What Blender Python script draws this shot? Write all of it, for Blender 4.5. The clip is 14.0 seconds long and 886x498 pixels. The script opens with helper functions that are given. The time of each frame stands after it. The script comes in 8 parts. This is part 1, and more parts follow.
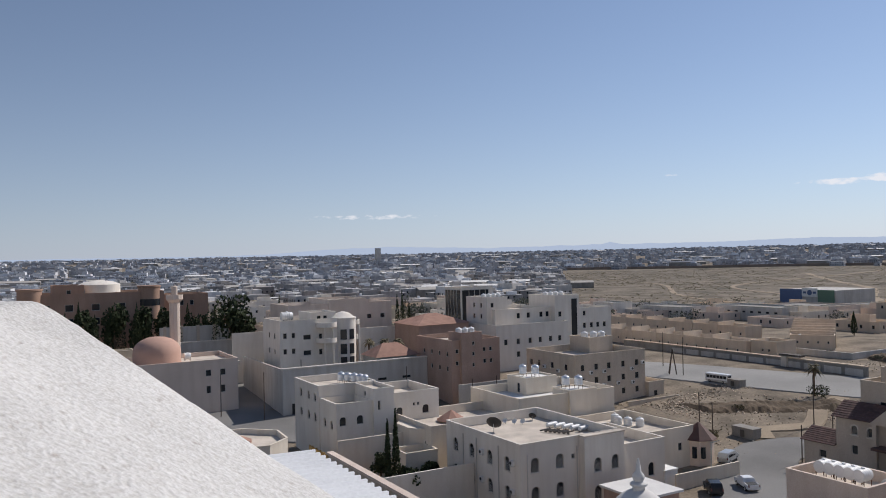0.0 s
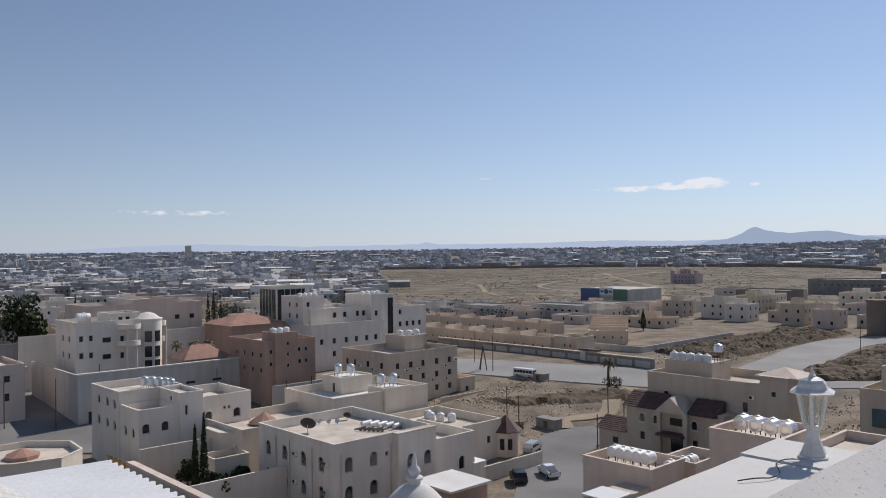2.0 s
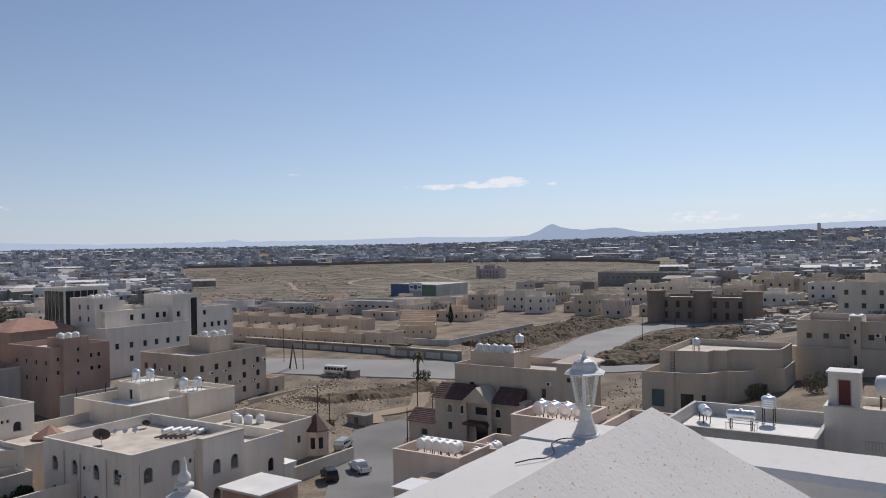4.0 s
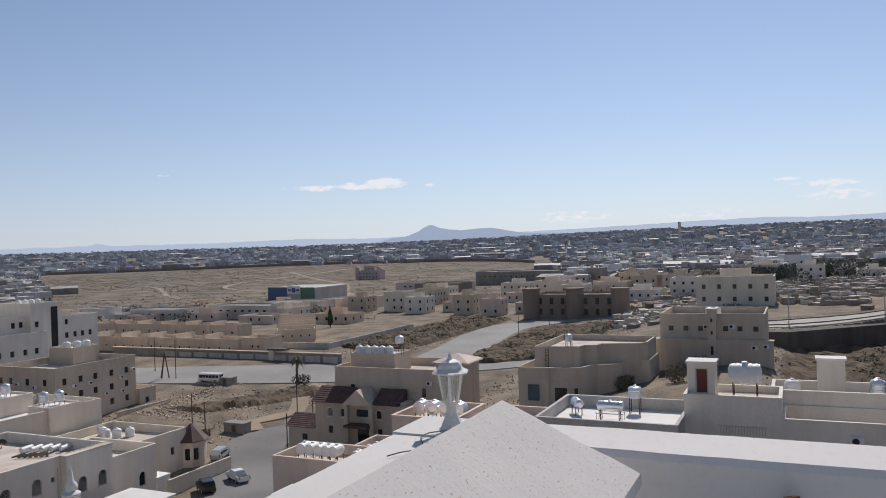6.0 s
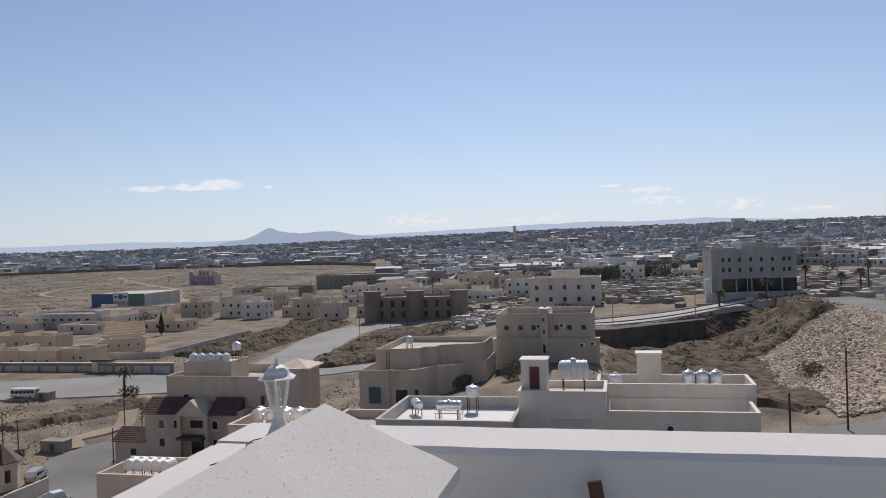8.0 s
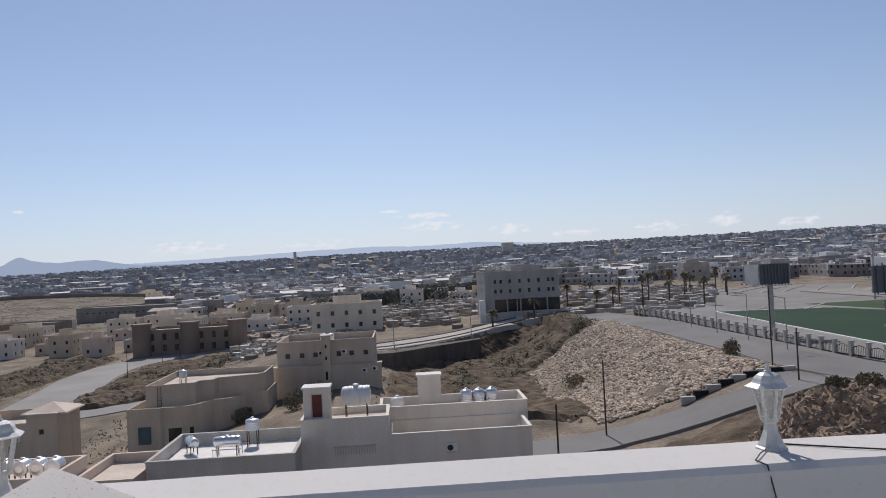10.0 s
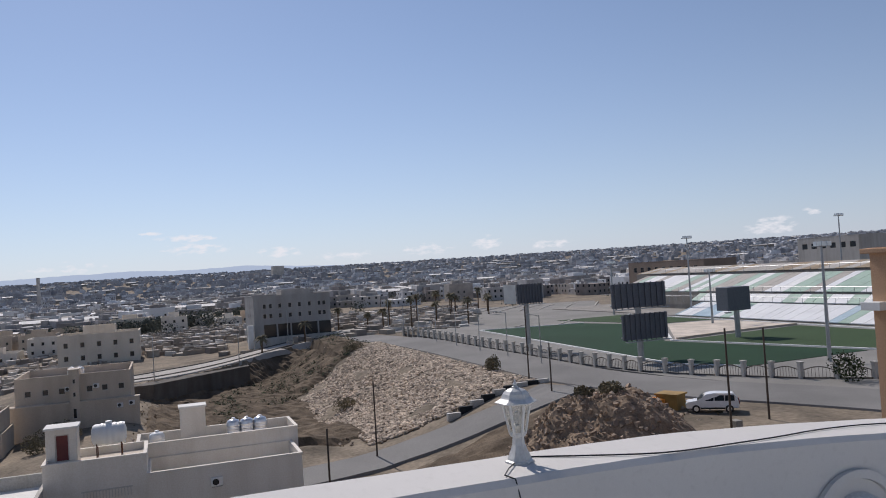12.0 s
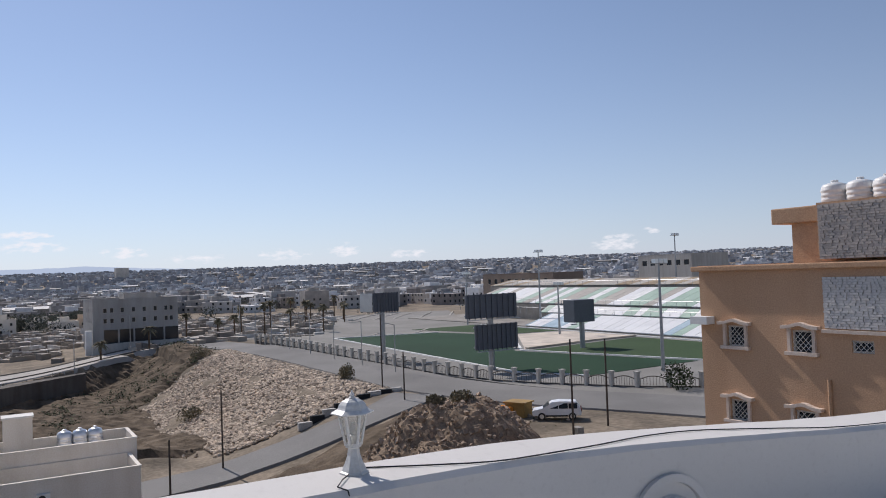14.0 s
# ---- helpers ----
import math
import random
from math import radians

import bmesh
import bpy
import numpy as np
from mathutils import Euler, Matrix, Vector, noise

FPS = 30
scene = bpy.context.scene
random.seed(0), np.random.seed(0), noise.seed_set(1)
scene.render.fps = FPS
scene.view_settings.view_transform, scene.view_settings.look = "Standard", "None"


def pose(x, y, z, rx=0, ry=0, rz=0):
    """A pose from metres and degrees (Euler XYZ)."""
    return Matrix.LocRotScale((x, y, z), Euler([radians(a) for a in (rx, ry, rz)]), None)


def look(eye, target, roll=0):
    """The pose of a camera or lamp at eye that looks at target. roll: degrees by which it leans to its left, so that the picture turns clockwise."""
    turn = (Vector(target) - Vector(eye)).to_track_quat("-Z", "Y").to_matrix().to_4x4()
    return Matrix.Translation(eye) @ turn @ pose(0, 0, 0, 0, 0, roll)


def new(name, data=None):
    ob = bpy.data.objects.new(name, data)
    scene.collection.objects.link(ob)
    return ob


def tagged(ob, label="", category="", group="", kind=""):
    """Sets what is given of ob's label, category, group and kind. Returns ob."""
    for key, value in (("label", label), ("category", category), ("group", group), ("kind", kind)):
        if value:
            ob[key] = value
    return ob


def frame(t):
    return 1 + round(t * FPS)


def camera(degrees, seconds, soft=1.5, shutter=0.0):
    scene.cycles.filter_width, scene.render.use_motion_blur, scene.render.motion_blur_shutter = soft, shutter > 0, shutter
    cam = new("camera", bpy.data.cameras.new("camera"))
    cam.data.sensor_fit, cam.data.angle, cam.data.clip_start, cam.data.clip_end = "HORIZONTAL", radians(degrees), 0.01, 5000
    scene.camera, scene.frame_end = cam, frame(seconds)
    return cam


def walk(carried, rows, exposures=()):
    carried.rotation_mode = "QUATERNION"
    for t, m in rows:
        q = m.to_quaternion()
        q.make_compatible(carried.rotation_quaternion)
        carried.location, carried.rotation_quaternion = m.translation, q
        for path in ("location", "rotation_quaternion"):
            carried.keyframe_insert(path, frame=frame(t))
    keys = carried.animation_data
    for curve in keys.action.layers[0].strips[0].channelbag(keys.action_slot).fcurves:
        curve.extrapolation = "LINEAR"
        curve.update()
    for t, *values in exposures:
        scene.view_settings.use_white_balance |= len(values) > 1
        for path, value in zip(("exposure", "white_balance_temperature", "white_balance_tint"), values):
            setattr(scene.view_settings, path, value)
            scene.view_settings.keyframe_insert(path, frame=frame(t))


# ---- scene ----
cam = camera(58.98, 14.0, soft=1.0)
ROWS = [
    (0.0, 0.000, 0.000, 0.000, -29.700, 0.697, 1.226),
    (0.5, 0.053, -0.010, -0.003, -32.467, 0.586, 0.661),
    (1.0, 0.105, -0.026, -0.023, -34.965, 0.722, 0.411),
    (1.5, 0.156, -0.019, -0.018, -38.418, 0.852, 0.425),
    (2.0, 0.214, -0.028, -0.035, -42.965, 0.421, 0.698),
    (2.5, 0.282, -0.027, -0.052, -46.325, 0.486, 0.893),
    (3.0, 0.322, -0.033, -0.061, -49.196, 0.394, 0.889),
    (3.5, 0.366, -0.036, -0.071, -52.335, 0.145, 1.064),
    (4.0, 0.413, -0.043, -0.081, -56.743, -0.021, 1.082),
    (6.5, 0.071, -0.301, -0.011, -67.758, -0.266, 1.951),
    (7.0, 0.073, -0.317, -0.014, -70.603, -0.421, 1.931),
    (7.5, 0.067, -0.336, -0.010, -73.173, -0.419, 1.843),
    (8.0, 0.054, -0.365, -0.010, -77.150, -0.293, 1.924),
    (10.5, 0.361, -0.405, -0.004, -97.514, 1.243, 3.061),
    (11.0, 0.388, -0.443, -0.011, -102.421, 1.533, 3.138),
    (11.5, 0.410, -0.475, -0.016, -106.899, 1.690, 3.326),
    (12.0, 0.424, -0.504, -0.017, -109.702, 1.665, 3.548),
    (12.5, 0.418, -0.542, -0.016, -113.481, 1.837, 3.482),
    (13.0, 0.406, -0.572, -0.018, -116.230, 2.131, 2.759),
    (13.5, 0.400, -0.576, -0.016, -118.369, 2.131, 2.362),
    (14.0, 0.390, -0.587, -0.012, -120.100, 1.766, 2.090),
]
EXPOSURES = [(0.0, 0.01, 6500, 13), (3.0, 0.01, 6500, 13), (7.5, 0.04, 6650, 14), (11.0, -0.05, 6500, 15), (13.5, 0.0, 6500, 15), (14.0, 0.08, 6500, 15)]
walk(cam, [(t, pose(x, y, z, 90 + pitch, roll, yaw)) for t, x, y, z, yaw, pitch, roll in ROWS], EXPOSURES)

# ---- world, sun ----
SUN_AZ, SUN_EL = 6.0, 43.0          # degrees from +x towards +y, and above the horizon
world = bpy.data.worlds.new("sky")
scene.world = world
world.use_nodes = True
wn, wl = world.node_tree.nodes, world.node_tree.links
wn.clear()
sky = wn.new("ShaderNodeTexSky")
sky.sky_type = "NISHITA"
sky.sun_disc = False
sky.sun_elevation = radians(SUN_EL)
sky.sun_rotation = radians(90 - SUN_AZ)
sky.altitude = 1500
sky.air_density, sky.dust_density, sky.ozone_density = 1.0, 0.5, 2.5
back = wn.new("ShaderNodeBackground")
back.inputs["Strength"].default_value = 0.085
wout = wn.new("ShaderNodeOutputWorld")


def calc(op, a, b=None):
    """One step of arithmetic in the sky's nodes; numbers or sockets."""
    n = wn.new("ShaderNodeMath")
    n.operation = op
    for k, v in enumerate((a, b)):
        if v is None:
            continue
        if isinstance(v, (int, float)):
            n.inputs[k].default_value = v
        else:
            wl.new(v, n.inputs[k])
    return n.outputs[0]


def clouds():
    """Thin fair-weather clouds low over the skyline: (azimuth from +y, height, widths, thickness)."""
    co = wn.new("ShaderNodeTexCoord")
    xyz = wn.new("ShaderNodeSeparateXYZ")
    wl.new(co.outputs["Generated"], xyz.inputs[0])
    az, el = calc("ARCTAN2", xyz.outputs[0], xyz.outputs[1]), xyz.outputs[2]
    mp, no = wn.new("ShaderNodeMapping"), wn.new("ShaderNodeTexNoise")
    mp.inputs["Scale"].default_value = (75, 75, 190)
    no.inputs["Scale"].default_value, no.inputs["Detail"].default_value = 1.0, 8
    wl.new(co.outputs["Generated"], mp.inputs["Vector"])
    wl.new(mp.outputs["Vector"], no.inputs["Vector"])
    total = None
    for a, e, wa, we, thick in ((57.0, 0.078, 0.062, 0.0045, 1.0), (60.6, 0.081, 0.058, 0.006, 1.3), (61.6, 0.0855, 0.028, 0.0055, 1.4), (64.7, 0.079, 0.009, 0.003, 0.7),
                                (46.1, 0.095, 0.010, 0.003, 0.9), (24.5, 0.0545, 0.10, 0.004, 0.8), (89.4, 0.0665, 0.016, 0.003, 1.2), (91.8, 0.0595, 0.045, 0.0055, 1.15),
                                (92.2, 0.046, 0.05, 0.009, 0.8), (98.0, 0.036, 0.032, 0.011, 0.9), (75.0, 0.033, 0.07, 0.010, 0.75), (108.5, 0.030, 0.045, 0.010, 0.8),
                                (113.0, 0.033, 0.024, 0.012, 0.95), (117.5, 0.028, 0.035, 0.009, 0.8), (132.6, 0.030, 0.038, 0.014, 0.95), (135.2, 0.0435, 0.014, 0.006, 0.95),
                                (84.0, 0.030, 0.06, 0.011, 0.6), (103.0, 0.028, 0.05, 0.008, 0.6)):
        u = calc("DIVIDE", calc("SUBTRACT", az, radians(a)), wa)
        v = calc("DIVIDE", calc("SUBTRACT", el, e), we)
        d = calc("SUBTRACT", 1.0, calc("ADD", calc("MULTIPLY", u, u), calc("MULTIPLY", v, v)))
        soft = calc("MULTIPLY", calc("MAXIMUM", d, 0.0), thick)
        total = soft if total is None else calc("ADD", total, soft)
    body = calc("MULTIPLY", calc("SUBTRACT", calc("ADD", calc("MULTIPLY", total, 0.30), no.outputs["Fac"]), 0.62), 3.6)
    gate = calc("MINIMUM", calc("MULTIPLY", total, 2.0), 1.0)
    fac = calc("MULTIPLY", calc("MINIMUM", calc("MAXIMUM", body, 0.0), 0.85), gate)
    mix = wn.new("ShaderNodeMixRGB")
    mix.inputs["Color2"].default_value = (9.6, 9.8, 10.2, 1)
    wl.new(fac, mix.inputs["Fac"])
    haze = wn.new("ShaderNodeMixRGB")
    haze.inputs["Color2"].default_value = (5.9, 6.9, 8.8, 1)
    veil = calc("ADD", calc("MULTIPLY", calc("EXPONENT", calc("MULTIPLY", calc("MAXIMUM", el, 0.0), -7.5)), 0.66), 0.07)
    wl.new(veil, haze.inputs["Fac"])
    wl.new(sky.outputs[0], haze.inputs["Color1"])
    way = wn.new("ShaderNodeVectorMath")
    way.operation = "DOT_PRODUCT"
    wl.new(co.outputs["Generated"], way.inputs[0])
    way.inputs[1].default_value = (math.cos(radians(SUN_EL)) * math.cos(radians(SUN_AZ)), math.cos(radians(SUN_EL)) * math.sin(radians(SUN_AZ)), math.sin(radians(SUN_EL)))
    glow = calc("ADD", calc("MULTIPLY", calc("MAXIMUM", way.outputs["Value"], 0.0), 0.34), 0.80)
    round_sun = wn.new("ShaderNodeVectorMath")
    round_sun.operation = "SCALE"
    wl.new(haze.outputs["Color"], round_sun.inputs[0])
    wl.new(glow, round_sun.inputs["Scale"])
    wl.new(round_sun.outputs["Vector"], mix.inputs["Color1"])
    return mix.outputs["Color"]


wl.new(clouds(), back.inputs["Color"])
wl.new(back.outputs[0], wout.inputs["Surface"])
sun_data = bpy.data.lights.new("sun", "SUN")
sun_data.energy, sun_data.angle, sun_data.color = 3.6, radians(0.53), (1.0, 0.955, 0.89)
sun = new("sun", sun_data)
ce = math.cos(radians(SUN_EL))
sun_way = Vector((ce * math.cos(radians(SUN_AZ)), ce * math.sin(radians(SUN_AZ)), math.sin(radians(SUN_EL))))
sun.matrix_basis = look((60, 0, 120), Vector((60, 0, 120)) - sun_way)


# ---- the lie of the land ----
def sst(a, b, t):
    t = min(1.0, max(0.0, (t - a) / (b - a)))
    return t * t * (3 - 2 * t)
def mixf(a, b, t):
    return a + (b - a) * t
def ground_z(x, y):
    r = math.hypot(x, y)
    low = mixf(-34.5, -29.0, sst(120, 220, r))
    z = mixf(low, -20.5, sst(80, 8, y))
    if y < 6:
        z = mixf(z, -23.5, sst(95, 125, x) * sst(6, -2, y))
    z = mixf(z, -15.0, sst(-20, -44, y))
    edge = 165.0 - (y - 5) * (0.9 if y > -35 else 0.2)
    level = mixf(-18.5, -15.3, sst(-5, -45, y))
    z = mixf(z, level, sst(edge - 0.7, edge + 0.7, x) * sst(34, 12, y))
    if r > 260:
        side = sst(-0.25, 0.5, y / r)
        z = mixf(z, mixf(-19.0, -29.5, side), sst(260, 420, r))
        up = mixf(75.0, 48.0, sst(0.05, 0.6, y / r))
        z += up * sst(900, 4200, r)
    return z


# ---- materials ----
def material(name, colour, rough=0.85, metal=0.0, dark=0.75, scale=1.2, fine=18.0, bump=0.25, second=None, spread=0.0, stain=0.0, grit=0.35):
    """Procedural surface: large blotches, fine grain and relief, optional second colour, piece-to-piece spread, vertical run stains."""
    m = bpy.data.materials.new(name)
    m.use_nodes = True
    n, l = m.node_tree.nodes, m.node_tree.links
    p = n["Principled BSDF"]
    co = n.new("ShaderNodeTexCoord")
    big = n.new("ShaderNodeTexNoise")
    big.inputs["Scale"].default_value, big.inputs["Detail"].default_value = scale * 0.25, 6
    grain = n.new("ShaderNodeTexNoise")
    grain.inputs["Scale"].default_value, grain.inputs["Detail"].default_value = fine, 4
    l.new(co.outputs["Object"], big.inputs["Vector"])
    l.new(co.outputs["Object"], grain.inputs["Vector"])
    ramp = n.new("ShaderNodeValToRGB")
    c2 = second if second else tuple(c * dark for c in colour)
    ramp.color_ramp.elements[0].color = (*c2, 1)
    ramp.color_ramp.elements[1].color = (*colour, 1)
    ramp.color_ramp.elements[0].position, ramp.color_ramp.elements[1].position = 0.32, 0.62
    l.new(big.outputs["Fac"], ramp.inputs["Fac"])
    mul = n.new("ShaderNodeMixRGB")
    mul.blend_type = "OVERLAY"
    mul.inputs["Fac"].default_value = grit
    l.new(ramp.outputs["Color"], mul.inputs["Color1"])
    l.new(grain.outputs["Fac"], mul.inputs["Color2"])
    last = mul.outputs["Color"]
    if stain:
        mp = n.new("ShaderNodeMapping")
        mp.inputs["Scale"].default_value = (0.7, 0.7, 0.10)
        st = n.new("ShaderNodeTexNoise")
        st.inputs["Scale"].default_value, st.inputs["Detail"].default_value = 1.0, 5
        l.new(co.outputs["Object"], mp.inputs["Vector"])
        l.new(mp.outputs["Vector"], st.inputs["Vector"])
        sr = n.new("ShaderNodeValToRGB")
        sr.color_ramp.elements[0].position, sr.color_ramp.elements[1].position = 0.35, 0.6
        sr.color_ramp.elements[0].color = (1 - stain * 0.7, 1 - stain * 0.8, 1 - stain * 0.95, 1)
        sr.color_ramp.elements[1].color = (1, 1, 1, 1)
        l.new(st.outputs["Fac"], sr.inputs["Fac"])
        sm = n.new("ShaderNodeMixRGB")
        sm.blend_type = "MULTIPLY"
        sm.inputs["Fac"].default_value = 1.0
        l.new(last, sm.inputs["Color1"])
        l.new(sr.outputs["Color"], sm.inputs["Color2"])
        last = sm.outputs["Color"]
    if spread:
        ge = n.new("ShaderNodeNewGeometry")
        hs = n.new("ShaderNodeHueSaturation")
        mr = n.new("ShaderNodeMapRange")
        mr.inputs["To Min"].default_value, mr.inputs["To Max"].default_value = 1 - spread, 1 + spread
        l.new(ge.outputs["Random Per Island"], mr.inputs["Value"])
        l.new(mr.outputs["Result"], hs.inputs["Value"])
        l.new(last, hs.inputs["Color"])
        last = hs.outputs["Color"]
    l.new(last, p.inputs["Base Color"])
    p.inputs["Roughness"].default_value, p.inputs["Metallic"].default_value = rough, metal
    p.inputs["Specular IOR Level"].default_value = 0.15 if rough > 0.78 else 0.5
    if bump:
        b = n.new("ShaderNodeBump")
        b.inputs["Strength"].default_value, b.inputs["Distance"].default_value = bump, 0.03
        l.new(grain.outputs["Fac"], b.inputs["Height"])
        l.new(b.outputs["Normal"], p.inputs["Normal"])
    return m


M_ROUGH = material("rough white plaster", (0.64, 0.62, 0.585), 0.9, dark=0.82, scale=5, fine=60, bump=0.38, grit=0.45)
M_FLECK = material("flecked white plaster", (0.66, 0.63, 0.59), 0.9, dark=0.93, scale=3, fine=60, bump=0.06, grit=0.1)
M_PARA = material("white painted parapet", (0.64, 0.62, 0.59), 0.85, dark=0.93, scale=2, fine=120, bump=0.06, grit=0.08)
M_LAMP = material("white lamp paint", (0.66, 0.65, 0.62), 0.4, dark=0.88, scale=8, fine=60, bump=0.05)
M_WHITE = material("white house render", (0.81, 0.755, 0.675), 0.88, dark=0.88, scale=0.5, fine=9, stain=0.12)
M_CREAM = material("cream house render", (0.80, 0.715, 0.60), 0.88, dark=0.88, scale=0.5, fine=9, stain=0.12)
M_PINK = material("pinkish house render", (0.74, 0.615, 0.52), 0.88, dark=0.88, scale=0.5, fine=9, stain=0.12)
M_BEIGE = material("beige house render", (0.60, 0.515, 0.42), 0.88, dark=0.87, scale=0.5, fine=9, stain=0.15)
M_TAN = material("tan house render", (0.75, 0.605, 0.46), 0.88, dark=0.87, scale=0.5, fine=9, stain=0.12)
M_ORANGE = material("orange house render", (0.58, 0.37, 0.235), 0.85, dark=0.86, scale=0.8, fine=14, bump=0.5, stain=0.1)
M_BRICK = material("red brown cladding", (0.49, 0.345, 0.275), 0.85, dark=0.84, scale=0.8, fine=7, stain=0.1)
M_GREYW = material("grey wall render", (0.60, 0.575, 0.535), 0.9, dark=0.84, scale=0.4, fine=8, stain=0.18)
M_ROOF = material("dusty roof screed", (0.66, 0.58, 0.49), 0.92, dark=0.7, scale=1.2, fine=8)
M_ROOFW = material("white coated roof", (0.78, 0.76, 0.72), 0.85, dark=0.85, scale=1.2, fine=8)
M_TILE = material("dark red roof tile", (0.125, 0.066, 0.055), 0.75, dark=0.7, scale=2, fine=12, spread=0.25)
M_TILE2 = material("salmon roof tile", (0.42, 0.25, 0.19), 0.8, dark=0.75, scale=2, fine=12, spread=0.2)
M_GROUND = material("stony desert ground", (0.265, 0.217, 0.162), 0.95, scale=0.55, fine=1.9, bump=1.0, second=(0.135, 0.112, 0.085), grit=0.6)
M_DIRT = material("brown excavated earth", (0.165, 0.125, 0.087), 0.95, dark=0.5, scale=1.6, fine=5, bump=1.0, grit=0.6)
M_SAND = material("pale sandy track", (0.38, 0.305, 0.22), 0.95, dark=0.75, scale=0.6, fine=5)
M_STONE = material("pale tumbled stone", (0.54, 0.44, 0.34), 0.9, dark=0.68, scale=1.5, fine=7, spread=0.48)
M_ASPH = material("worn grey asphalt", (0.235, 0.228, 0.217), 0.9, dark=0.76, scale=0.35, fine=9, bump=0.2)
M_PAVE = material("pale concrete paving", (0.46, 0.43, 0.39), 0.9, dark=0.8, scale=0.4, fine=8)
M_TURF = material("green artificial turf", (0.020, 0.056, 0.028), 0.9, dark=0.82, scale=0.25, fine=10)
M_TURF2 = material("lighter green turf", (0.05, 0.085, 0.038), 0.9, dark=0.85, scale=0.25, fine=10)
M_LINE = material("white line paint", (0.8, 0.8, 0.78), 0.8, dark=0.85, scale=2, fine=10)
M_TIN = material("white corrugated sheet", (0.74, 0.745, 0.74), 0.55, 0.0, dark=0.88, scale=0.6, fine=5, bump=0.05)
M_CONC = material("raw grey concrete", (0.34, 0.32, 0.29), 0.9, dark=0.75, scale=0.8, fine=7, stain=0.15)
M_STEEL = material("galvanised steel", (0.42, 0.43, 0.44), 0.4, 0.7, dark=0.8, scale=3, fine=20, bump=0.05)
M_TANK = material("bright tank metal", (0.78, 0.79, 0.80), 0.28, 0.75, dark=0.9, scale=3, fine=16, bump=0.04)
M_PLAS = material("white plastic tank", (0.78, 0.78, 0.76), 0.45, dark=0.9, scale=2, fine=14, bump=0.05)
M_POLE = material("dark weathered pole", (0.11, 0.09, 0.075), 0.85, dark=0.7, scale=4, fine=20)
M_BLACK = material("black rubber and cable", (0.02, 0.02, 0.021), 0.6, dark=0.8, scale=6, fine=30)
M_RUST = material("rusty steel", (0.16, 0.08, 0.055), 0.8, 0.3, dark=0.6, scale=6, fine=30)
M_GLASS = material("dark window glass", (0.025, 0.03, 0.036), 0.12, dark=0.8, scale=1, fine=6, bump=0.0)
M_FRAME = material("pale window frame", (0.55, 0.5, 0.44), 0.6, dark=0.9, scale=3, fine=20, bump=0.05)
M_GRILLE = material("white window grille", (0.7, 0.68, 0.64), 0.5, dark=0.9, scale=3, fine=20, bump=0.02)
M_DOOR = material("dark red door", (0.16, 0.035, 0.03), 0.6, dark=0.8, scale=3, fine=20)
M_GOLD = material("gold fence panel", (0.50, 0.34, 0.13), 0.5, 0.3, dark=0.8, scale=3, fine=18)
M_LEAF = material("dark green foliage", (0.055, 0.070, 0.034), 0.8, dark=0.55, scale=2, fine=6, bump=0, spread=0.45)
M_LEAF2 = material("dusty olive foliage", (0.23, 0.20, 0.13), 0.85, dark=0.65, scale=2, fine=6, bump=0, spread=0.4)
M_BARK = material("brown bark", (0.17, 0.12, 0.08), 0.9, dark=0.6, scale=4, fine=20, bump=0.6)
M_CARW = material("white car paint", (0.8, 0.8, 0.8), 0.25, dark=0.95, scale=1, fine=4, bump=0)
M_CARD = material("dark car paint", (0.02, 0.022, 0.025), 0.25, dark=0.9, scale=1, fine=4, bump=0)
M_CARS = material("silver car paint", (0.45, 0.46, 0.47), 0.3, 0.5, dark=0.95, scale=1, fine=4, bump=0)
M_BLUE = material("blue cladding", (0.10, 0.15, 0.28), 0.6, dark=0.85, scale=0.3, fine=4)
M_GREENC = material("green cladding", (0.15, 0.25, 0.17), 0.6, dark=0.85, scale=0.3, fine=4)
M_YELL = material("orange plastic barrier", (0.75, 0.25, 0.02), 0.5, dark=0.85, scale=2, fine=10)
M_KERBK = material("black kerb paint", (0.03, 0.032, 0.035), 0.8, dark=0.8, scale=2, fine=10)
M_CLAD = material("rough split stone cladding", (0.60, 0.54, 0.495), 0.9, dark=0.75, scale=6, fine=20, spread=0.28)
M_PALESTONE = material("pale split stone cladding", (0.74, 0.72, 0.70), 0.9, dark=0.78, scale=6, fine=20, spread=0.3)
M_DOME = material("salmon dome render", (0.58, 0.37, 0.29), 0.85, dark=0.85, scale=0.6, fine=8)
M_PANEL = material("grey billboard sheet", (0.15, 0.16, 0.18), 0.6, 0.1, dark=0.8, scale=0.4, fine=5)
M_DARKC = material("dark stained concrete", (0.16, 0.145, 0.13), 0.92, dark=0.7, scale=0.8, fine=6, stain=0.25)
M_DUSK = material("dark brown stone render", (0.31, 0.245, 0.20), 0.9, dark=0.8, scale=0.5, fine=7, stain=0.1)
M_YCREAM = material("yellow cream render", (0.64, 0.55, 0.42), 0.88, dark=0.86, scale=0.5, fine=9, stain=0.12)
M_TEAL = material("faded teal poster", (0.08, 0.125, 0.135), 0.7, dark=0.8, scale=2, fine=8)
M_GREYOFF = material("bare grey blockwork render", (0.43, 0.42, 0.41), 0.9, dark=0.82, scale=0.4, fine=8, stain=0.2)
M_TERRA = material("terracotta villa render", (0.46, 0.30, 0.22), 0.88, dark=0.8, scale=0.4, fine=8, stain=0.15)
M_APRON = material("grey dusty paving", (0.27, 0.26, 0.24), 0.92, dark=0.8, scale=0.3, fine=6)
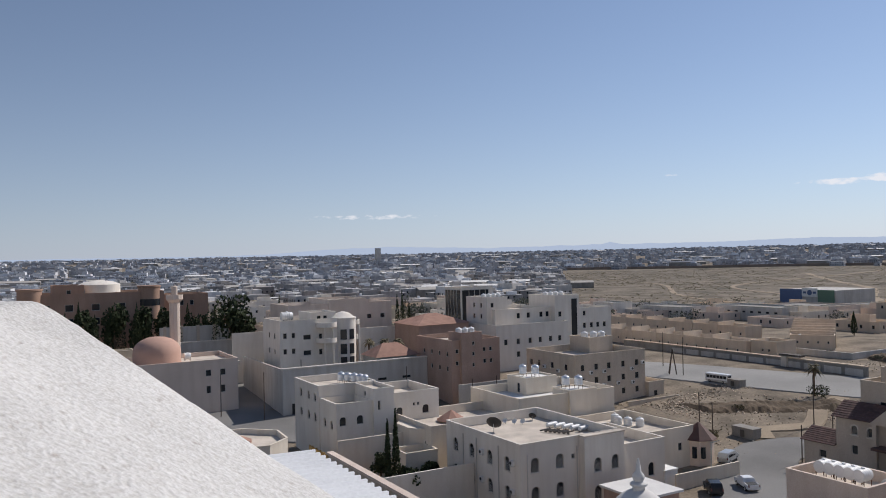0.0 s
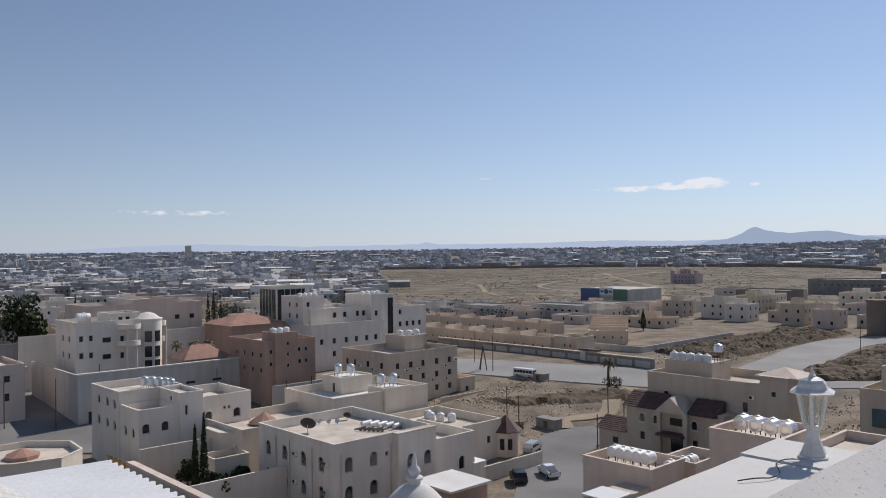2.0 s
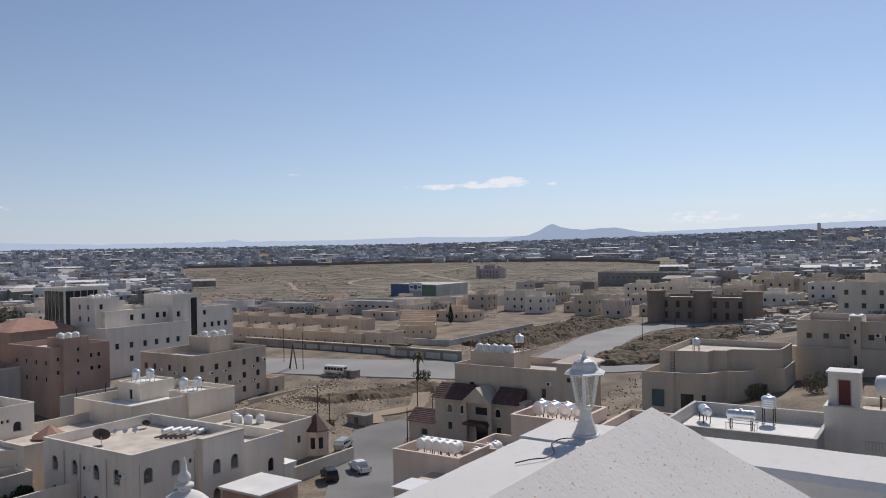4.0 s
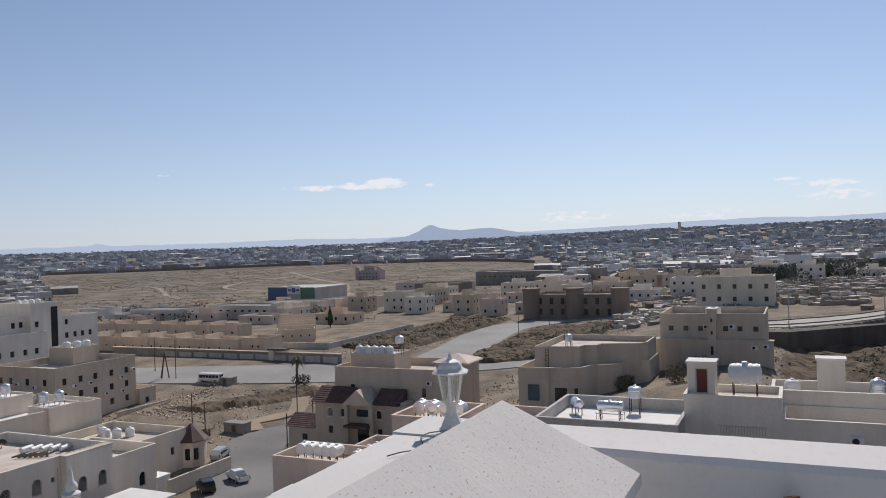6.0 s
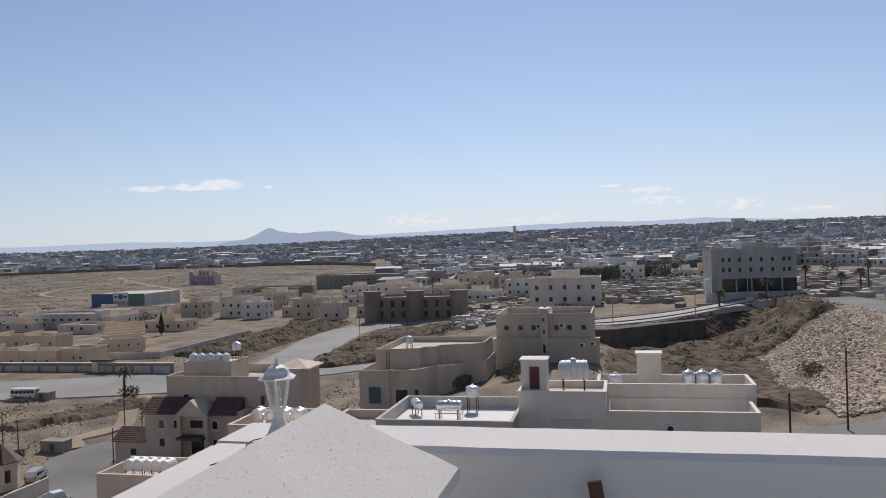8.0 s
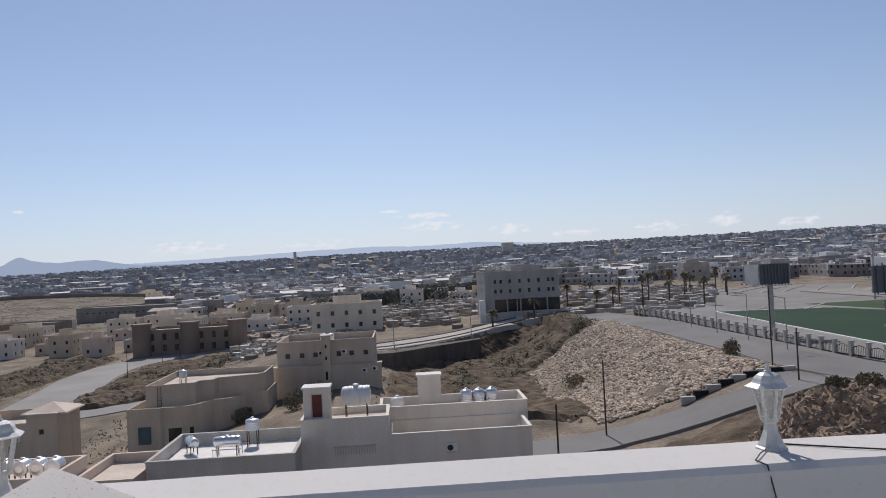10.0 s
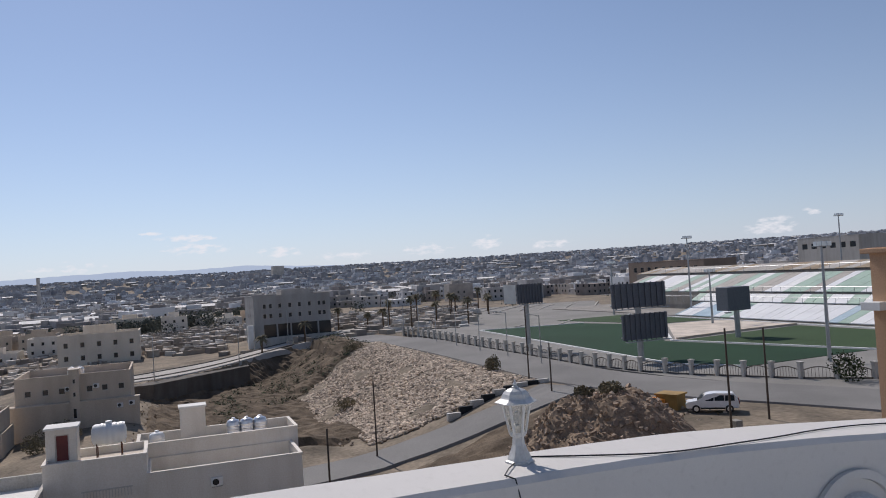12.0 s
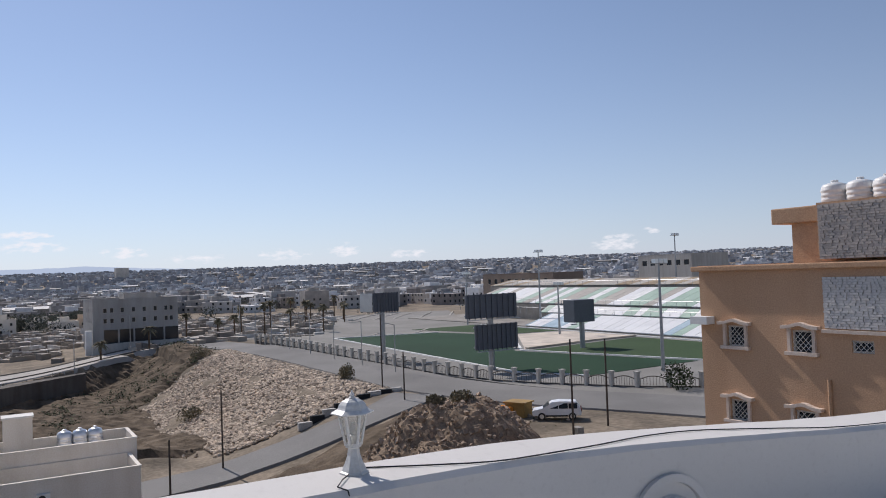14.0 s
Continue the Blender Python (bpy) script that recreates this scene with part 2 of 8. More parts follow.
# Foliage of the town and tree belts, lightened to carry distance haze.
M_FARLEAF = material("town foliage paled for haze", (0.15, 0.155, 0.12), 0.85, dark=0.75, scale=0.3, fine=2, bump=0, spread=0.3)
M_PLAIN = material("dry scrubby plain", (0.235, 0.195, 0.148), 0.95, scale=0.22, fine=0.30, bump=0.8, second=(0.11, 0.096, 0.072), grit=0.75)
# Greyer still for the farthest trees: more haze in the leaf colour.
M_HAZELEAF = material("grey-green foliage paled for haze", (0.25, 0.26, 0.225), 0.85, dark=0.8, scale=0.3, fine=2, bump=0, spread=0.25)
M_HEAP = material("loose brown heap", (0.30, 0.225, 0.16), 0.95, dark=0.55, scale=2.4, fine=6, bump=1.0, grit=0.6)
M_SHARD = material("broken brown stone", (0.40, 0.31, 0.235), 0.95, dark=0.6, scale=3, fine=8, bump=0.5, spread=0.4)
M_CLOD = material("dark brown clods", (0.22, 0.165, 0.115), 0.95, dark=0.55, scale=3, fine=8, bump=0.6, spread=0.4)
M_PINKB = material("rose pink render", (0.64, 0.50, 0.48), 0.88, dark=0.86, scale=0.5, fine=9, stain=0.1)
M_ROADP = material("pale dusty asphalt", (0.33, 0.32, 0.30), 0.9, dark=0.82, scale=0.3, fine=9, bump=0.2)
M_SKIP = material("rusty yellow skip", (0.36, 0.22, 0.06), 0.7, dark=0.6, scale=2, fine=10)


# ---- building kit ----
ROOTS = {}


def thing(name, at, label, category, group="", kind=""):
    """An empty at the base of a thing; its parts are made in world places and hung under it."""
    ob = new(name)
    ob.empty_display_size = 0.3
    ob.matrix_basis = Matrix.Translation(at)
    ROOTS[ob.name] = Vector(at)
    return tagged(ob, label, category, group, kind)


def part(name, bm, material_, parent, label=""):
    """Links bm, built in world places, as one mesh under a thing or one of its parts."""
    base = ROOTS.get(parent.name, Vector((0, 0, 0)))
    bm.transform(Matrix.Translation(-base))
    me = bpy.data.meshes.new(name)
    bm.normal_update()
    bm.to_mesh(me)
    bm.free()
    me.materials.append(material_)
    ob = new(name, me)
    ob.parent = parent
    ROOTS[ob.name] = base
    return tagged(ob, label)


def solid(name, bm, material_, label, category="", group="", kind="", smooth=False):
    """Links bm as a top-level mesh, its origin at its base."""
    xs = [v.co for v in bm.verts]
    at = Vector((sum(v.x for v in xs) / len(xs), sum(v.y for v in xs) / len(xs), min(v.z for v in xs)))
    if kind != "structure":
        bm.transform(Matrix.Translation(-at))
    me = bpy.data.meshes.new(name)
    bm.normal_update()
    bm.to_mesh(me)
    bm.free()
    me.materials.append(material_)
    if smooth:
        me.shade_smooth()
    ob = new(name, me)
    if kind != "structure":
        ob.matrix_basis = Matrix.Translation(at)
        ROOTS[ob.name] = at
    return tagged(ob, label, category, group, kind)


def quad(bm, *pts):
    return bm.faces.new([bm.verts.new(p) for p in pts])


def box(bm, x0, y0, z0, x1, y1, z1, bevel=0.0):
    v = [bm.verts.new((x, y, z)) for z in (z0, z1) for x, y in ((x0, y0), (x1, y0), (x1, y1), (x0, y1))]
    fs = [bm.faces.new([v[i] for i in f]) for f in ((3, 2, 1, 0), (4, 5, 6, 7), (0, 1, 5, 4), (1, 2, 6, 5), (2, 3, 7, 6), (3, 0, 4, 7))]
    if bevel:
        bmesh.ops.bevel(bm, geom=list({e for f in fs for e in f.edges}), offset=bevel, segments=2, affect="EDGES", profile=0.6)
    return bm


def bx(*a, bevel=0.0):
    return box(bmesh.new(), *a, bevel=bevel)


def lathe(bm, prof, seg=16, at=(0, 0, 0), turn=None):
    """Rings of (radius, height), closed at both ends, moved to at."""
    rings = []
    m = turn if turn else Matrix.Identity(3)
    for r, z in prof:
        rings.append([bm.verts.new(Vector(at) + m @ Vector((r * math.cos(2 * math.pi * k / seg), r * math.sin(2 * math.pi * k / seg), z))) for k in range(seg)])
    for a, b in zip(rings, rings[1:]):
        for k in range(seg):
            bm.faces.new((a[k], a[(k + 1) % seg], b[(k + 1) % seg], b[k]))
    caps = [bm.faces.new(rings[0][::-1]), bm.faces.new(rings[-1])]
    if seg >= 12:
        for ring in rings:
            for v in ring:
                for f in v.link_faces:
                    f.smooth = f not in caps
        for i, ring in enumerate(rings):
            bent = i in (0, len(rings) - 1)
            if not bent:
                (r0, z0), (r1, z1), (r2, z2) = prof[i - 1], prof[i], prof[i + 1]
                bend = abs(math.atan2(z2 - z1, r2 - r1) - math.atan2(z1 - z0, r1 - r0))
                bent = min(bend, 2 * math.pi - bend) > 0.75
            if bent:
                for k in range(seg):
                    e = bm.edges.get((ring[k], ring[(k + 1) % seg]))
                    if e:
                        e.smooth = False
    return bm


def rod(bm, a, b, r, seg=6):
    a, b = Vector(a), Vector(b)
    q = (b - a).to_track_quat("Z", "Y").to_matrix()
    return lathe(bm, [(r, 0), (r, (b - a).length)], seg, a, q)


def prism(bm, pts, z0, z1):
    """Upright prism over a ground polygon, counter-clockwise."""
    lo, hi = [bm.verts.new((x, y, z0)) for x, y in pts], [bm.verts.new((x, y, z1)) for x, y in pts]
    bm.faces.new(lo[::-1])
    bm.faces.new(hi)
    for k in range(len(pts)):
        j = (k + 1) % len(pts)
        bm.faces.new((lo[k], lo[j], hi[j], hi[k]))
    return bm


def spot(face, c, u, z, depth):
    """A point on a facade: c is the facade's plane; depth goes into the house."""
    return {"w": (c + depth, u, z), "e": (c - depth, u, z), "s": (u, c + depth, z), "n": (u, c - depth, z)}[face]


def facade(bm, face, c, u0, u1, z0, z1, holes, depth=0.16):
    """A facade with real openings and their reveals."""
    us = sorted({u0, u1, *[min(max(v, u0), u1) for h in holes for v in (h[0] - h[2] / 2, h[0] + h[2] / 2)]})
    zs = sorted({z0, z1, *[min(max(v, z0), z1) for h in holes for v in (h[1] - h[3] / 2, h[1] + h[3] / 2)]})
    flip = face in ("w", "n")
    for a, b in zip(us, us[1:]):
        for p, q in zip(zs, zs[1:]):
            mu, mz = (a + b) / 2, (p + q) / 2
            if any(abs(mu - h[0]) < h[2] / 2 and abs(mz - h[1]) < h[3] / 2 for h in holes):
                continue
            pts = [spot(face, c, *k, 0) for k in ((a, p), (b, p), (b, q), (a, q))]
            quad(bm, *(pts[::-1] if flip else pts))
    for h in holes:
        a, b, p, q = h[0] - h[2] / 2, h[0] + h[2] / 2, h[1] - h[3] / 2, h[1] + h[3] / 2
        for k, l in (((a, p), (b, p)), ((b, p), (b, q)), ((b, q), (a, q)), ((a, q), (a, p))):
            quad(bm, spot(face, c, *k, 0), spot(face, c, *l, 0), spot(face, c, *l, depth), spot(face, c, *k, depth))


def facebox(bm, face, c, a, b, p, q, d0, d1):
    lo, hi = spot(face, c, a, p, d0), spot(face, c, b, q, d1)
    return box(bm, *[min(i, j) for i, j in zip(lo, hi)], *[max(i, j) for i, j in zip(lo, hi)])


def window(root, face, c, u, z, w, h, style="", depth=0.16, frame=None):
    """A window in a facade opening: frame, pane; style a: round arch, g: grille, d: door, v: open void, its inner shade
    a dark sheet.
    """
    a, b, p, q = u - w / 2, u + w / 2, z - h / 2, z + h / 2
    bm = bmesh.new()
    if "v" in style:
        # No room behind: a dark sheet in the reveal gives the opening's shade.
        facebox(bm, face, c, a, b, p, q, depth, depth + 0.05)
        return part("window", bm, M_GLASS, root, "unglazed opening, inner shade put in as a sheet")
    t = 0.09
    inner = [(a + t, p + t), (b - t, p + t), (b - t, q - t), (a + t, q - t)]
    outer = [(a, p), (b, p), (b, q), (a, q)]
    for i in range(4):
        j = (i + 1) % 4
        d0, d1 = depth - 0.08, depth - 0.005
        o0, o1, i0, i1 = (spot(face, c, *v, d0) for v in (outer[i], outer[j], inner[i], inner[j]))
        quad(bm, o0, o1, i1, i0)
        quad(bm, i0, i1, spot(face, c, *inner[j], d1), spot(face, c, *inner[i], d1))
    bmesh.ops.remove_doubles(bm, verts=bm.verts, dist=0.001)
    ob = part("door" if "d" in style else "window", bm, frame or M_FRAME, root)
    bm = bmesh.new()
    facebox(bm, face, c, a, b, p, q, depth, depth + 0.03)
    part("leaf" if "d" in style else "pane", bm, M_DOOR if "d" in style else M_GLASS, ob)
    if "a" in style:
        bm = bmesh.new()
        r, n = w / 2, 8
        arc = [(u + r * math.cos(math.pi * k / n), q - r + r * math.sin(math.pi * k / n)) for k in range(n + 1)]
        big = [(u + (r + 0.16) * math.cos(math.pi * k / n), q - r + (r + 0.16) * math.sin(math.pi * k / n)) for k in range(n + 1)]
        for (ua, za), (ub, zb), (va, ya), (vb, yb) in zip(arc, arc[1:], big, big[1:]):
            quad(bm, spot(face, c, ua, za, -0.05), spot(face, c, ub, zb, -0.05), spot(face, c, vb, yb, -0.05), spot(face, c, va, ya, -0.05))
            quad(bm, spot(face, c, ua, za, -0.05), spot(face, c, ub, zb, -0.05), spot(face, c, ub, zb, depth), spot(face, c, ua, za, depth))
            quad(bm, spot(face, c, va, ya, -0.05), spot(face, c, vb, yb, -0.05), spot(face, c, vb, yb, 0.01), spot(face, c, va, ya, 0.01))
            quad(bm, spot(face, c, ua, za, 0.004), spot(face, c, ub, zb, 0.004), spot(face, c, ub, q, 0.004), spot(face, c, ua, q, 0.004))
        bmesh.ops.remove_doubles(bm, verts=bm.verts, dist=0.001)
        part("arch_surround", bm, M_WHITE, ob)
        bm = bmesh.new()
        facebox(bm, face, c, a - 0.16, b + 0.16, p - 0.14, p, -0.1, 0.02)
        part("sill", bm, M_WHITE, ob)
    if "g" in style:
        bm = bmesh.new()
        for k in range(-3, 5):
            for s in (1, -1):
                u_a, u_b = u + k * w / 4, u + k * w / 4 + s * h
                za, zb = p, q
                if max(u_a, u_b) < a or min(u_a, u_b) > b:
                    continue
                f0 = max(0, ((a if s > 0 else b) - u_a) / (u_b - u_a))
                f1 = min(1, ((b if s > 0 else a) - u_a) / (u_b - u_a))
                if f1 - f0 < 0.02:
                    continue
                pts = [(u_a + f * (u_b - u_a), za + f * (zb - za)) for f in (f0, f1)]
                rod(bm, spot(face, c, *pts[0], depth - 0.1), spot(face, c, *pts[1], depth - 0.1), 0.016, 4)
        part("grille", bm, M_GRILLE, ob, "diagonal metal grille")
    return ob


def block(root, x0, x1, y0, y1, zb, zt, mat, wins=None, par=0.9, thick=0.22, roof=None, name="wall", coping=None, frame=None):
    """One rectangular volume of a house: walls with openings, a parapet ring, a sunk roof, a coping."""
    wins = wins or {}
    bm = bmesh.new()
    for face, c, u0, u1 in (("w", x0, y0, y1), ("e", x1, y0, y1), ("s", y0, x0, x1), ("n", y1, x0, x1)):
        facade(bm, face, c, u0, u1, zb, zt, wins.get(face, ()))
    t = thick
    if par > 0:
        zr = zt - par
        for pts in (((x0 + t, y0 + t), (x1 - t, y0 + t)), ((x1 - t, y0 + t), (x1 - t, y1 - t)), ((x1 - t, y1 - t), (x0 + t, y1 - t)), ((x0 + t, y1 - t), (x0 + t, y0 + t))):
            (xa, ya), (xb, yb) = pts
            quad(bm, (xb, yb, zr - 0.1), (xa, ya, zr - 0.1), (xa, ya, zt), (xb, yb, zt))
    body = part(name, bm, mat, root)
    bm = bmesh.new()
    o = 0.05
    for a in () if par <= 0 else ((x0 - o, y0 - o, x1 + o, y0 + t + 0.02), (x0 - o, y1 - t - 0.02, x1 + o, y1 + o), (x0 - o, y0 + t + 0.02, x0 + t + 0.02, y1 - t - 0.02), (x1 - t - 0.02, y0 + t + 0.02, x1 + o, y1 - t - 0.02)):
        box(bm, a[0], a[1], zt, a[2], a[3], zt + 0.14)
    if par > 0:
        part("coping", bm, coping or mat, root)
    bm = bx(x0 + t, y0 + t, zt - par - 0.3, x1 - t, y1 - t, zt - par) if par > 0 else bx(x0 - 0.12, y0 - 0.12, zt + 0.004, x1 + 0.12, y1 + 0.12, zt + 0.16)
    part("roof", bm, roof or M_ROOF, root)
    for face, hs in wins.items():
        c = {"w": x0, "e": x1, "s": y0, "n": y1}[face]
        for h in hs:
            window(root, face, c, *h[:4], style=h[4] if len(h) > 4 else "", frame=frame)
    return body


def house(name, label, x0, x1, y0, y1, zb, zt, mat, category="house", group="", **k):
    root = thing(name, ((x0 + x1) / 2, (y0 + y1) / 2, zb), label, category, group)
    block(root, x0, x1, y0, y1, zb, zt, mat, **k)
    return root


def row(us, z, w, h, style=""):
    return [(u, z, w, h, style) for u in us]


def glide(pts, step=4.0):
    """A smooth line of places through (x, y) points."""
    p = [Vector((x, y)) for x, y in pts]
    line = []
    for k in range(len(p) - 1):
        a, b, c, e = p[max(k - 1, 0)], p[k], p[k + 1], p[min(k + 2, len(p) - 1)]
        n = max(1, int((c - b).length / step))
        for j in range(n):
            t = j / n
            line.append(0.5 * (2 * b + (c - a) * t + (2 * a - 5 * b + 4 * c - e) * t * t + (3 * b - a - 3 * c + e) * t ** 3))
    line.append(p[-1])
    return line


def kerb_line(name, pts, off, w, h, mat, label, category="kerb", lift=0.2):
    """A low kerb or wall that keeps off metres from a line, draped over the land."""
    line = glide(pts)
    bm = bmesh.new()
    prev = None
    for k, q in enumerate(line):
        d = (line[min(k + 1, len(line) - 1)] - line[max(k - 1, 0)]).normalized()
        s = Vector((-d.y, d.x))
        a, b = q + s * (off - w / 2), q + s * (off + w / 2)
        z = ground_z(*(q + s * off)) + lift
        vs = [bm.verts.new(p) for p in ((a.x, a.y, z - 0.3), (a.x, a.y, z + h), (b.x, b.y, z + h), (b.x, b.y, z - 0.3))]
        if prev:
            for j in range(3):
                bm.faces.new((prev[j + 1], prev[j], vs[j], vs[j + 1]))
        prev = vs
    return solid(name, bm, mat, label, category, kind="structure")


def ribbon(name, pts, width, mat, label, category="road", lift=0.2, step=4.0):
    """A road draped over the land along a line of (x, y) places."""
    line = glide(pts, step)
    bm = bmesh.new()
    prev = None
    across = [-0.5, -0.25, 0, 0.25, 0.5]
    for k, q in enumerate(line):
        d = (line[min(k + 1, len(line) - 1)] - line[max(k - 1, 0)]).normalized()
        s = Vector((-d.y, d.x))
        w = width(k / (len(line) - 1)) if callable(width) else width
        vs = [bm.verts.new((q.x + s.x * w * a, q.y + s.y * w * a, ground_z(q.x + s.x * w * a, q.y + s.y * w * a) + lift)) for a in across]
        for v, out in ((vs[0], -1), (vs[-1], 1)):
            foot = bm.verts.new((v.co.x + 0.5 * out * s.x, v.co.y + 0.5 * out * s.y, v.co.z - 1.2))
            vs = [foot] + vs if out < 0 else vs + [foot]
        if prev:
            for j in range(len(vs) - 1):
                bm.faces.new((prev[j + 1], prev[j], vs[j], vs[j + 1]))
        prev = vs
    return solid(name, bm, mat, label, category, kind="structure")


# ---- the roof that the camera stands on ----
FLOOR_Z, TOP_Z = -1.9, -1.05


def flecks(m, colour, low, high, stretch, size=22):
    """Scattered worn flecks of another colour, laid over a material."""
    n, l = m.node_tree.nodes, m.node_tree.links
    p = n["Principled BSDF"]
    src = p.inputs["Base Color"].links[0].from_socket
    co, mp, no = n.new("ShaderNodeTexCoord"), n.new("ShaderNodeMapping"), n.new("ShaderNodeTexNoise")
    mp.inputs["Scale"].default_value = stretch
    no.inputs["Scale"].default_value, no.inputs["Detail"].default_value = size, 3
    rp = n.new("ShaderNodeValToRGB")
    rp.color_ramp.elements[0].position, rp.color_ramp.elements[1].position = low, high
    mx = n.new("ShaderNodeMixRGB")
    mx.inputs["Color2"].default_value = (*colour, 1)
    l.new(co.outputs["Object"], mp.inputs["Vector"])
    l.new(mp.outputs["Vector"], no.inputs["Vector"])
    l.new(no.outputs["Fac"], rp.inputs["Fac"])
    l.new(rp.outputs["Color"], mx.inputs["Fac"])
    l.new(src, mx.inputs["Color1"])
    l.new(mx.outputs["Color"], p.inputs["Base Color"])


flecks(M_FLECK, (0.50, 0.34, 0.24), 0.63, 0.70, (1.0, 2.2, 1.0), 52)
flecks(M_PARA, (0.57, 0.55, 0.52), 0.55, 0.85, (0.6, 1.2, 1.6), 16)
flecks(M_ROUGH, (0.42, 0.38, 0.34), 0.62, 0.80, (1.4, 1.0, 1.0))


def parapet_z(y):
    return TOP_Z - 0.31 * sst(-2.6, -8.0, y)


def make_parapet():
    """The long parapet along the eaves and its short return, tops slightly uneven."""
    bm = bmesh.new()
    prev = None
    for k in range(121):
        y = 1.85 - 12.5 * k / 120
        z = parapet_z(y)
        w = 0.012 * noise.noise((y * 2.3, 0, 4)) + 0.006 * noise.noise((y * 9, 1, 4))
        ring = [bm.verts.new(p) for p in ((3.95 + w, y, FLOOR_Z), (3.95 + w, y, z - 0.03), (3.985 + w, y, z), (4.42 - w, y, z + 0.5 * w), (4.45, y, z - 0.03), (4.45, y, -5))]
        if prev:
            for j in range(5):
                bm.faces.new((prev[j], ring[j], ring[j + 1], prev[j + 1]))
        prev = ring
    solid("parapet", bm, M_PARA, "white painted rooftop parapet wall with worn top", "parapet", kind="structure")
    bm = bmesh.new()
    prev = None
    for k in range(61):
        x = 1.25 + 2.7 * k / 60
        w = 0.008 * noise.noise((x * 3, 5, 4))
        ring = [bm.verts.new(p) for p in ((x, 1.3 + w, FLOOR_Z), (x, 1.3 + w, TOP_Z - 0.03), (x, 1.33, TOP_Z - 0.004), (x, 1.82, TOP_Z - 0.004 + w * 0.5), (x, 1.85, TOP_Z - 0.03), (x, 1.85, -5))]
        if prev:
            for j in range(5):
                bm.faces.new((prev[j], prev[j + 1], ring[j + 1], ring[j]))
        prev = ring
    solid("parapet", bm, M_PARA, "short return of the white rooftop parapet", "parapet", kind="structure")


def make_cap():
    """Hipped plaster coping: a level ridge that ends in a hip at the parapet corner."""
    root = thing("hipped_coping", (2.2, 0.88, FLOOR_Z), "white plastered hipped coping of a roof wall, brown flecks", "coping")
    part("wall", bx(0.95, 0.46, FLOOR_Z, 3.54, 1.26, -1.09), M_PARA, root)
    bm = bmesh.new()
    ye, yr, yb, ze, zr = 0.40, 0.875, 1.34, -1.05, -0.66
    xa, xr, xe = 0.9, 3.15, 3.60

    def patch(p, q, r, s, nu, nv):
        grid = []
        for i in range(nu + 1):
            line = []
            for j in range(nv + 1):
                f, g = i / nu, j / nv
                v = Vector(p).lerp(Vector(q), f).lerp(Vector(s).lerp(Vector(r), f), g)
                h = 0.009 * noise.noise(v * 2.7) * min(1, g * 4 * (1 - g) + 0.2) + 0.0012 * noise.noise(v * 14)
                line.append(bm.verts.new((v.x, v.y, v.z + h)))
            grid.append(line)
        for i in range(nu):
            for j in range(nv):
                bm.faces.new((grid[i][j], grid[i + 1][j], grid[i + 1][j + 1], grid[i][j + 1]))

    patch((xa, ye, ze), (xe, ye, ze), (xr, yr, zr), (xa, yr, zr), 60, 14)
    patch((xe, yb, ze), (xa, yb, ze), (xa, yr, zr), (xr, yr, zr), 60, 14)
    patch((xe, ye, ze), (xe, yb, ze), (xr, yr, zr), (xr, yr, zr), 14, 14)
    quad(bm, (xa, ye, ze - 0.05), (xe, ye, ze - 0.05), (xe, ye, ze + 0.01), (xa, ye, ze + 0.01))
    quad(bm, (xe, ye, ze - 0.05), (xe, yb, ze - 0.05), (xe, yb, ze + 0.01), (xe, ye, ze + 0.01))
    quad(bm, (xa, ye, ze - 0.05), (xa, yb, ze - 0.05), (xe, yb, ze - 0.05), (xe, ye, ze - 0.05))
    part("coping", bm, M_FLECK, root)


def make_crest():
    """Plastered roof slope outside the parapet: a level ridge that ends in a falling hip."""
    root = thing("roof_slope", (-2, 2.6, -36), "rough white plastered roof slope with a falling edge", "roof slope")
    bm = bmesh.new()
    nx, ny = 150, 70
    grid = []
    for i in range(nx + 1):
        line = []
        for j in range(ny + 1):
            y = 0.95 + 2.43 * j / ny
            xe = min(1.27, 0.165 + 0.667 * (3.38 - y)) + 0.018 * noise.noise((y * 2.6, 3, 1)) + 0.006 * noise.noise((y * 11, 3, 2))
            f = i / nx
            x = xe - 3.6 * (1 - f) ** 1.6
            z = -0.45 * (x - 0.14) + 0.231 * (y - 3.38)
            z = -0.12 + (z if z < -0.02 else -0.02 * math.exp(-(z + 0.02) / 0.02))
            z -= 0.022 * math.exp(-(xe - x) / 0.03) + 0.012 * math.exp(-(3.38 - y) / 0.03)
            p = Vector((x, y, z))
            z += 0.012 * noise.noise(p * 2.2) + 0.003 * noise.noise(p * 11) + 0.0018 * noise.noise(p * 32)
            line.append(bm.verts.new((x, y, z)))
        grid.append(line)
    for i in range(nx):
        for j in range(ny):
            bm.faces.new((grid[i][j], grid[i + 1][j], grid[i + 1][j + 1], grid[i][j + 1]))
    rim = [grid[i][0] for i in range(nx + 1)] + [grid[nx][j] for j in range(1, ny + 1)] + [grid[i][ny] for i in range(nx - 1, -1, -1)] + [grid[0][j] for j in range(ny - 1, 0, -1)]
    corners = [(v.co.x, v.co.y, v.co.z - 0.05) for v in rim]
    low = [bm.verts.new(p) for p in corners]
    for k in range(len(rim)):
        j = (k + 1) % len(rim)
        bm.faces.new((rim[j], rim[k], low[k], low[j]))
    part("slope", bm, M_ROUGH, root)
    bm = bmesh.new()
    for p, q in zip(corners, corners[1:] + corners[:1]):
        quad(bm, (q[0], q[1], q[2] + 0.01), (p[0], p[1], p[2] + 0.01), (p[0], p[1], -36), (q[0], q[1], -36))
    part("wall", bm, M_PARA, root)


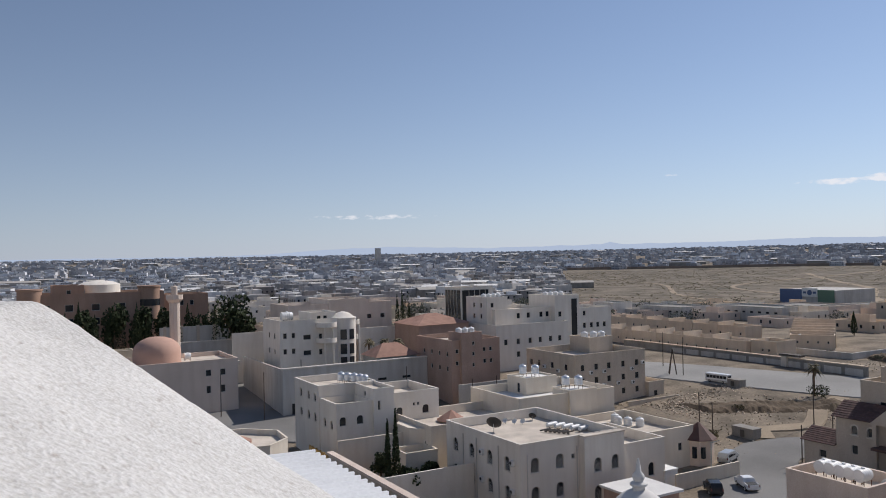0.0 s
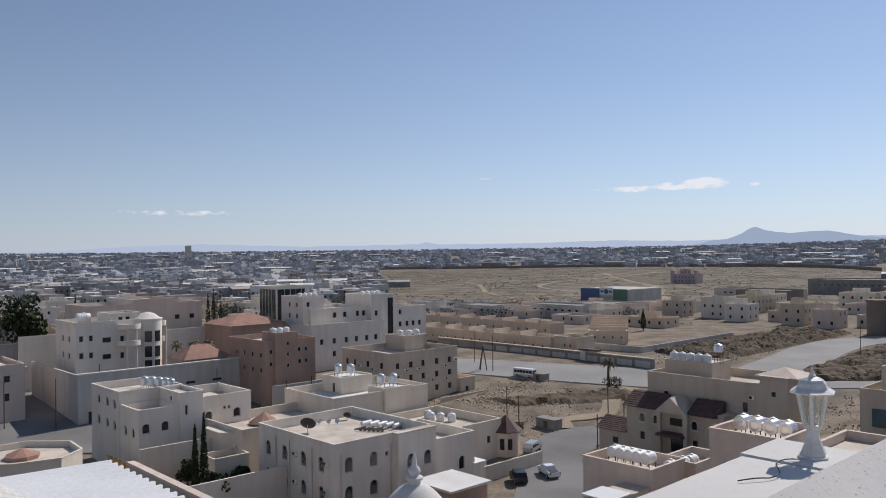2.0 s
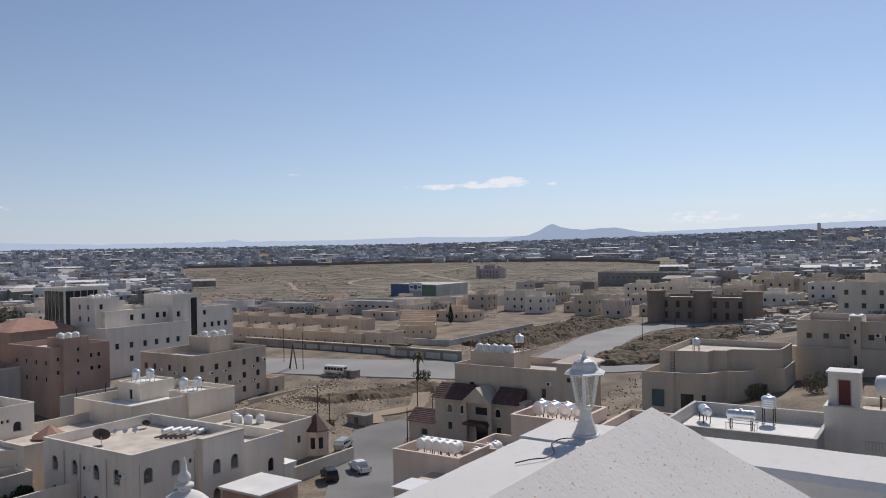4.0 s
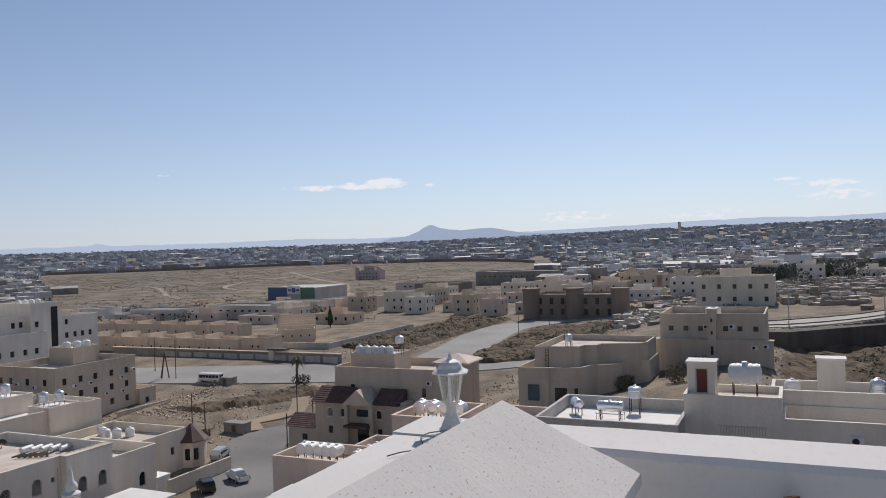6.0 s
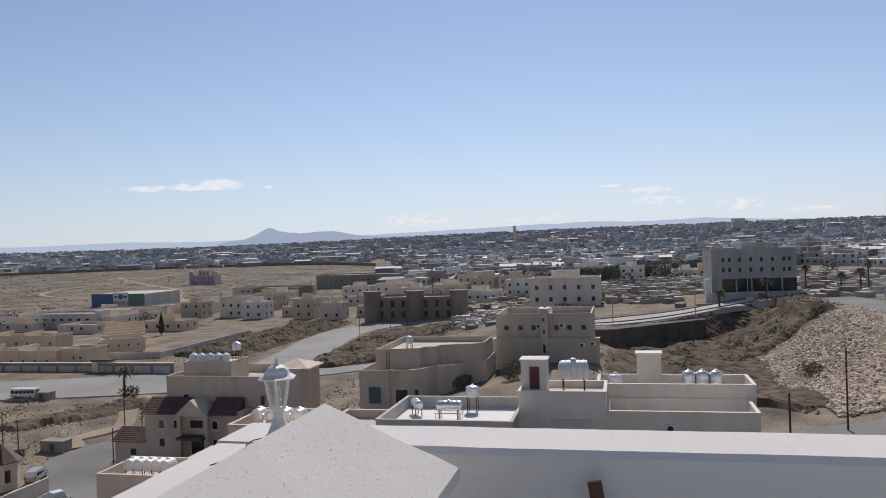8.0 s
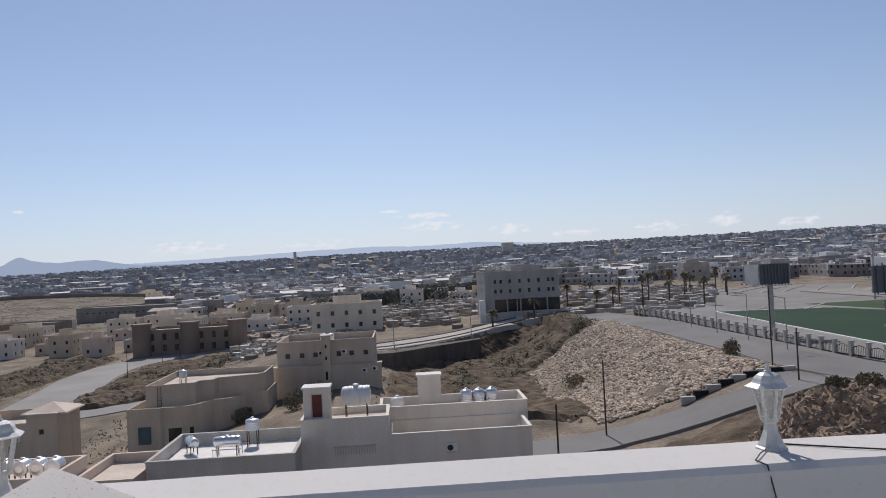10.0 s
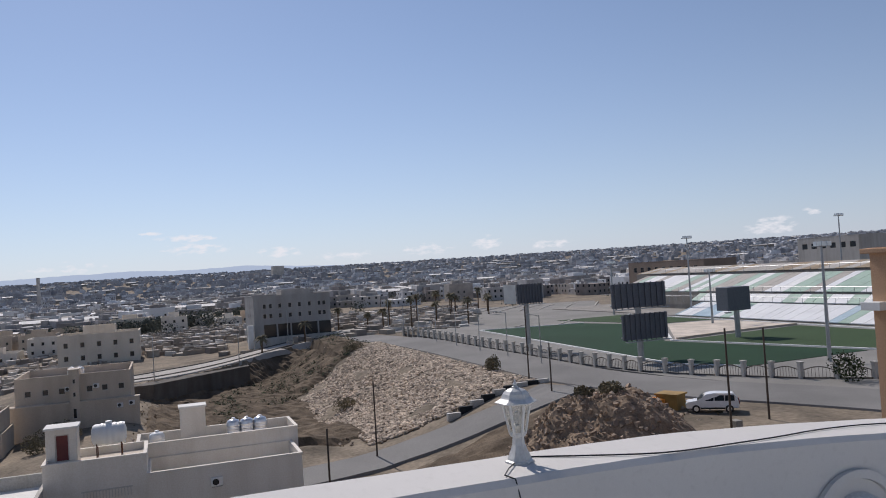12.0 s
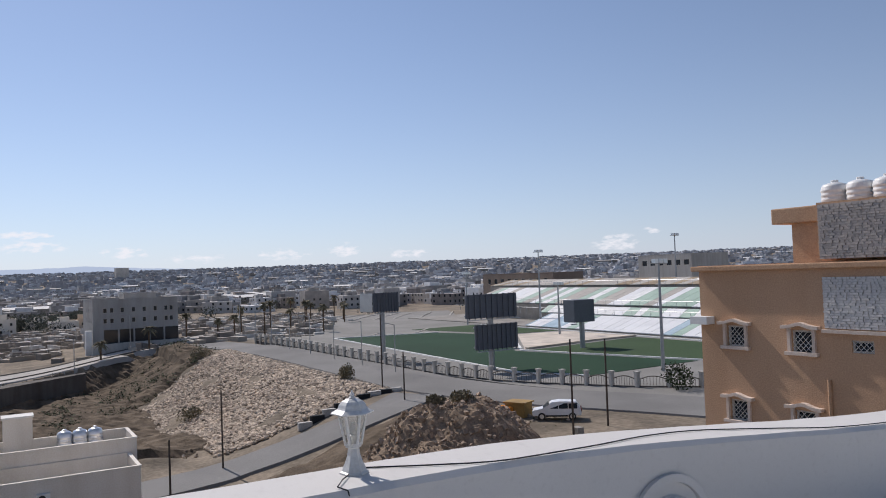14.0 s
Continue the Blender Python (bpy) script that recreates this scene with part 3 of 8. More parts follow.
def make_lamp(at, turn):
    root = thing("parapet_lamp", at, "white painted hexagonal lantern lamp on a flared post on the parapet", "lamp", "parapet lamps")
    x, y, z = at
    t = Matrix.Rotation(turn, 3, "Z")
    part("post", lathe(bmesh.new(), [(0.078, 0), (0.078, 0.012), (0.066, 0.018), (0.062, 0.03), (0.046, 0.065), (0.034, 0.10), (0.030, 0.135), (0.042, 0.142), (0.042, 0.152)], 6, at, t), M_LAMP, root)
    bm = bmesh.new()
    r0, r1, z0, z1 = 0.040, 0.074, 0.152, 0.325
    c = [(math.cos(math.pi * k / 3), math.sin(math.pi * k / 3)) for k in range(6)]
    for k in range(6):
        a, b = t @ Vector((c[k][0] * r0, c[k][1] * r0, z0)), t @ Vector((c[k][0] * r1, c[k][1] * r1, z1))
        rod(bm, Vector(at) + a, Vector(at) + b, 0.0085, 6)
        d = t @ Vector((c[(k + 1) % 6][0] * r1, c[(k + 1) % 6][1] * r1, z1 - 0.006))
        e = t @ Vector((c[(k + 1) % 6][0] * r0, c[(k + 1) % 6][1] * r0, z0 + 0.006))
        rod(bm, Vector(at) + b - Vector((0, 0, 0.006)), Vector(at) + d, 0.006, 5)
        rod(bm, Vector(at) + a + Vector((0, 0, 0.006)), Vector(at) + e, 0.006, 5)
    lantern = part("lantern_frame", bm, M_LAMP, root)
    for k in range(6):
        j = (k + 1) % 6
        pts = [Vector(at) + t @ Vector((c[i][0] * r, c[i][1] * r, h)) for i, r, h in ((k, r0 * 0.97, z0), (j, r0 * 0.97, z0), (j, r1 * 0.97, z1), (k, r1 * 0.97, z1))]
        bm = bmesh.new()
        quad(bm, *pts)
        pane = part("pane", bm, M_CLEAR, lantern, "dusty clear plastic pane")
        pane.visible_shadow = False
    part("bulb_holder", lathe(bmesh.new(), [(0.022, 0.15), (0.022, 0.20), (0.016, 0.205), (0.020, 0.24), (0.012, 0.27)], 12, at), M_LAMP, root)
    part("hood", lathe(bmesh.new(), [(0.112, 0.318), (0.114, 0.324), (0.082, 0.342), (0.076, 0.350), (0.070, 0.366), (0.055, 0.382), (0.034, 0.393), (0.014, 0.398)], 6, at, t), M_LAMP, root)
    part("finial", lathe(bmesh.new(), [(0.014, 0.396), (0.018, 0.402), (0.010, 0.408), (0.013, 0.416), (0.006, 0.426), (0.002, 0.44)], 10, at), M_LAMP, root)
    return root


M_CLEAR = bpy.data.materials.new("dusty clear plastic")
M_CLEAR.use_nodes = True
pb = M_CLEAR.node_tree.nodes["Principled BSDF"]
pb.inputs["Base Color"].default_value, pb.inputs["Roughness"].default_value = (0.60, 0.56, 0.46, 1), 0.3
pb.inputs["Alpha"].default_value = 0.26

TIP = (2.68, 2.84, -0.985)
make_parapet()
make_cap()
make_crest()
make_lamp((4.16, 1.56, TOP_Z - 0.002), 0.3)
make_lamp((4.25, -2.24, TOP_Z - 0.002), 0.15)
solid("roof_floor", bx(-14, -14, FLOOR_Z - 0.3, 3.97, 1.32, FLOOR_Z), M_ROOFW, "pale coated roof floor", "floor", kind="structure")
solid("wall_house", bx(-14, -14, -36, 4.44, 1.84, -2.25), M_PARA, "white outer walls of the house under the roof", "wall", kind="structure")
bm = lathe(bmesh.new(), [(0.20, -0.62), (0.20, -0.42), (0.22, -0.40), (0.22, -0.36), (0.185, -0.34), (0.17, -0.30), (0.145, -0.24), (0.11, -0.20), (0.08, -0.172), (0.05, -0.155), (0.03, -0.148), (0.03, -0.135), (0.042, -0.128), (0.042, -0.118), (0.022, -0.108), (0.030, -0.092), (0.028, -0.078), (0.014, -0.062), (0.011, -0.03), (0.003, 0.0)], 24, TIP)
box(bm, TIP[0] - 0.21, 1.83, TIP[2] - 2.0, TIP[0] + 0.21, TIP[1] + 0.21, TIP[2] - 0.62)
solid("dome_finial", bm, M_PARA, "small white plaster dome with a pointed finial on a ledge", "finial", smooth=False)
box_bm = bmesh.new()
rod(box_bm, (3.72, -0.33, FLOOR_Z), (3.86, -0.20, -1.165), 0.034, 12)
solid("plank", box_bm, M_RUST, "short rusty brown bar leaning on the parapet", "bar")
ring_bm = lathe(bmesh.new(), [(0.34, 0.0), (0.34, 0.03), (0.325, 0.035), (0.29, 0.03), (0.285, 0.005)], 40, (3.945, -4.2, -1.64), Matrix.Rotation(-math.pi / 2, 3, "Y"))
ring_root = thing("round_relief", (3.94, -4.2, -1.64), "round white plaster relief on the inner parapet face", "relief")
part("ring", ring_bm, M_PARA, ring_root)
part("boss", lathe(bmesh.new(), [(0.23, 0.0), (0.225, 0.05), (0.19, 0.09), (0.11, 0.12), (0.03, 0.13)], 32, (3.945, -4.2, -1.66), Matrix.Rotation(-math.pi / 2, 3, "Y")), M_LAMP, ring_root)


def cable(pts, r, label):
    bm = bmesh.new()
    for a, b in zip(pts, pts[1:]):
        rod(bm, a, b, r, 6)
    return solid("cable", bm, M_BLACK, label, "cable")


RUN = [(4.30, -2.32), (4.10, -2.68), (3.99, -2.95), (3.985, -3.25), (4.05, -3.75), (4.16, -4.2), (4.22, -4.75), (4.12, -5.4), (4.0, -6.1), (4.05, -7.6)]
cable([(q.x, q.y, parapet_z(q.y) + 0.008) for q in glide(RUN, 0.12)], 0.0045, "thin black cable lying along the parapet top")
cable([(4.22, -2.20, -1.04), (4.12, -2.12, -1.035), (4.02, -2.05, -1.04), (3.96, -2.08, -1.05), (3.93, -2.1, -1.2), (3.935, -2.12, -1.6), (3.94, -2.14, -1.89)], 0.0035, "thin cable from the lamp down the parapet")
cable([(4.05 - 0.55 * k / 16, 1.58 + 0.05 * math.sin(k * 0.45), TOP_Z + 0.006 + 0.006 * abs(math.sin(k * 0.8))) for k in range(17)], 0.003, "black cable curled beside the corner lamp")


# ---- low things right below the house ----
def make_tin_roof():
    root = thing("sheet_roof_hall", (7, 39, -34), "hall with a white corrugated sheet roof", "hall")
    part("wall", bx(-4, 28, -35, 16.6, 47.2, -12.5), M_CREAM, root)
    bm = bmesh.new()
    prev = None
    n = 23
    for k in range(n * 4 + 1):
        y = 27.5 + 20.3 * k / (n * 4)
        z = -12.0 + (0.11 if k % 4 in (1, 2) else 0.0)
        vs = [bm.verts.new((-4.5, y, z + 0.5)), bm.verts.new((17.25 + (0.1 if k % 4 in (1, 2) else 0), y, z))]
        if prev:
            bm.faces.new((prev[0], prev[1], vs[1], vs[0]))
        prev = vs
    part("sheet_roof", bm, M_TIN, root)
    root = thing("boundary_wall", (33.2, 68, -34), "brown rendered boundary wall with a light coping", "wall")
    part("wall", bx(33.0, 50, -35, 33.4, 85.5, -22.3), M_BEIGE, root)
    part("coping", bx(32.8, 50, -22.3, 33.6, 85.6, -22.0), M_PINK, root)


make_tin_roof()


# ---- ground sheet ----
def make_ground():
    def axis(lo, mid0, mid1, hi, step, n):
        inner = [mid0 + k * step for k in range(int((mid1 - mid0) / step) + 1)]
        a = [mid0 - (mid0 - lo) * (k / n) ** 2.6 for k in range(n, 0, -1)]
        b = [mid1 + (hi - mid1) * (k / n) ** 2.6 for k in range(1, n + 1)]
        return a + inner + b
    xs, ys = axis(-700, 30, 236, 4700, 2.0, 50), axis(-4300, -80, 150, 4600, 2.0, 50)
    vs, fs = [], []
    for x in xs:
        for y in ys:
            r = math.hypot(x, y)
            z = ground_z(x, y)
            amp = 0.35 if 90 < r < 400 else 0.1
            if y < -46 and x < 210:
                amp = 0.0
            rough = 1.0 if (y < 4 and 95 < x < 175 and y > -40) else 0.0
            z += amp * noise.noise((x * 0.11, y * 0.11, 0)) * 0.6 + rough * (0.9 * noise.noise((x * 0.13, y * 0.13, 3)) + 0.5 * noise.noise((x * 0.4, y * 0.4, 3)))
            edge = 165.0 - (y - 5) * 0.9
            if edge - 6 < x < edge + 1.5 and -40 < y < -12:
                z -= 2.0
            vs.append((x, y, z))
    m = len(ys)
    for i in range(len(xs) - 1):
        for j in range(m - 1):
            fs.append((i * m + j, (i + 1) * m + j, (i + 1) * m + j + 1, i * m + j + 1))
    me = bpy.data.meshes.new("ground")
    me.from_pydata(vs, [], fs)
    me.materials.append(M_GROUND)
    tagged(new("ground", me), "stony brown desert ground with scattered scrub", "ground", kind="structure")


make_ground()

# ---- roads ----
ribbon("road", [(60, 50), (86, 70), (102, 82), (113, 88), (122, 84), (132, 74)], 11, M_ASPH, "worn grey asphalt side street")
ribbon("road", [(-12, 184), (22, 170), (44, 156), (56, 146), (66, 141)], 20, M_ASPH, "grey asphalt street beside the villas")
ribbon("road", [(47, 165), (52, 185), (57, 207), (60, 250)], 8, M_ASPH, "narrow lane climbing between garden walls")
ribbon("road", [(138, 160), (148, 140), (154, 125), (163, 104), (176, 78), (178, 62), (176, 45), (166, 28)], lambda t: 20 - 11 * sst(0.45, 0.65, t), M_ROADP, "wide pale asphalt road below the compound wall")
ribbon("road", [(176, 84), (204, 87), (235, 92), (262, 92), (284, 80), (288, 60), (250, 38), (230, 25)], 16, M_ROADP, "curving pale asphalt road on a bank")
BOULEVARD = [(182, 26), (177, 8), (189.5, -8), (199.5, -22), (208.5, -38), (236, -66), (262, -84), (330, -120)]
for off in (-3.2, 4.6):
    kerb_line("kerb", BOULEVARD, off, 0.4, 0.2, M_DARKC, "dark kerb along the boulevard")
ribbon("road", BOULEVARD, 13, M_PAVE, "pale concrete boulevard with a median")
ribbon("road", [(196, -46), (178, -50), (147, -52), (112, -52), (92, -52), (76, -56), (64, -62), (48, -70), (20, -88)], 11, M_ASPH, "grey asphalt road beside the sports ground")
ribbon("road", [(86, -46), (82, -40), (83, -32), (85, -24), (83, -16), (80, 0), (84, 20), (92, 36)], 7, M_ASPH, "grey asphalt ramp road down the slope", lift=0.3)
ribbon("pavement", [(212, -106), (262, -136), (345, -182)], 36, M_APRON, "grey paved square beyond the turf", "pavement", lift=0.12)
PROMENADE = [(198, -60), (226, -84), (262, -108), (330, -150)]
ribbon("pavement", PROMENADE, 30, M_APRON, "grey paved promenade beside the sports ground", "pavement", lift=0.1)
for off in (-21, -30, -40, -14.5, -7, 1, 9, 14.5):
    kerb_line("kerb", PROMENADE, off, 0.5, 0.12, M_PAVE, "pale kerb between the paved strips")
ribbon("dirt_track", [(118, 93), (122, 97), (131, 93), (140, 98), (152, 101)], 3.5, M_SAND, "pale sandy footpath over the empty lot", "track", lift=0.25)

# ---- white house with arched windows ----
r = house("arched_window_house", "white rendered house with arched windows and a flat roof", 59, 76, 84.2, 103.5, -35.5, -24.6, M_WHITE, wins={
    "w": row([100.8, 96.3, 91.6, 87.3], -27.6, 1.35, 2.0, "ag") + row([100.8, 96.3, 91.6, 87.3], -31.5, 1.35, 2.0, "ag"),
    "s": row([61.3, 65.4], -27.5, 1.35, 2.0, "ag") + row([61.3, 65.4], -31.3, 1.35, 2.0, "ag") + row([67.7], -27.2, 0.6, 0.7)}, par=1.3)
block(r, 68.8, 75.9, 83.1, 84.2, -35.5, -24.62, M_WHITE, wins={"s": row([71.1, 74.2], -28.6, 1.35, 2.0, "ag") + row([71.1, 74.2], -32.4, 1.35, 2.0, "ag")}, par=0, name="bay")
block(r, 76, 85, 84.5, 97, -35.5, -27.0, M_WHITE, wins={"s": row([82.3], -31.2, 1.2, 2.0, "a")}, par=1.4, name="annex")
for u in (98.5, 94.9, 89.3):
    part("downpipe", rod(bmesh.new(), (58.9, u, -35), (58.9, u, -25.6), 0.07, 6), M_GREYW, r)
for u in (60, 68.3):
    part("downpipe", rod(bmesh.new(), (u, 84.1, -35), (u, 84.1, -25.9), 0.07, 6), M_GREYW, r)

# ---- its neighbours ----
r = house("turret_house", "cream house with a tiled corner turret", 86, 98, 91, 107, -35, -28, M_CREAM, par=1.2, wins={"s": row([91, 95], -31, 0.9, 1.3)})
part("turret", lathe(bmesh.new(), [(2.4, -35), (2.4, -30.1)], 8, (99.4, 91.2, 0)), M_PINK, r)
part("turret_roof", lathe(bmesh.new(), [(2.9, -30.2), (2.8, -30.05), (0.15, -27.6)], 8, (99.4, 91.2, 0)), M_TILE, r, "dark red tiled pyramid roof")
for k in (3.6, 4.6, 5.3):
    bm = bmesh.new()
    a = k * math.pi / 4
    box(bm, 99.4 + 2.25 * math.cos(a) - 0.3, 91.2 + 2.25 * math.sin(a) - 0.3, -33, 99.4 + 2.25 * math.cos(a) + 0.3, 91.2 + 2.25 * math.sin(a) + 0.3, -31.2)
    part("window", bm, M_GLASS, r)
r = house("cream_villa", "cream villa with a walled roof terrace", 58, 77, 106.5, 120, -35, -26, M_CREAM, par=1.3, wins={"w": row([109, 113.5], -29.2, 1.3, 1.5) + row([109, 113.5], -32.5, 1.3, 1.5)})
part("bay", prism(bmesh.new(), [(58, 117), (56.2, 115), (56.2, 110.5), (58, 108.5)], -35, -26.6), M_CREAM, r)
part("skylight", lathe(bmesh.new(), [(2.6, -27.0), (0.1, -25.4)], 8, (66, 114, 0)), M_TILE2, r, "low tiled pyramid skylight")
block(r, 52.5, 58, 104.5, 109, -35, -29, M_CREAM, par=0.8, name="porch", wins={"w": row([106.7], -31.5, 1.2, 1.4)})
r = house("tank_roof_villa", "cream villa with two roof tanks on stands", 76, 97, 108.5, 124, -35, -24, M_CREAM, par=1.4, roof=M_ROOFW, wins={"s": row([86, 90, 94], -29, 1.2, 1.6) + row([86, 90, 94], -32.4, 1.2, 1.6)})
block(r, 84, 91, 117.5, 123.7, -25.4, -22.4, M_CREAM, par=0.2, roof=M_ROOFW, name="stair_house", wins={"w": row([120], -24.3, 0.8, 1.7, "v")})
block(r, 86.5, 92.5, 108.0, 113, -35, -23.6, M_CREAM, par=0.15, roof=M_ROOFW, name="stair_tower")

r = house("beige_block", "beige three-storey apartment block with small windows", 103.9, 123.5, 128, 145, -33.5, -20.8, M_BEIGE, category="apartment block", wins={
    "w": row([143.2, 140.4, 135.7, 131], -23.5, 1.1, 1.4) + row([143.2, 140.4, 135.7, 131], -26.6, 1.1, 1.4) + row([143.2, 140.4, 135.7, 131], -29.8, 1.1, 1.4),
    "s": row([106, 109.7, 113.2, 117.2, 121.1], -23.5, 1.1, 1.4) + row([106, 109.7, 113.2, 117.2, 121.1], -26.3, 1.1, 1.4) + row([106, 109.7, 113.2, 117.2, 121.1], -29.3, 1.1, 1.4)}, par=1.3)
block(r, 116, 122.8, 137.5, 144.5, -22.1, -18.7, M_BEIGE, par=0.4, name="stair_house")
block(r, 123.5, 128, 127, 139, -33.5, -28, M_BEIGE, par=0.8, name="annex", wins={"s": row([125.6], -30.5, 1.1, 1.3)})
part("yard_wall", bx(114.5, 123.8, -34, 129.5, 124.1, -30.8), M_BEIGE, r)

r = house("white_apartment_block", "large off-white stepped apartment block with a dark glazed stair", 111, 134.5, 168, 186, -31, -17.6, M_WHITE, category="apartment block", wins={
    "s": row([114, 117.9, 121.7, 125, 128.4, 131.5], -22, 1.1, 1.5) + row([117.9, 121.7, 125, 128.4], -25.3, 1.1, 1.5),
    "w": row([183, 180, 176.2, 172], -21.6, 1.1, 1.5)}, par=1.0)
block(r, 113.5, 131.6, 172, 186, -18.6, -13.9, M_WHITE, par=0.8, name="upper_storey", wins={"s": row([120.9, 124.2, 128.4, 130.5], -15.7, 1.1, 1.5)})
block(r, 112, 118.5, 173.5, 184, -18.6, -10.6, M_WHITE, par=0.6, name="left_tower", wins={"w": row([180, 176.5], -12.7, 1, 1.3) + row([180, 176.5], -15.6, 1, 1.3), "s": row([113.6], -12.6, 1, 1.3)})
block(r, 131.6, 140, 170, 182, -31, -10.8, M_WHITE, par=0.8, name="stair_tower", wins={"s": row([133.3], -15.8, 1.1, 1.5) + row([133.3], -20.5, 1.1, 1.5)})
part("stair_glazing", bx(137.3, 169.86, -24.5, 139.1, 170.05, -11.8), M_GLASS, r, "tall dark glazed strip")
block(r, 140, 151.5, 170, 182, -31, -14.6, M_WHITE, par=0.9, name="right_wing", wins={"s": row([141.8], -16, 1, 1.4) + row([141.8, 144.3, 146.6, 149], -19.4, 1.1, 1.5) + row([144.3, 146.6, 149], -23, 1.1, 1.5)})
r = house("dark_glass_office", "small office with dark blue glass front and white frame", 150, 164, 250, 262, -30, -11, M_WHITE, category="office", par=0.5)
part("glazing", bx(150.5, 249.8, -28, 162, 250.05, -12), M_GLASS, r)
part("side_glazing", bx(149.8, 250.6, -28, 150.05, 261.4, -12), M_GLASS, r)
for k in range(4):
    part("mullion", bx(153.2 + 2.4 * k, 249.66, -28, 153.4 + 2.4 * k, 249.8, -12), M_GREYW, r)
    part("mullion", bx(149.66, 252.6 + 2.2 * k, -28, 149.8, 252.8 + 2.2 * k, -12), M_GREYW, r)

r = house("red_brown_house", "red-brown clad house with paired small windows", 85.5, 98, 147, 163, -32, -18, M_BRICK, wins={
    "s": row([86.9, 95.6, 93.9], -20.3, 0.8, 1.0) + row([86.9, 95.7, 94], -22.9, 0.8, 1.0),
    "w": row([149, 152.5, 156, 159.5], -21, 0.9, 1.1) + row([149, 152.5, 156, 159.5], -24.2, 0.9, 1.1)}, par=1.0)
block(r, 87.6, 92.8, 146.2, 152, -32, -16.4, M_BRICK, par=0.5, name="stair_tower", wins={"s": row([90.6], -18.7, 0.7, 0.9) + row([90.6], -21, 0.7, 0.9) + row([90.6], -23.4, 0.7, 0.9)})
part("yard_wall", bx(84, 141.6, -33, 100, 141.9, -26.6), M_GREYW, r)


def hip_house(name, label, x0, x1, y0, y1, zb, ze, zr, mat, tile):
    root = thing(name, ((x0 + x1) / 2, (y0 + y1) / 2, zb), label, "house")
    part("wall", bx(x0, y0, zb, x1, y1, ze), mat, root)
    bm = bmesh.new()
    o, s = 0.6, min(x1 - x0, y1 - y0) * 0.42
    e = [(x0 - o, y0 - o, ze - 0.1), (x1 + o, y0 - o, ze - 0.1), (x1 + o, y1 + o, ze - 0.1), (x0 - o, y1 + o, ze - 0.1)]
    if x1 - x0 > y1 - y0:
        t = [(x0 + s, (y0 + y1) / 2, zr), (x1 - s, (y0 + y1) / 2, zr)]
        fs = ((e[0], e[1], t[1], t[0]), (e[1], e[2], t[1]), (e[2], e[3], t[0], t[1]), (e[3], e[0], t[0]))
    else:
        t = [((x0 + x1) / 2, y0 + s, zr), ((x0 + x1) / 2, y1 - s, zr)]
        fs = ((e[0], e[1], t[0]), (e[1], e[2], t[1], t[0]), (e[2], e[3], t[1]), (e[3], e[0], t[0], t[1]))
    for f in fs:
        quad(bm, *f)
    quad(bm, *e[::-1])
    part("roof", bm, tile, root)
    return root


hip_house("salmon_roof_house", "brick-red house with a shallow salmon tiled hip roof", 94, 109, 178, 192, -31, -17, -14.6, M_BRICK, M_TILE2)
hip_house("salmon_roof_lodge", "small lodge with a salmon tiled hip roof", 74, 84, 160.5, 168, -31, -21.8, -19.2, M_GREYW, M_TILE2)

r = house("curved_balcony_villa", "off-white villa with curved balconies and roof rooms", 56, 70, 174, 187, -31, -13.6, M_WHITE, category="villa", wins={
    "s": row([57.2, 59.2], -17.0, 0.9, 1.3) + row([62.5], -17.6, 1.9, 1.2) + row([57.2, 59.2], -20.6, 0.9, 1.3) + row([62.5], -21.2, 1.9, 1.2) + row([65.8], -17.7, 0.9, 1.6) + row([65.8], -21.2, 0.9, 1.4),
    "w": row([178, 182], -17.2, 1, 1.3) + row([178, 182], -20.8, 1, 1.3)}, par=0.9)
block(r, 64, 70.5, 176, 184, -14.5, -12.2, M_WHITE, par=0.3, name="roof_room", wins={"s": row([66.2, 67.8], -13.6, 1.0, 1.4)})
part("round_bay", lathe(bmesh.new(), [(3.1, -31), (3.1, -13.9), (3.25, -13.85), (3.25, -13.6), (2.6, -13.4), (1.6, -12.6), (0.3, -12.2)], 16, (72.3, 176.2, 0)), M_WHITE, r)
for z in (-17.5, -20.9, -24):
    for a, w in ((-1.9, 1.5), (-1.2, 1.3)):
        bm = bmesh.new()
        t = Matrix.Translation((72.3, 176.2, z)) @ Matrix.Rotation(a, 4, "Z")
        box(bm, 2.95, -w / 2, -1.2, 3.16, w / 2, 1.2)
        bm.transform(t)
        part("bay_window", bm, M_GLASS, r)
for z in (-18.9, -15.3):
    bm = lathe(bmesh.new(), [(2.4, z - 0.25), (2.6, z - 0.2), (2.6, z + 0.9), (2.45, z + 0.92), (2.4, z)], 20, (67.2, 174.2, 0))
    part("balcony", bm, M_WHITE, r, "curved solid balcony")
    bm = lathe(bmesh.new(), [(1.5, z - 0.25), (1.7, z - 0.2), (1.7, z + 0.9), (1.55, z + 0.92), (1.5, z)], 16, (75.4, 177.5, 0))
    part("balcony", bm, M_WHITE, r, "curved solid balcony")
for x in (66.4, 68.4, 75.0):
    part("column", lathe(bmesh.new(), [(0.22, -31), (0.22, -15.4)], 8, (x, 172.6, 0)), M_WHITE, r)

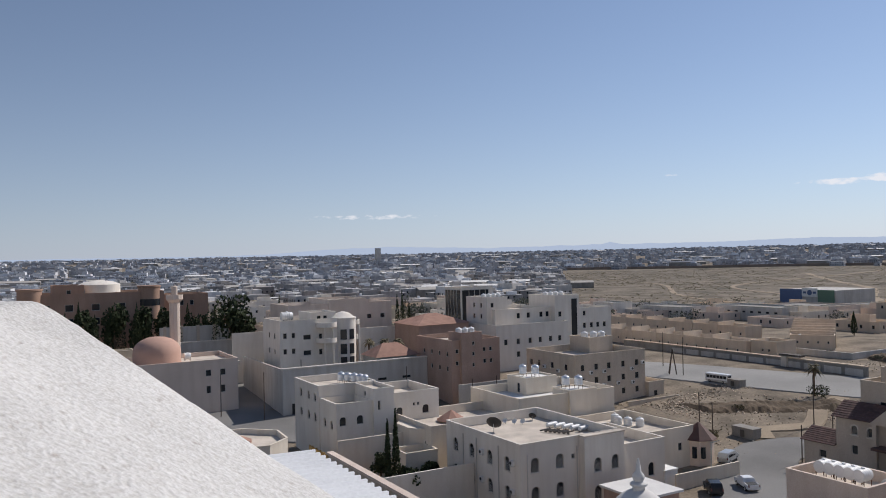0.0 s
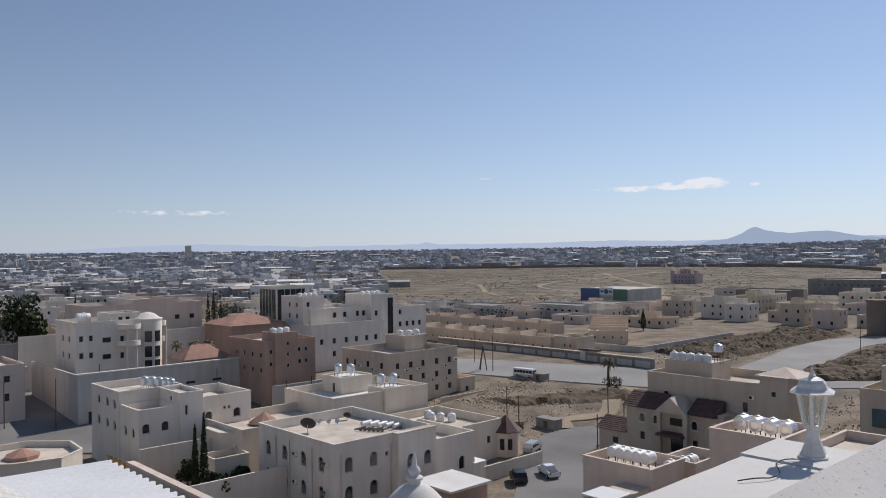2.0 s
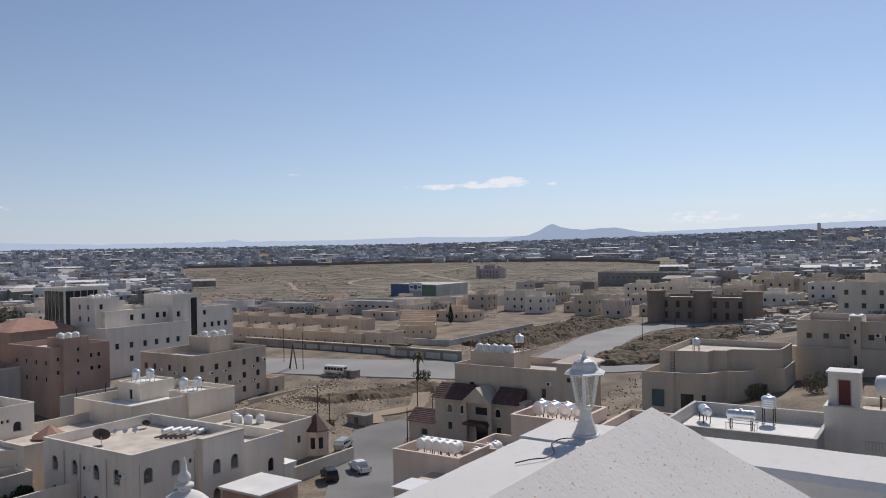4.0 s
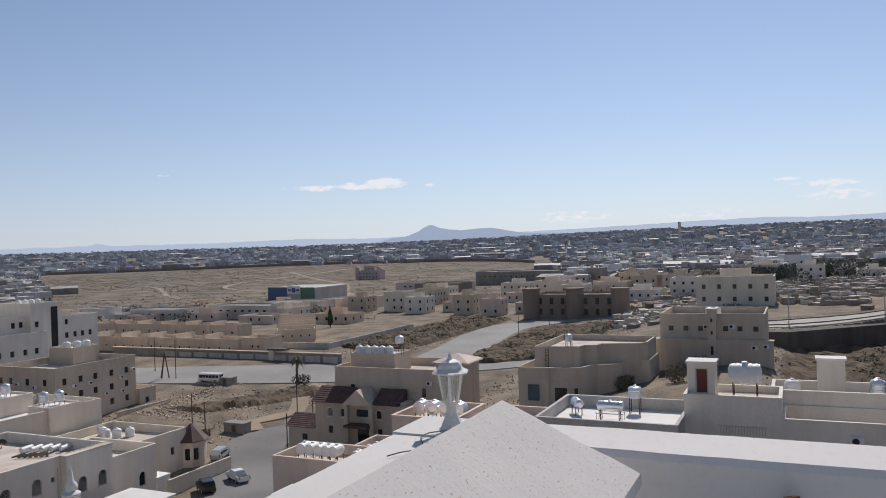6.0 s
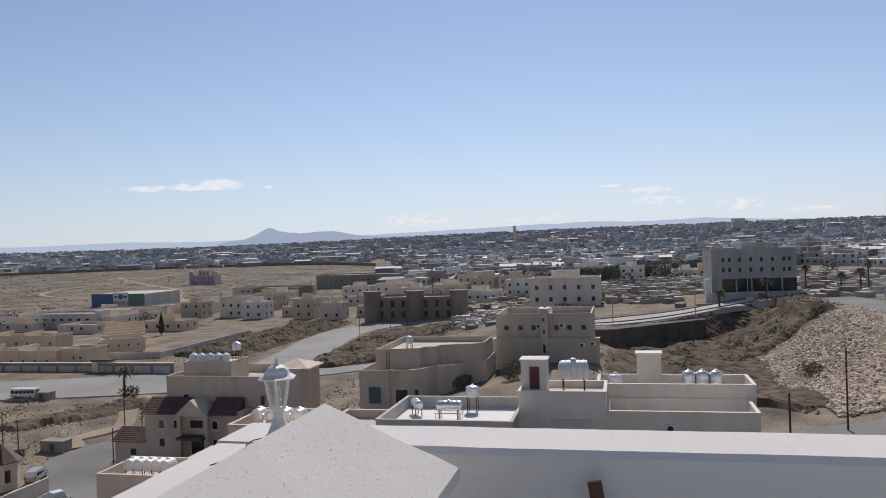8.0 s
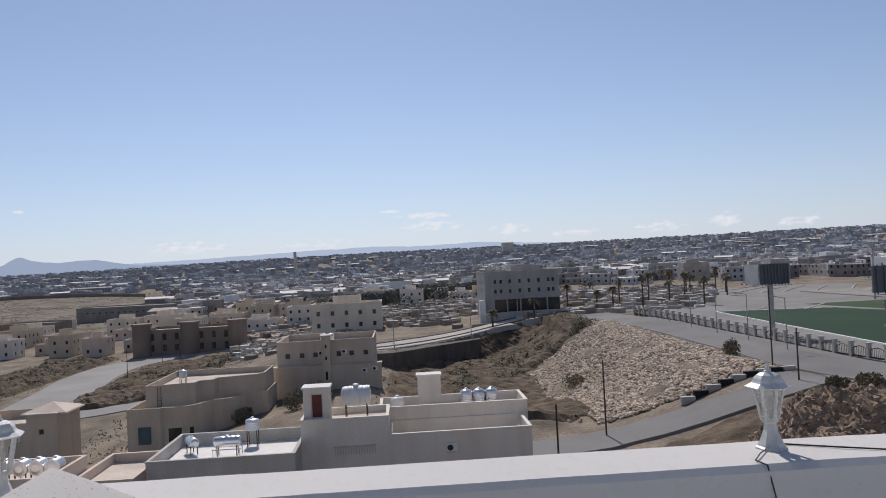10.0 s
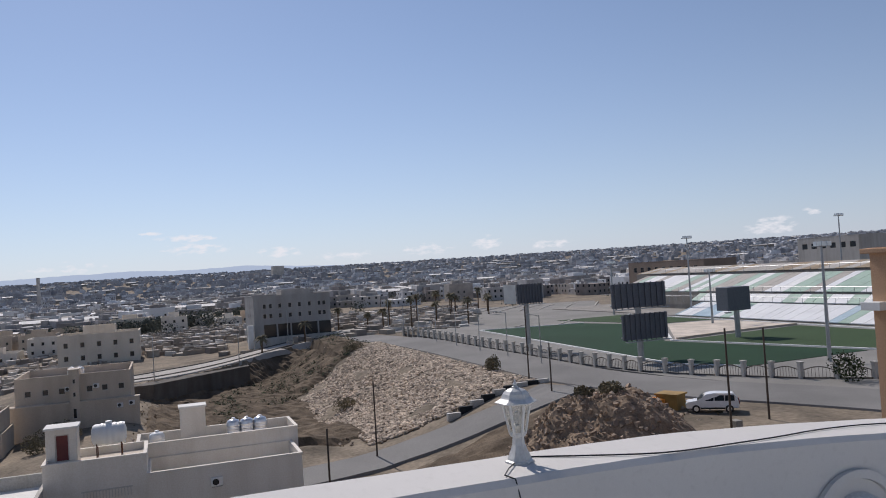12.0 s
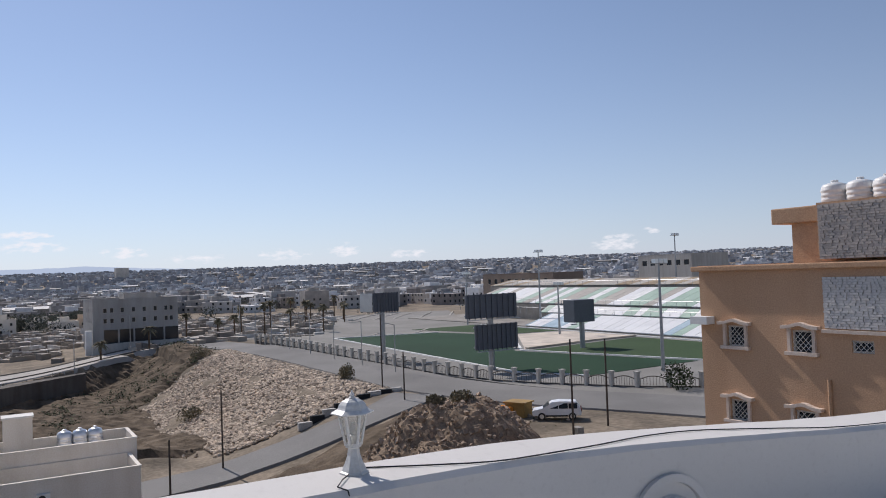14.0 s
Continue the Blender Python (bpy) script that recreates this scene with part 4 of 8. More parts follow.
r = house("pale_stone_hall", "long cream block with a stepped roofline", 66, 96, 198, 213, -31, -11.6, M_PINK, category="building", par=0.8, roof=M_ROOFW, wins={"s": row([89.2, 93.2], -15.4, 1.4, 1.3)})
block(r, 77.3, 88.2, 197.8, 213, -31, -10.5, M_PINK, par=0.5, name="raised_part")
bm = bx(83.5, 192, -31, 98.5, 192.4, -18)
solid("garden_wall", bm, M_WHITE, "tall off-white garden wall behind palms", "wall")
solid("garden_wall", bx(49.8, 192, -31, 61.5, 192.4, -17.2), M_WHITE, "tall off-white garden wall of a villa", "wall")
r = thing("long_garden_wall", (68, 158, -33), "long grey rendered garden wall with a light coping", "wall")
part("wall", bx(51.3, 158, -34, 85.4, 158.4, -22.4), M_GREYW, r)
part("return_wall", bx(51.3, 158.4, -34, 51.7, 188, -22.4), M_GREYW, r)
part("coping", bx(51.1, 157.8, -22.4, 85.4, 158.6, -22.15), M_WHITE, r)
part("gate", bx(53.2, 157.9, -32.5, 54.6, 158.05, -29.6), M_BLACK, r, "black steel gate")
part("gate", bx(82.0, 157.9, -32.5, 83.0, 158.05, -29.8), M_BLACK, r, "black steel gate")
for k in range(3):
    part("slot", bx(67 + 6 * k, 157.95, -26.6, 69 + 6 * k, 158.03, -26.1), M_GLASS, r)

r = house("front_villa", "off-white villa with a roof terrace and arched windows", 47, 57.5, 125.8, 138, -35, -21.2, M_WHITE, category="villa", par=1.1, roof=M_ROOF, wins={"w": row([134.5, 130.7, 127.6], -23.2, 1.0, 1.5, "a") + row([134.5, 130.7, 127.6], -26.6, 1.0, 1.5, "a")})
block(r, 47.2, 53.6, 118.4, 125.8, -35, -23.2, M_WHITE, par=1.0, name="terrace_wing", wins={"w": row([123.6, 120.6], -26.8, 1.0, 1.5, "a"), "s": row([48.3, 51.3], -26.0, 1.2, 1.5, "a")})
block(r, 53.6, 57.4, 118.0, 125.8, -35, -21.3, M_WHITE, par=0.5, name="stair_tower", wins={"s": row([54.6], -24.0, 0.5, 1.6), "w": row([121.5], -22.4, 0.7, 0.8)})
block(r, 57.4, 66.2, 118.6, 130, -35, -22.5, M_WHITE, par=1.3, name="side_wing", wins={"s": row([58.6, 63.6], -25.6, 1.3, 1.5, "a") + row([61.4, 62.2], -24.6, 0.5, 0.6)})
part("yard_wall", bx(45, 112.6, -35, 66, 112.9, -27.6), M_CREAM, r)

# ---- house with a brown tiled mansard and a gable ----
r = house("gabled_house", "beige two-storey house with a dark tiled mansard and a gable", 110, 123, 57, 74, -34, -24.7, M_BEIGE, par=0, wins={"w": row([71.1, 68.6, 61.9, 58.4], -26.7, 1.0, 1.4, "a") + row([71.1, 61.8], -29.6, 1.0, 1.4) + [(65, -26.6, 2.2, 1.2, "v"), (64.9, -30.2, 2.2, 2.4, "v")]})
block(r, 113.2, 126, 53, 72, -34, -19.8, M_BEIGE, par=1.2, name="upper_block", wins={"w": row([68.6], -23.0, 1.0, 1.0) + row([55.3], -23.4, 0.9, 1.6)})
block(r, 113.2, 121, 48.8, 53, -34, -18.6, M_BEIGE, par=0, name="corner_tower", wins={"w": row([51], -21, 0.8, 0.9)})
part("tower_roof", lathe(bmesh.new(), [(4.6, -18.7), (4.5, -18.5), (0.2, -17.4)], 4, (117, 50.9, 0), Matrix.Rotation(math.pi / 4, 3, "Z")), M_PINK, r)
block(r, 116, 122, 62, 70.5, -21, -17.9, M_BEIGE, par=0.2, roof=M_ROOFW, name="roof_room")


def tile_strip(root, x0, x1, z0, z1, ya, yb, mat):
    """Sloping courses of roof tile, each course a lip above the next."""
    n = 8
    bm = bmesh.new()
    for k in range(n):
        f, g = k / n, (k + 1) / n
        xa, xb, za, zb = x0 + (x1 - x0) * f, x0 + (x1 - x0) * g, z0 + (z1 - z0) * f, z0 + (z1 - z0) * g
        y = ya
        while y < yb - 0.05:
            w = min(0.55, yb - y)
            quad(bm, (xa, y, za + 0.1), (xa, y + w - 0.03, za + 0.1), (xb, y + w - 0.03, zb + 0.04), (xb, y, zb + 0.04))
            quad(bm, (xa, y, za - 0.02), (xa, y + w - 0.03, za - 0.02), (xa, y + w - 0.03, za + 0.1), (xa, y, za + 0.1))
            y += 0.55
    part("tile_roof", bm, mat, root)
    bm = bmesh.new()
    quad(bm, (x0, ya, z0), (x0, yb, z0), (x1, yb, z1), (x1, ya, z1))
    quad(bm, (x0, ya, z0), (x1, ya, z1), (x1, ya, z0))
    quad(bm, (x0, yb, z0), (x1, yb, z0), (x1, yb, z1))
    quad(bm, (x0, ya, z0), (x1, ya, z0), (x1, yb, z0), (x0, yb, z0))
    part("roof_deck", bm, mat, root)


tile_strip(r, 109.2, 112.6, -25.0, -22.9, 58.0, 62.8, M_TILE)
tile_strip(r, 109.2, 112.6, -25.0, -22.9, 67.4, 74.3, M_TILE)
bm = bmesh.new()
prism(bm, [(62.4, -25.1), (68.0, -25.1), (65.2, -22.6)], 108.6, 112.8)
bm.transform(Matrix(((0, 0, 1, 0), (1, 0, 0, 0), (0, 1, 0, 0), (0, 0, 0, 1))))
part("gable", bm, M_BEIGE, r, "plain rendered gable")
for y in (62.7, 67.3):
    part("column", bx(108.7, y - 0.3, -34, 109.3, y + 0.3, -25.1), M_BEIGE, r)
part("porch_canopy", bx(107.6, 62.8, -28.6, 110, 67.2, -28.2), M_TILE, r)
block(r, 110, 117, 74, 79.5, -35, -29.6, M_BEIGE, par=0, name="side_wing", wins={"w": row([76.3], -31.2, 1.2, 1.2)})
tile_strip(r, 109.4, 112.5, -29.5, -27.7, 74, 79.8, M_TILE)
part("yard_wall", bx(104.5, 56, -35, 104.8, 74, -31.5), M_BEIGE, r)

r = house("tank_roof_house", "beige house with a row of white tanks on its roof", 69, 75.5, 43.5, 52, -35, -22, M_PINK, par=1.0)
block(r, 75.5, 82, 42.3, 46.5, -35, -22.4, M_PINK, par=0.9, name="rear_wing")
part("lean_to_roof", bx(62, 43.5, -23.6, 65.5, 47, -23.45), M_TIN, r, "white sheet lean-to roof")
part("lean_to_wall", bx(62.2, 43.7, -35, 69, 46.8, -23.7), M_BEIGE, r)
r = house("low_roof_house", "pinkish house with four steel tanks on its roof", 57.5, 64, 25.2, 31, -27, -14.0, M_PINK, par=0.7)
r = house("white_roof_house", "house with a white coated flat roof and grey parapets", 62, 72, 8.6, 20, -27, -14.4, M_GREYW, par=0.9, roof=M_ROOFW)
r = house("low_wing", "low pinkish roof wing with a dark parapet", 60, 69, 20.3, 25, -27, -15.1, M_PINK, par=0.6)

r = house("red_door_house", "off-white house with terraces, red roof door and tanks", 66, 71.2, 1.3, 8.6, -26, -12.7, M_WHITE, par=0.45, roof=M_ROOF)
block(r, 65.6, 71.3, -10.6, 1.3, -26, -14.2, M_WHITE, par=1.6, name="terrace", roof=M_ROOF)
block(r, 71.3, 76.5, -11.2, 2.2, -26, -13.0, M_WHITE, par=1.0, name="rear_block", roof=M_ROOF)
block(r, 67.6, 69.6, 6.3, 8.5, -13.2, -10.3, M_WHITE, par=0, name="stair_house", wins={"w": [(7.35, -11.75, 1.0, 2.1, "d")]}, roof=M_ROOFW)
block(r, 75.6, 77.2, -3.6, -1.4, -26, -10.9, M_WHITE, par=0, name="shaft", roof=M_ROOFW)
part("slot_grille", bx(65.93, 2.4, -15.0, 66.02, 6.0, -14.9), M_GREYW, r)
for k in range(16):
    part("grille_bar", bx(65.93, 2.5 + 0.22 * k, -15.6, 66.0, 2.56 + 0.22 * k, -15.0), M_GREYW, r)

def poly_block(root, pts, zb, zt, mat, par=0.9, name="wall", roof=None):
    """A storey on any ground plan, counter-clockwise: walls, a parapet ring with a coping, a sunk roof."""
    bm = bmesh.new()
    n = len(pts)
    c = [Vector(p) for p in pts]
    inner, outer = [], []
    for k in range(n):
        d0, d1 = (c[k] - c[k - 1]).normalized(), (c[(k + 1) % n] - c[k]).normalized()
        m = Vector((-d0.y - d1.y, d0.x + d1.x)).normalized()
        inner.append(c[k] + m * 0.26)
        outer.append(c[k] - m * 0.06)
    for k in range(n):
        j = (k + 1) % n
        quad(bm, (*c[k], zb), (*c[j], zb), (*c[j], zt), (*c[k], zt))
        quad(bm, (*inner[j], zt - par - 0.1), (*inner[k], zt - par - 0.1), (*inner[k], zt), (*inner[j], zt))
    part(name, bm, mat, root)
    part("roof", prism(bmesh.new(), [tuple(p) for p in inner], zt - par - 0.3, zt - par), roof or M_ROOF, root)
    bm = bmesh.new()
    for k in range(n):
        j = (k + 1) % n
        quad(bm, (*outer[k], zt + 0.14), (*outer[j], zt + 0.14), (*inner[j], zt + 0.14), (*inner[k], zt + 0.14))
        quad(bm, (*outer[k], zt), (*outer[j], zt), (*outer[j], zt + 0.14), (*outer[k], zt + 0.14))
        quad(bm, (*inner[j], zt), (*inner[k], zt), (*inner[k], zt + 0.14), (*inner[j], zt + 0.14))
    part("coping", bm, mat, root)


def bow(a, b, bulge, n=10):
    """Places along an arc from a to b that swells out to the right-hand side."""
    a, b = Vector(a), Vector(b)
    d = (b - a).normalized()
    out = Vector((d.y, -d.x))
    return [tuple(a.lerp(b, k / n) + out * bulge * math.sin(math.pi * k / n) ** 0.7) for k in range(n + 1)]


r = thing("bow_front_house", (118, 29, -26), "beige house with curved bays and a roof terrace", "house")
FRONT = [(112.0, 38.8), (112.2, 34.3)] + bow((112.6, 34.0), (115.0, 29.0), 1.3) + [(116.6, 28.2)] + bow((117.0, 27.9), (120.4, 24.8), 1.1) + [(121.6, 24.4), (123.0, 21.2), (132, 21.2), (132, 38.8)]
poly_block(r, FRONT, -26, -18.6, M_BEIGE, par=0.9)
poly_block(r, [(115.4, 37.2), (116.6, 30.4), (118.3, 30.2), (118.7, 28.3), (120.6, 28.1), (122.0, 22.6), (123.8, 21.6), (131.8, 21.6), (131.8, 37.2)], -19.4, -15.9, M_BEIGE, par=0.8, name="upper_storey")
# Dark panel over the bay stands for the shade inside the entrance recess.
door = bow((112.6, 34.0), (115.0, 29.0), 1.36)
part("doorway", prism(bmesh.new(), [door[1], door[2], door[3], door[4], (115, 32), (114.5, 33.5)], -25, -21.4), M_GLASS, r, "entrance recess, its shade a dark panel")
part("window", prism(bmesh.new(), [door[6], door[7], (115.5, 30.5), (115, 31)], -23.2, -21.5), M_GLASS, r)
part("window", bx(120.95, 23.4, -22.6, 122.6, 24.2, -20.8), M_GLASS, r)
part("poster", bx(111.9, 35.6, -23.4, 112.06, 37.3, -21.0), M_TEAL, r, "faded teal poster beside the door")
bm = bmesh.new()
for y in (35.0, 35.5):
    rod(bm, (115.3, y, -19.5), (115.45, y, -16.0), 0.04, 5)
for k in range(8):
    rod(bm, (115.4, 35.0, -19.2 + 0.42 * k), (115.4, 35.5, -19.2 + 0.42 * k), 0.03, 5)
part("ladder", bm, M_RUST, r, "rusty wall ladder to the upper roof")

r = house("twin_window_block", "beige block with a row of square windows and a stair shaft", 135, 149, 5, 21.4, -25, -12.5, M_BEIGE, category="apartment block", par=1.0, roof=M_PINK, wins={"w": row([19.6, 17.2, 14.9, 11.0, 8.8, 6.4], -14.8, 0.95, 1.0), "s": row([139, 143], -14.8, 0.95, 1.0)})
block(r, 133.6, 135, 3.8, 22.4, -25, -16.6, M_BEIGE, par=0, name="plinth")
block(r, 133.3, 135.6, 12.3, 13.7, -25, -11.6, M_BEIGE, par=0, name="stair_shaft", wins={"w": row([13], -13.3, 0.5, 0.8) + row([13], -15.3, 0.5, 0.8) + row([13], -18.2, 0.6, 1.6)})

# ---- mosque and the houses beyond it ----
r = thing("mosque", (33, 172, -34), "salmon rendered mosque with a dome and a slim minaret", "mosque")
block(r, 23, 44.7, 168, 184, -35, -20.4, M_PINK, par=0.8, wins={"s": row([38.5, 41.5], -23, 1.2, 1.4) + row([38.5, 41.5], -26.5, 1.0, 1.6)})
block(r, 4, 22.9, 168, 184, -35, -21.2, M_PINK, par=0.4, name="side_hall")
part("dome", lathe(bmesh.new(), [(4.9, -21.5), (4.9, -18.8), (4.75, -17.8), (4.2, -16.8), (3.2, -16.0), (1.9, -15.5), (0.3, -15.3)], 28, (29.5, 175.5, 0)), M_DOME, r)
part("minaret", lathe(bmesh.new(), [(1.15, -35), (1.15, -8.6), (1.5, -8.2), (1.85, -7.8), (1.85, -6.8), (1.7, -6.8), (1.7, -7.6), (0.68, -7.6), (0.68, -5.0), (0.4, -4.8)], 10, (34.5, 182, 0)), M_PINK, r)
r = house("sandstone_villa", "broad terracotta villa with rounded corners behind dark trees", 6, 44, 248, 268, -31, -8.0, M_TERRA, category="villa", par=1.0, wins={"s": row([12, 18, 25, 32], -12, 2.2, 2.0) + row([12, 18, 25, 32], -16, 2.2, 2.0)})
for x in (8, 40):
    part("round_corner", lathe(bmesh.new(), [(3.2, -31), (3.2, -6.8), (3.4, -6.7), (3.4, -6.2)], 18, (x, 249.5, 0)), M_TERRA, r)
    part("band_window", lathe(bmesh.new(), [(3.25, -12.2), (3.25, -10.2)], 18, (x, 249.5, 0)), M_GLASS, r)
part("pavilion", lathe(bmesh.new(), [(6, -8), (6, -5.6), (4, -4.8), (0.4, -4.3)], 20, (27, 258, 0)), M_WHITE, r)
block(r, 14, 22, 249, 262, -9, -5.6, M_TERRA, par=0.6, name="roof_room", wins={"s": row([18], -7.4, 1.2, 1.2)})
block(r, 44, 58, 252, 266, -31, -9.4, M_TERRA, par=0.8, name="side_wing", wins={"s": row([47, 50, 53], -12, 1.2, 1.6)})


# ---- sports ground on the plateau ----
PZ = -14.75


def sheet(name, pts, z, mat, label, category):
    bm = prism(bmesh.new(), pts, z - 0.5, z)
    return solid(name, bm, mat, label, category, kind="structure")


sheet("pavement", [(60, -67), (84, -59.5), (104, -57), (180, -57), (240, -80), (240, -125), (60, -125)], PZ - 0.06, M_APRON, "grey dusty paved apron round the turf", "pavement")
sheet("turf", [(92, -67), (176, -72.5), (171, -97), (150, -104), (119, -84), (85, -94), (84, -72)], PZ, M_TURF, "dark green turf playing field", "turf")
sheet("turf", [(84, -97), (118, -87), (122, -117), (84, -117)], PZ, M_TURF2, "lighter green turf field", "turf")
sheet("turf", [(152, -106), (186, -98), (186, -119), (150, -119)], PZ, M_TURF2, "lighter green turf strip below the stand", "turf")
sheet("sand_court", [(120, -87), (149, -106), (147, -119), (124, -119)], PZ + 0.01, M_ROOF, "pale sandy court between the turfs", "court")


def line(pts, w, name, mat, label, cat, h=0.12):
    bm = bmesh.new()
    for (xa, ya), (xb, yb) in zip(pts, pts[1:]):
        d = Vector((xb - xa, yb - ya)).normalized()
        s = Vector((-d.y, d.x)) * w / 2
        prism(bm, [(xa - s.x, ya - s.y), (xb - s.x, yb - s.y), (xb + s.x, yb + s.y), (xa + s.x, ya + s.y)], PZ - 0.1, PZ + h)
    return solid(name, bm, mat, label, cat, kind="structure")


line([(84, -71.6), (92, -66.6), (177, -72), (171, -97.5)], 0.45, "kerb", M_LINE, "white kerb round the turf", "kerb")
line([(84, -95.5), (119, -85.5), (150, -105)], 0.45, "kerb", M_LINE, "white kerb between turf and court", "kerb")
line([(84, -118.5), (186, -120)], 0.5, "kerb", M_LINE, "white kerb below the stand", "kerb")
line([(120, -87.4), (123, -106), (123.5, -118)], 0.7, "court_wall", M_BEIGE, "low brown wall beside the sandy court", "wall", h=0.3)


def make_stand():
    root = thing("grandstand", (145, -135, -15), "sloping covered grandstand with white and green panels", "grandstand")
    part("base", bx(104, -168, -16, 235, -122.3, -14.6), M_CONC, root)
    tiers = [(-122, -14.4, -131.5, -11.9, 106, 168), (-133, -11.7, -137, -10.1, 108, 176), (-138.2, -9.6, -152, -5.7, 112, 222), (-154, -5.0, -164, -3.4, 136, 232)]
    kinds = [(M_TIN, M_GLAZED, M_TIN, M_PALEG), (M_TIN, M_LINE, M_PALEG), (M_PAVE, M_PALEG, M_LINE, M_PALEG, M_TIN), (M_PAVE, M_SAND, M_PAVE)]
    rng = random.Random(4)
    for (ya, za, yb, zb, xa, xb), mats in zip(tiers, kinds):
        bm = bmesh.new()
        quad(bm, (xa, ya, za - 0.35), (xb, ya, za - 0.35), (xb, yb, zb - 0.35), (xa, yb, zb - 0.35))
        for p, q in (((xa, ya, za - 0.35), (xb, ya, za - 0.35)), ((xb, yb, zb - 0.35), (xa, yb, zb - 0.35)), ((xb, ya, za - 0.35), (xb, yb, zb - 0.35)), ((xa, yb, zb - 0.35), (xa, ya, za - 0.35))):
            quad(bm, (p[0], p[1], -15), (q[0], q[1], -15), q, p)
        part("tier", bm, M_CONC, root)
        x, k = xa, 0
        while x < xb - 0.5:
            w = min(rng.choice((2.6, 3.2, 3.8)), xb - x)
            lean = 1.2
            bm = bmesh.new()
            top = [(x, ya, za), (x + w - 0.12, ya, za), (x + w - 0.12 + lean, yb, zb), (x + lean, yb, zb)]
            low = [(p[0], p[1], p[2] - 0.18) for p in top]
            quad(bm, *top)
            for i in range(4):
                j = (i + 1) % 4
                quad(bm, low[i], low[j], top[j], top[i])
            part("panel", bm, mats[(k + rng.randint(0, 1)) % len(mats)], root)
            x += w
            k += 1
    for ya, za in ((-132.2, -11.4), (-137.6, -9.4), (-153, -4.7)):
        bm = bmesh.new()
        rod(bm, (106, ya, za + 0.9), (220, ya, za + 0.9), 0.06, 5)
        for k in range(38):
            rod(bm, (106 + 3 * k, ya, za - 0.8), (106 + 3 * k, ya, za + 0.9), 0.05, 4)
        part("rail", bm, M_STEEL, root)


M_GLAZED = material("milky blue glazing", (0.55, 0.66, 0.68), 0.2, 0.1, dark=0.85, scale=2, fine=6, bump=0.05)
M_PALEG = material("faded green sheet", (0.38, 0.50, 0.40), 0.5, dark=0.85, scale=1, fine=6, bump=0.05)
make_stand()

FENCE = [(187, -56), (160, -57.4), (146, -57.2), (122, -57.5), (102, -57.5), (90, -59.5), (83, -62.3), (72, -69), (64, -77)]


def make_fence():
    root = thing("stone_fence", (120, -58, -15), "low fence of stone posts with arched railings", "fence")
    p = [Vector((x, y, PZ - 0.3)) for x, y in FENCE]
    spots = []
    for a, b in zip(p, p[1:]):
        n = max(1, round((b - a).length / 3.3))
        spots += [a.lerp(b, k / n) for k in range(n)]
    spots.append(p[-1])
    post = bmesh.new()
    box(post, -0.24, -0.24, -0.4, 0.24, 0.24, 2.0)
    box(post, -0.31, -0.31, 2.0, 0.31, 0.31, 2.18)
    me = bpy.data.meshes.new("post")
    post.to_mesh(me)
    post.free()
    me.materials.append(M_GREYW)
    for q in spots:
        ob = new("post", me)
        ob.parent = root
        ob.location = q - Vector((120, -58, -15))
    for a, b in zip(spots, spots[1:]):
        bm = bmesh.new()
        d = b - a
        n = 10
        box_pts = []
        for k in range(n + 1):
            f = k / n
            top = 1.1 + 0.5 * math.sin(math.pi * f)
            q = a + d * f
            box_pts.append(q + Vector((0, 0, top)))
            if 0 < k < n:
                rod(bm, q + Vector((0, 0, 0.35)), q + Vector((0, 0, top)), 0.03, 4)
        for u, v in zip(box_pts, box_pts[1:]):
            rod(bm, u, v, 0.06, 4)
        s = Vector((-d.y, d.x, 0)).normalized() * 0.12
        prism(bm, [(a.x - s.x, a.y - s.y), (b.x - s.x, b.y - s.y), (b.x + s.x, b.y + s.y), (a.x + s.x, a.y + s.y)], a.z - 0.4, a.z + 0.4)
        part("railing", bm, M_DARKC, root)


make_fence()


# ---- billboards, poles and lights ----
def billboard(x, y, zb, boards, label, back):
    root = thing("billboard", (x, y, zb), label, "billboard", "billboards")
    top = max(b[3] for b in boards)
    part("pole", lathe(bmesh.new(), [(0.62, zb - 0.5), (0.62, zb + 0.3), (0.45, zb + 0.3), (0.45, top - 0.3)], 12, (x + 0.9, y, 0)), M_STEEL, root)
    for y0, y1, z0, z1 in boards:
        b = part("board", bx(x - 0.15, y0, z0, x + 0.15, y1, z1), back, root)
        for k in range(9):
            u = y0 + (y1 - y0) * (k + 0.5) / 9
            part("rib", bx(x - 0.36, u - 0.07, z0 - 0.15, x - 0.17, u + 0.07, z1 + 0.1), M_PANEL, b)
        for z in (z0 + 0.4, z1 - 0.4):
            part("beam", bx(x + 0.16, y0, z - 0.1, x + 0.5, y1, z + 0.1), M_STEEL, b)
        part("walkway", bx(x - 1.1, y0, z0 - 0.25, x - 0.4, y1, z0 - 0.17), M_STEEL, b)


billboard(98.6, -66, PZ, [(-70.2, -61.1, -6.9, -3.4), (-70.2, -62.6, -11.6, -7.9)], "tall steel billboard with two dark ribbed boards", M_PANEL)
billboard(125, -60.6, PZ, [(-63.4, -58.5, -6.4, -3.1)], "steel billboard with one dark board", M_PANEL)
bm = bmesh.new()
quad(bm, (125.2, -58.4, -6.4), (128.6, -57.6, -6.4), (128.6, -57.6, -3.1), (125.2, -58.4, -3.1))
bmesh.ops.solidify(bm, geom=bm.faces[:], thickness=0.15)
solid("side_board", bm, M_LINE, "pale side board of a billboard", "board")
r = thing("screen_tower", (113.5, -95.7, PZ), "dark box screen on a single steel pole", "screen")
part("pole", lathe(bmesh.new(), [(0.5, PZ - 0.2), (0.5, -9.9)], 10, (113.8, -95.7, 0)), M_STEEL, r)
